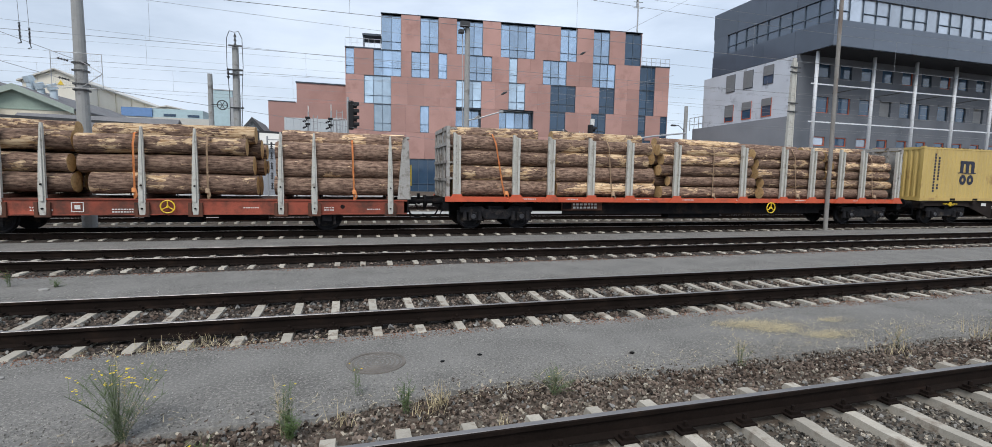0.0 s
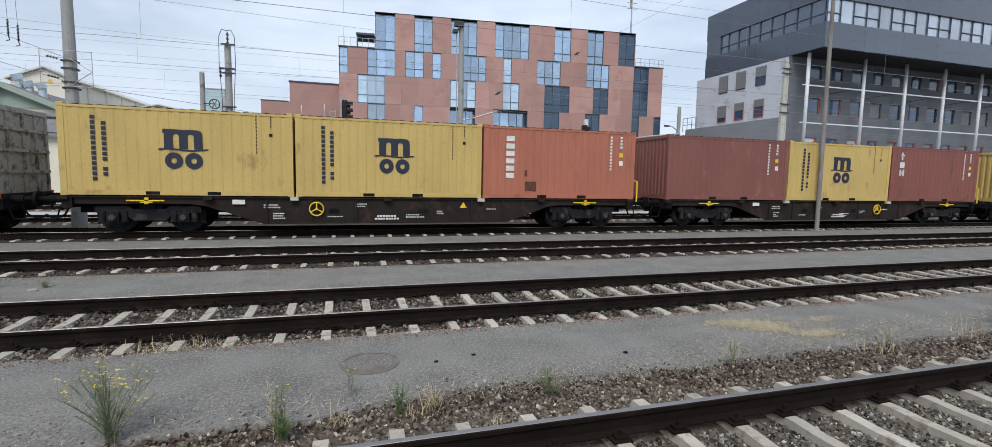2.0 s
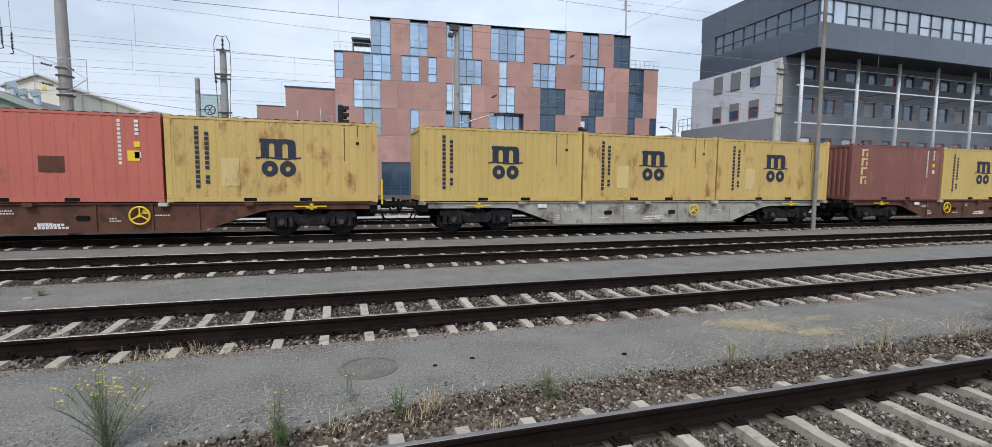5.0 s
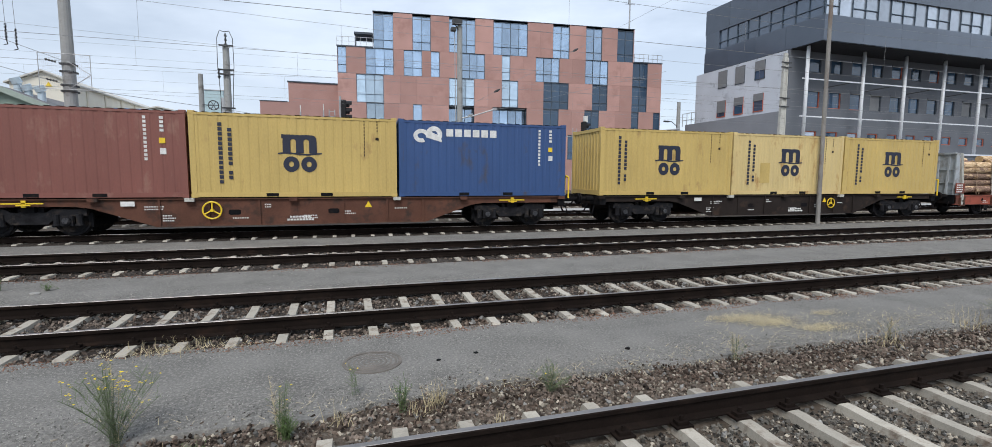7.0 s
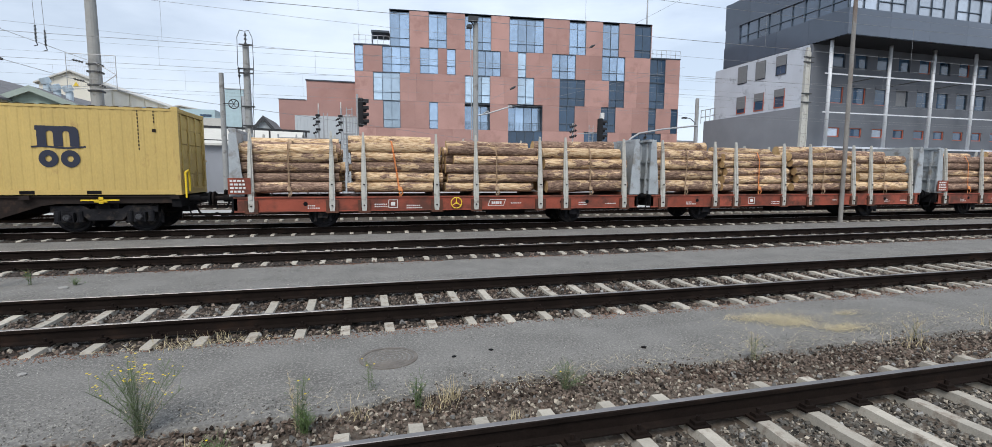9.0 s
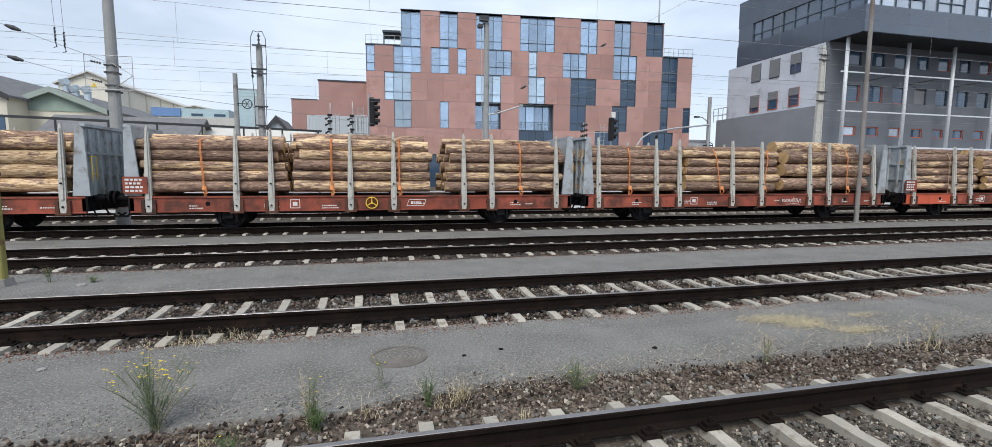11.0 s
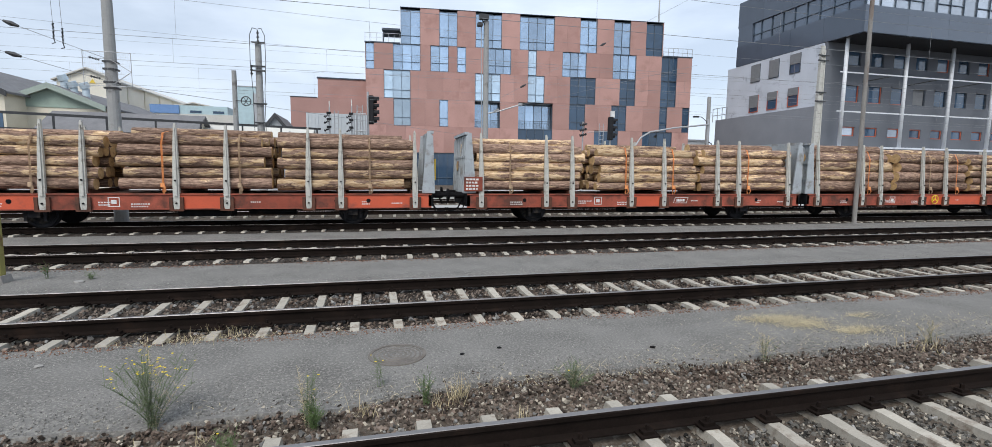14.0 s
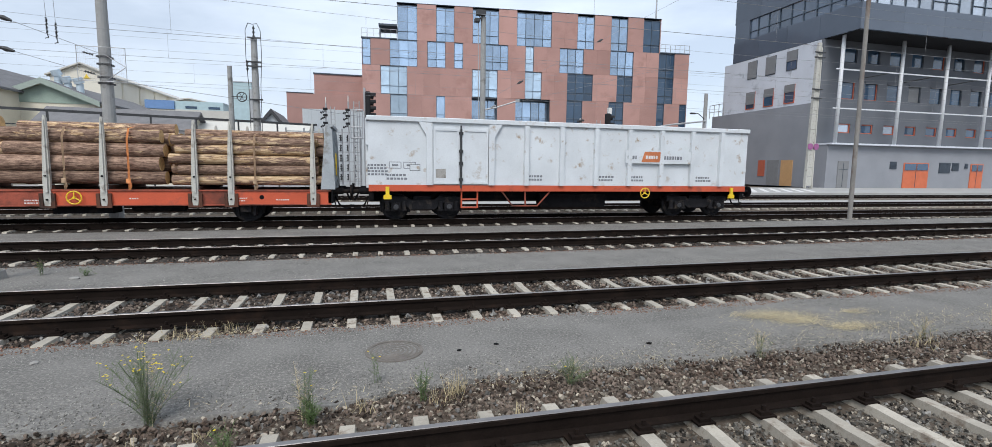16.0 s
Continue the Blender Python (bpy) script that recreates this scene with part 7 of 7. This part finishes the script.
for k in range(2):
    part("window", boxes((4.4 + k * 2.6, 5.7 + k * 2.6, 0.04, 0.12, 8.85, 9.15)), M_GLASSDARK, d_)
e_ = thing("pale_tower", pose(-14.6, 60.0, 0.05), "pale sheet-clad tower block", "building")
part("wall", boxes((0, 1.85, 0, 4, 0, 10.9)), M_TEALP, e_)
part("roof_edge", boxes((-0.05, 1.9, -0.05, 4.05, 10.9, 11.0), (1.6, 1.95, -0.2, 0.0, 4, 10.2)), M_GALV, e_)
f_ = gable_house("dark_gabled_house", -11.6, -8.2, 55, 62, 5.35, 7.45, M_WHITEP, M_TILE, "small white house with dark gable roof", "y", M_DARKSTEEL, 0.3)
w_ = thing("white_shed", pose(-6.3, 50.0, 0.05), "white sheet-metal shed behind the signals", "building")
part("wall", boxes((0, 5.7, 0, 4, 0, 7.3)), M_WHITEP, w_)
g = bmesh.new()
for k in range(19):
    box(g, 0.1 + k * 0.3, 0.2 + k * 0.3, -0.05, -0.003, 0, 7.25)
part("sheet_ribs", g, M_WHITEP, w_)
x_ = thing("white_flat_building", pose(38.5, 70, 0.05), "distant flat white building", "building")
part("wall", boxes((0, 14, 0, 8, 0, 7.2)), M_WHITEP, x_)
part("roof_edge", boxes((-0.1, 14.1, -0.1, 8.1, 7.2, 7.5)), M_GALV, x_)

# van parked before the office building
M_VAN = material("dark_blue_car_paint", (0.03, 0.05, 0.085), 0.3, vary=0.08, bump=0)
M_TYRE = material("tyre_rubber", (0.012, 0.012, 0.012), 0.85, bump=0.1)
M_LAMP = material("lamp_glass", (0.6, 0.6, 0.58), 0.2, bump=0)
vn = thing("parked_van", pose(0.3, 52.0, 0.06), "dark blue van parked facing the tracks", "van")
g = bmesh.new()
extrude(g, [(-0.95, 0.35), (0.95, 0.35), (0.98, 1.1), (0.93, 1.25), (0.78, 2.05), (0.6, 2.15), (-0.6, 2.15), (-0.78, 2.05), (-0.93, 1.25), (-0.98, 1.1)], "y", 0.0, 4.4)
for v in g.verts:
    if v.co.y < 0.1 and v.co.z > 1.15:
        v.co.y += (v.co.z - 1.15) * 0.75
part("body", bevelled(g, 0.05), M_VAN, vn, smooth=True)
g = bmesh.new()
g.faces.new([g.verts.new(p) for p in ((-0.82, 0.06, 1.28), (0.82, 0.06, 1.28), (0.68, 0.58, 1.98), (-0.68, 0.58, 1.98))])
bmesh.ops.solidify(g, geom=list(g.faces), thickness=0.02)
part("windscreen", g, M_GLASSPALE, vn, "pale reflecting windscreen")
part("bumper", bevelled(boxes((-0.97, 0.97, -0.08, 0.02, 0.32, 0.62)), 0.03), M_DARKSTEEL, vn)
for sx in (-1, 1):
    part("headlight", bevelled(boxes((*sorted((sx * 0.55, sx * 0.9)), -0.03, 0.02, 0.78, 1.0)), 0.02), M_LAMP, vn, "clear headlight")
    for yy in (0.8, 3.5):
        part("wheel", tube(bmesh.new(), (sx * 0.72, yy, 0.31), (sx * 0.93, yy, 0.31), 0.31, seg=18), M_TYRE, vn)

# dark footbridge railing in front of the houses
rl = thing("long_railing", pose(-3.7, 37.0, 0, 0, 0, 17.5), "long dark steel railing along a walkway", "railing")
part("top_bar", boxes((-21, 0, 0, 0.12, 4.78, 4.92)), M_DARKSTEEL, rl)
part("lower_bar", boxes((-21, 0, 0.03, 0.09, 4.0, 4.06)), M_DARKSTEEL, rl)
for k in range(9):
    part("railing_post", boxes((-0.3 - k * 2.35, -0.2 - k * 2.35, 0.01, 0.11, 0.2, 4.78)), M_DARKSTEEL, rl)

# ================= weeds, dry grass and small litter
def leaf_material(name, base):
    mat = material(name, base, 0.7, vary=0.35, scale=20, grain=60, bump=0)
    return mat


M_GREEN = leaf_material("weed_green", (0.09, 0.135, 0.05))
M_GREEN2 = leaf_material("weed_grey_green", (0.115, 0.145, 0.075))
M_STRAW = leaf_material("dry_straw", (0.41, 0.345, 0.215))
M_LITTER = leaf_material("bleached_straw", (0.50, 0.425, 0.27))
M_FLOWER = leaf_material("yellow_flower", (0.70, 0.55, 0.02))


def blade(bm, p, direction, length, width, bend, n=3):
    """A narrow tapering blade that bends over."""
    d = Vector(direction).normalized()
    side = d.cross(Vector((0, 0, 1)))
    side = side.normalized() if side.length > 0.01 else Vector((1, 0, 0))
    prev = None
    for i in range(n + 1):
        f = i / n
        c = Vector(p) + d * length * f + Vector((d.x, d.y, -0.6)) * bend * f * f
        w = width * (1 - f) + 0.0006
        cur = (bm.verts.new(c - side * w), bm.verts.new(c + side * w))
        if prev:
            bm.faces.new((prev[0], prev[1], cur[1], cur[0]))
        prev = cur


def weed(x, y, z, height, spread, stems, seed, green, flowers=0, dry=0.15, label="wispy green weed growing at the asphalt edge"):
    rnd = random.Random(seed)
    ob = thing("weed", pose(x, y, z), label, "plant", "weeds")
    st, lf, fl, dr = bmesh.new(), bmesh.new(), bmesh.new(), bmesh.new()
    tips = []
    for s in range(stems):
        a, lean = rnd.uniform(0, 6.283), rnd.uniform(0.05, 1.0) * spread
        h = height * rnd.uniform(0.55, 1.0) * (1 - 0.25 * lean / max(spread, 0.01))
        base = Vector((rnd.uniform(-0.03, 0.03), rnd.uniform(-0.03, 0.03), 0))
        dry_one = rnd.random() < dry
        pts = [base + Vector((math.cos(a) * lean * (f ** 1.5), math.sin(a) * lean * (f ** 1.5), h * f)) for f in (0, 0.25, 0.5, 0.75, 1.0)]
        for p, q in zip(pts, pts[1:]):
            tube(dr if dry_one else st, p, q, 0.0016, 0.0012, 4, False)
        tips.append(pts[-1])
        for k in range(int(60 * h / 0.5)):
            f = rnd.uniform(0.08, 0.97)
            p = base + Vector((math.cos(a) * lean * (f ** 1.5), math.sin(a) * lean * (f ** 1.5), h * f))
            b = rnd.uniform(0, 6.283)
            blade(dr if dry_one else lf, p, (math.cos(b), math.sin(b), rnd.uniform(0.2, 1.3)), rnd.uniform(0.02, 0.055), rnd.uniform(0.001, 0.0022), 0.012, 2)
        for k in range(5 if h > 0.3 else 2):
            b, f = rnd.uniform(0, 6.283), rnd.uniform(0.3, 0.95)
            p = base + Vector((math.cos(a) * lean * (f ** 1.5), math.sin(a) * lean * (f ** 1.5), h * f))
            q = p + Vector((math.cos(b) * 0.07, math.sin(b) * 0.07, rnd.uniform(0.05, 0.12)))
            tube(dr if dry_one else st, p, q, 0.0012, 0.0008, 4, False)
            if f > 0.6:
                tips.append(q)
            for j in range(7):
                c = rnd.uniform(0, 6.283)
                blade(dr if dry_one else lf, p.lerp(q, rnd.random()), (math.cos(c), math.sin(c), rnd.uniform(0.2, 1.0)), rnd.uniform(0.015, 0.035), rnd.uniform(0.001, 0.002), 0.008, 2)
    for k in range(flowers):
        p = rnd.choice(tips) + Vector((rnd.uniform(-0.02, 0.02), rnd.uniform(-0.02, 0.02), 0.005))
        for i in range(7):
            b = 6.283 * i / 7
            blade(fl, p, (math.cos(b), math.sin(b), 0.35), 0.011, 0.004, 0.0, 1)
    part("stalk", st, green, ob, kind="stuff")
    part("foliage", lf, green, ob, kind="stuff")
    if flowers:
        part("blossom", fl, M_FLOWER, ob, "small yellow flowers", kind="stuff")
    if dry:
        part("dry_stalk", dr, M_STRAW, ob, "dry straw-coloured stems", kind="stuff")
    return ob


def tuft(x, y, z, height, n, seed, mat, spread=0.16, label="tuft of dry straw-coloured grass"):
    rnd = random.Random(seed)
    ob = thing("grass_tuft", pose(x, y, z), label, "plant", "grass tufts")
    bm = bmesh.new()
    for k in range(n):
        a = rnd.uniform(0, 6.283)
        s = rnd.uniform(0.1, 0.8)
        blade(bm, (rnd.gauss(0, spread * 0.4), rnd.gauss(0, spread * 0.3), 0), (math.cos(a) * s, math.sin(a) * s, 1), height * rnd.uniform(0.4, 1), 0.003, rnd.uniform(0, 0.06))
    part("foliage", bm, mat, ob, kind="stuff")
    return ob


G = -0.02
weed(-1.70, 4.12, G, 0.68, 0.36, 28, 1, M_GREEN2, 70, 0.12, "tall ragwort weed with small yellow flowers")
weed(-0.54, 3.91, G, 0.64, 0.10, 7, 2, M_GREEN2, 3, 0.1)
weed(-0.5, 3.87, G, 0.24, 0.16, 16, 3, M_GREEN, 0, 0.0)
weed(0.4, 4.07, G, 0.36, 0.08, 8, 4, M_GREEN, 0, 0.0)
weed(0.02, 4.5, G, 0.4, 0.10, 3, 5, M_GREEN2, 3, 0.3)
weed(1.80, 4.12, G, 0.27, 0.25, 20, 6, M_GREEN2, 1, 0.1)
weed(4.09, 4.25, G, 0.36, 0.10, 7, 7, M_GREEN2, 0, 0.3)
weed(9.3, 4.5, G, 0.42, 0.4, 40, 8, M_GREEN2, 0, 0.35)
weed(6.55, 4.32, G, 0.35, 0.2, 8, 9, M_GREEN2, 0, 0.5)
weed(-5.72, 10.2, 0.0, 0.32, 0.06, 8, 10, M_GREEN, 2, 0.0)
weed(-4.95, 10.0, 0.0, 0.10, 0.22, 14, 11, M_GREEN, 0, 0.0)
weed(-1.05, 3.59, G, 0.16, 0.10, 10, 12, M_GREEN, 1, 0.0)
tuft(0.71, 4.14, G, 0.26, 60, 20, M_STRAW)
tuft(0.56, 4.02, G, 0.16, 30, 21, M_STRAW)
tuft(-0.11, 3.99, G, 0.2, 28, 22, M_STRAW)
tuft(-1.55, 3.48, G, 0.3, 16, 23, M_STRAW, 0.06)
tuft(-1.27, 3.82, G, 0.15, 20, 24, M_STRAW, 0.1)
tuft(-2.14, 6.22, 0.0, 0.16, 60, 25, M_STRAW, 0.5)
tuft(-1.73, 6.35, 0.0, 0.15, 40, 26, M_STRAW, 0.4)
tuft(8.19, 4.32, G, 0.35, 40, 27, M_STRAW, 0.4)
tuft(1.14, 3.62, G, 0.16, 14, 28, M_STRAW, 0.06)
tuft(6.28, 4.19, G, 0.3, 30, 29, M_STRAW, 0.4)

rs = random.Random(77)
straw = bmesh.new()
for cx, cy, sx, sy, n in ((5.3, 5.5, 0.26, 0.10, 800), (5.6, 5.25, 0.24, 0.12, 1000), (6.08, 4.85, 0.2, 0.08, 600), (6.77, 5.38, 0.16, 0.05, 220), (5.8, 5.2, 0.6, 0.3, 350), (-1.8, 6.2, 0.65, 0.07, 300), (4.5, 4.55, 1.3, 0.13, 250), (1.4, 4.32, 1.5, 0.13, 250), (7.7, 4.85, 1.1, 0.22, 450)):
    for k in range(n):
        p = (rs.gauss(cx, sx), rs.gauss(cy, sy), 0.004 + rs.uniform(0, 0.015))
        a = rs.uniform(0, 6.283)
        blade(straw, p, (math.cos(a), math.sin(a), rs.uniform(0.0, 0.5)), rs.uniform(0.03, 0.10), 0.0022, 0.0, 1)
tagged(part("straw_litter", straw, M_LITTER, None, "flattened dry grass scattered on the asphalt", kind="stuff"), category="dry grass")
M_PEBBLE = island_tint(material("pale_pebble", (0.165, 0.16, 0.15), 0.9, vary=0.2, scale=10, grain=60, bump=0.1), 0.45, 1.75)
M_GRIT = island_tint(material("asphalt_grit", (0.185, 0.178, 0.162), 0.9, vary=0.2, scale=10, grain=60, bump=0.1), 0.4, 2.0)
stones(1500, -3.2, 12, 1.9, 4.45, -0.038, 0.034, "gravel", "pale chips among the ballast stones", M_PEBBLE, 13, off_rail(2.497))
stones(2600, -8.5, 26, 6.1, 8.75, -0.016, 0.045, "gravel", "pale chips among the ballast stones", M_PEBBLE, 14, off_rail(7.385))
stones(42000, -5.5, 13, 4.2, 6.2, 0.002, 0.0085, "gravel", "small loose grit on the asphalt", M_GRIT, 11)
stones(22000, -9, 20, 8.9, 11.0, 0.002, 0.012, "gravel", "small loose grit on the asphalt", M_GRIT, 12)
M_RUSTGRIT = island_tint(material("rusty_grit", (0.17, 0.095, 0.066), 0.95, vary=0.25, scale=9, bump=0.1), 0.5, 1.6)
for n, ya, yb, seed in ((15000, 5.92, 6.3, 31), (8000, 8.6, 8.95, 32), (9000, 10.75, 11.25, 33), (5000, 13.85, 14.2, 34)):
    stones(n, -9, 24, ya, yb, 0.0, 0.014, "gravel", "rust-brown grit along the asphalt edge", M_RUSTGRIT, seed, lambda x, y, m=(ya + yb) / 2, h=(yb - ya) / 2: np.abs(y - m) < h * (0.55 + 0.45 * np.sin(x * 2.1) * np.sin(x * 0.7)))
M_CHIP = island_tint(material("beige_chip", (0.36, 0.32, 0.26), 0.9, vary=0.15, scale=10, bump=0.1), 0.35, 1.25)
stones(240, -3, 12.5, 3.6, 4.5, -0.01, 0.03, "gravel", "pale pebbles among the ballast", M_CHIP, 13)
stones(3000, -3, 13, 3.3, 4.42, -0.042, 0.024, "gravel", "beige stone chips scattered over the ballast", M_CHIP, 15)
stones(3600, -1.5, 11, 1.9, 3.18, -0.042, 0.022, "gravel", "beige stone chips scattered over the ballast", M_CHIP, 16)
stones(1600, -8.5, 22, 6.15, 8.7, -0.016, 0.03, "gravel", "beige stone chips scattered over the ballast", M_CHIP, 17, off_rail(7.385))
for x, y, s in ((-3.3, 5.65, 0.045), (1.35, 5.2, 0.035), (-5.0, 9.75, 0.09), (0.9, 5.1, 0.03), (3.1, 4.85, 0.035)):
    g = bmesh.new()
    bmesh.ops.create_icosphere(g, subdivisions=1, radius=s)
    for v in g.verts:
        v.co = Vector((v.co.x * rs.uniform(0.8, 1.3), v.co.y * rs.uniform(0.7, 1.0), v.co.z * rs.uniform(0.3, 0.5)))
    ob = part("stone", g, M_PEBBLE if x < 0 else M_BLACK, None, "single loose stone lying on the asphalt", m=pose(x, y, 0.004 + s * 0.2))
    tagged(ob, category="stone")


# ================= movements
def gone(t):
    """Metres that the train has run by the time t."""
    for (t0, d0), (t1, d1) in zip(LAG, LAG[1:]):
        if t <= t1:
            return SPEED * t + d0 + (d1 - d0) * (t - t0) / (t1 - t0)
    return SPEED * t + LAG[-1][1]


def motions():
    """The train runs towards -x; its wheels roll."""
    times = [0.5 * k for k in range(int(END * 2) + 1)]
    for ob, u in TRAIN:
        z = ob.matrix_basis.translation.z
        walk(ob, [(t, pose(u - gone(t), YT, z)) for t in times])
    step = 1.0 / FPS
    spins = [(k * step, Matrix.Rotation(-gone(k * step) / 0.46, 4, "Y")) for k in range(int(END * FPS) + 1)]
    for ob, x, z in WHEELS:
        base = Matrix.Translation((x, 0, z))
        walk(ob, [(t, base @ spin) for t, spin in spins])


motions()
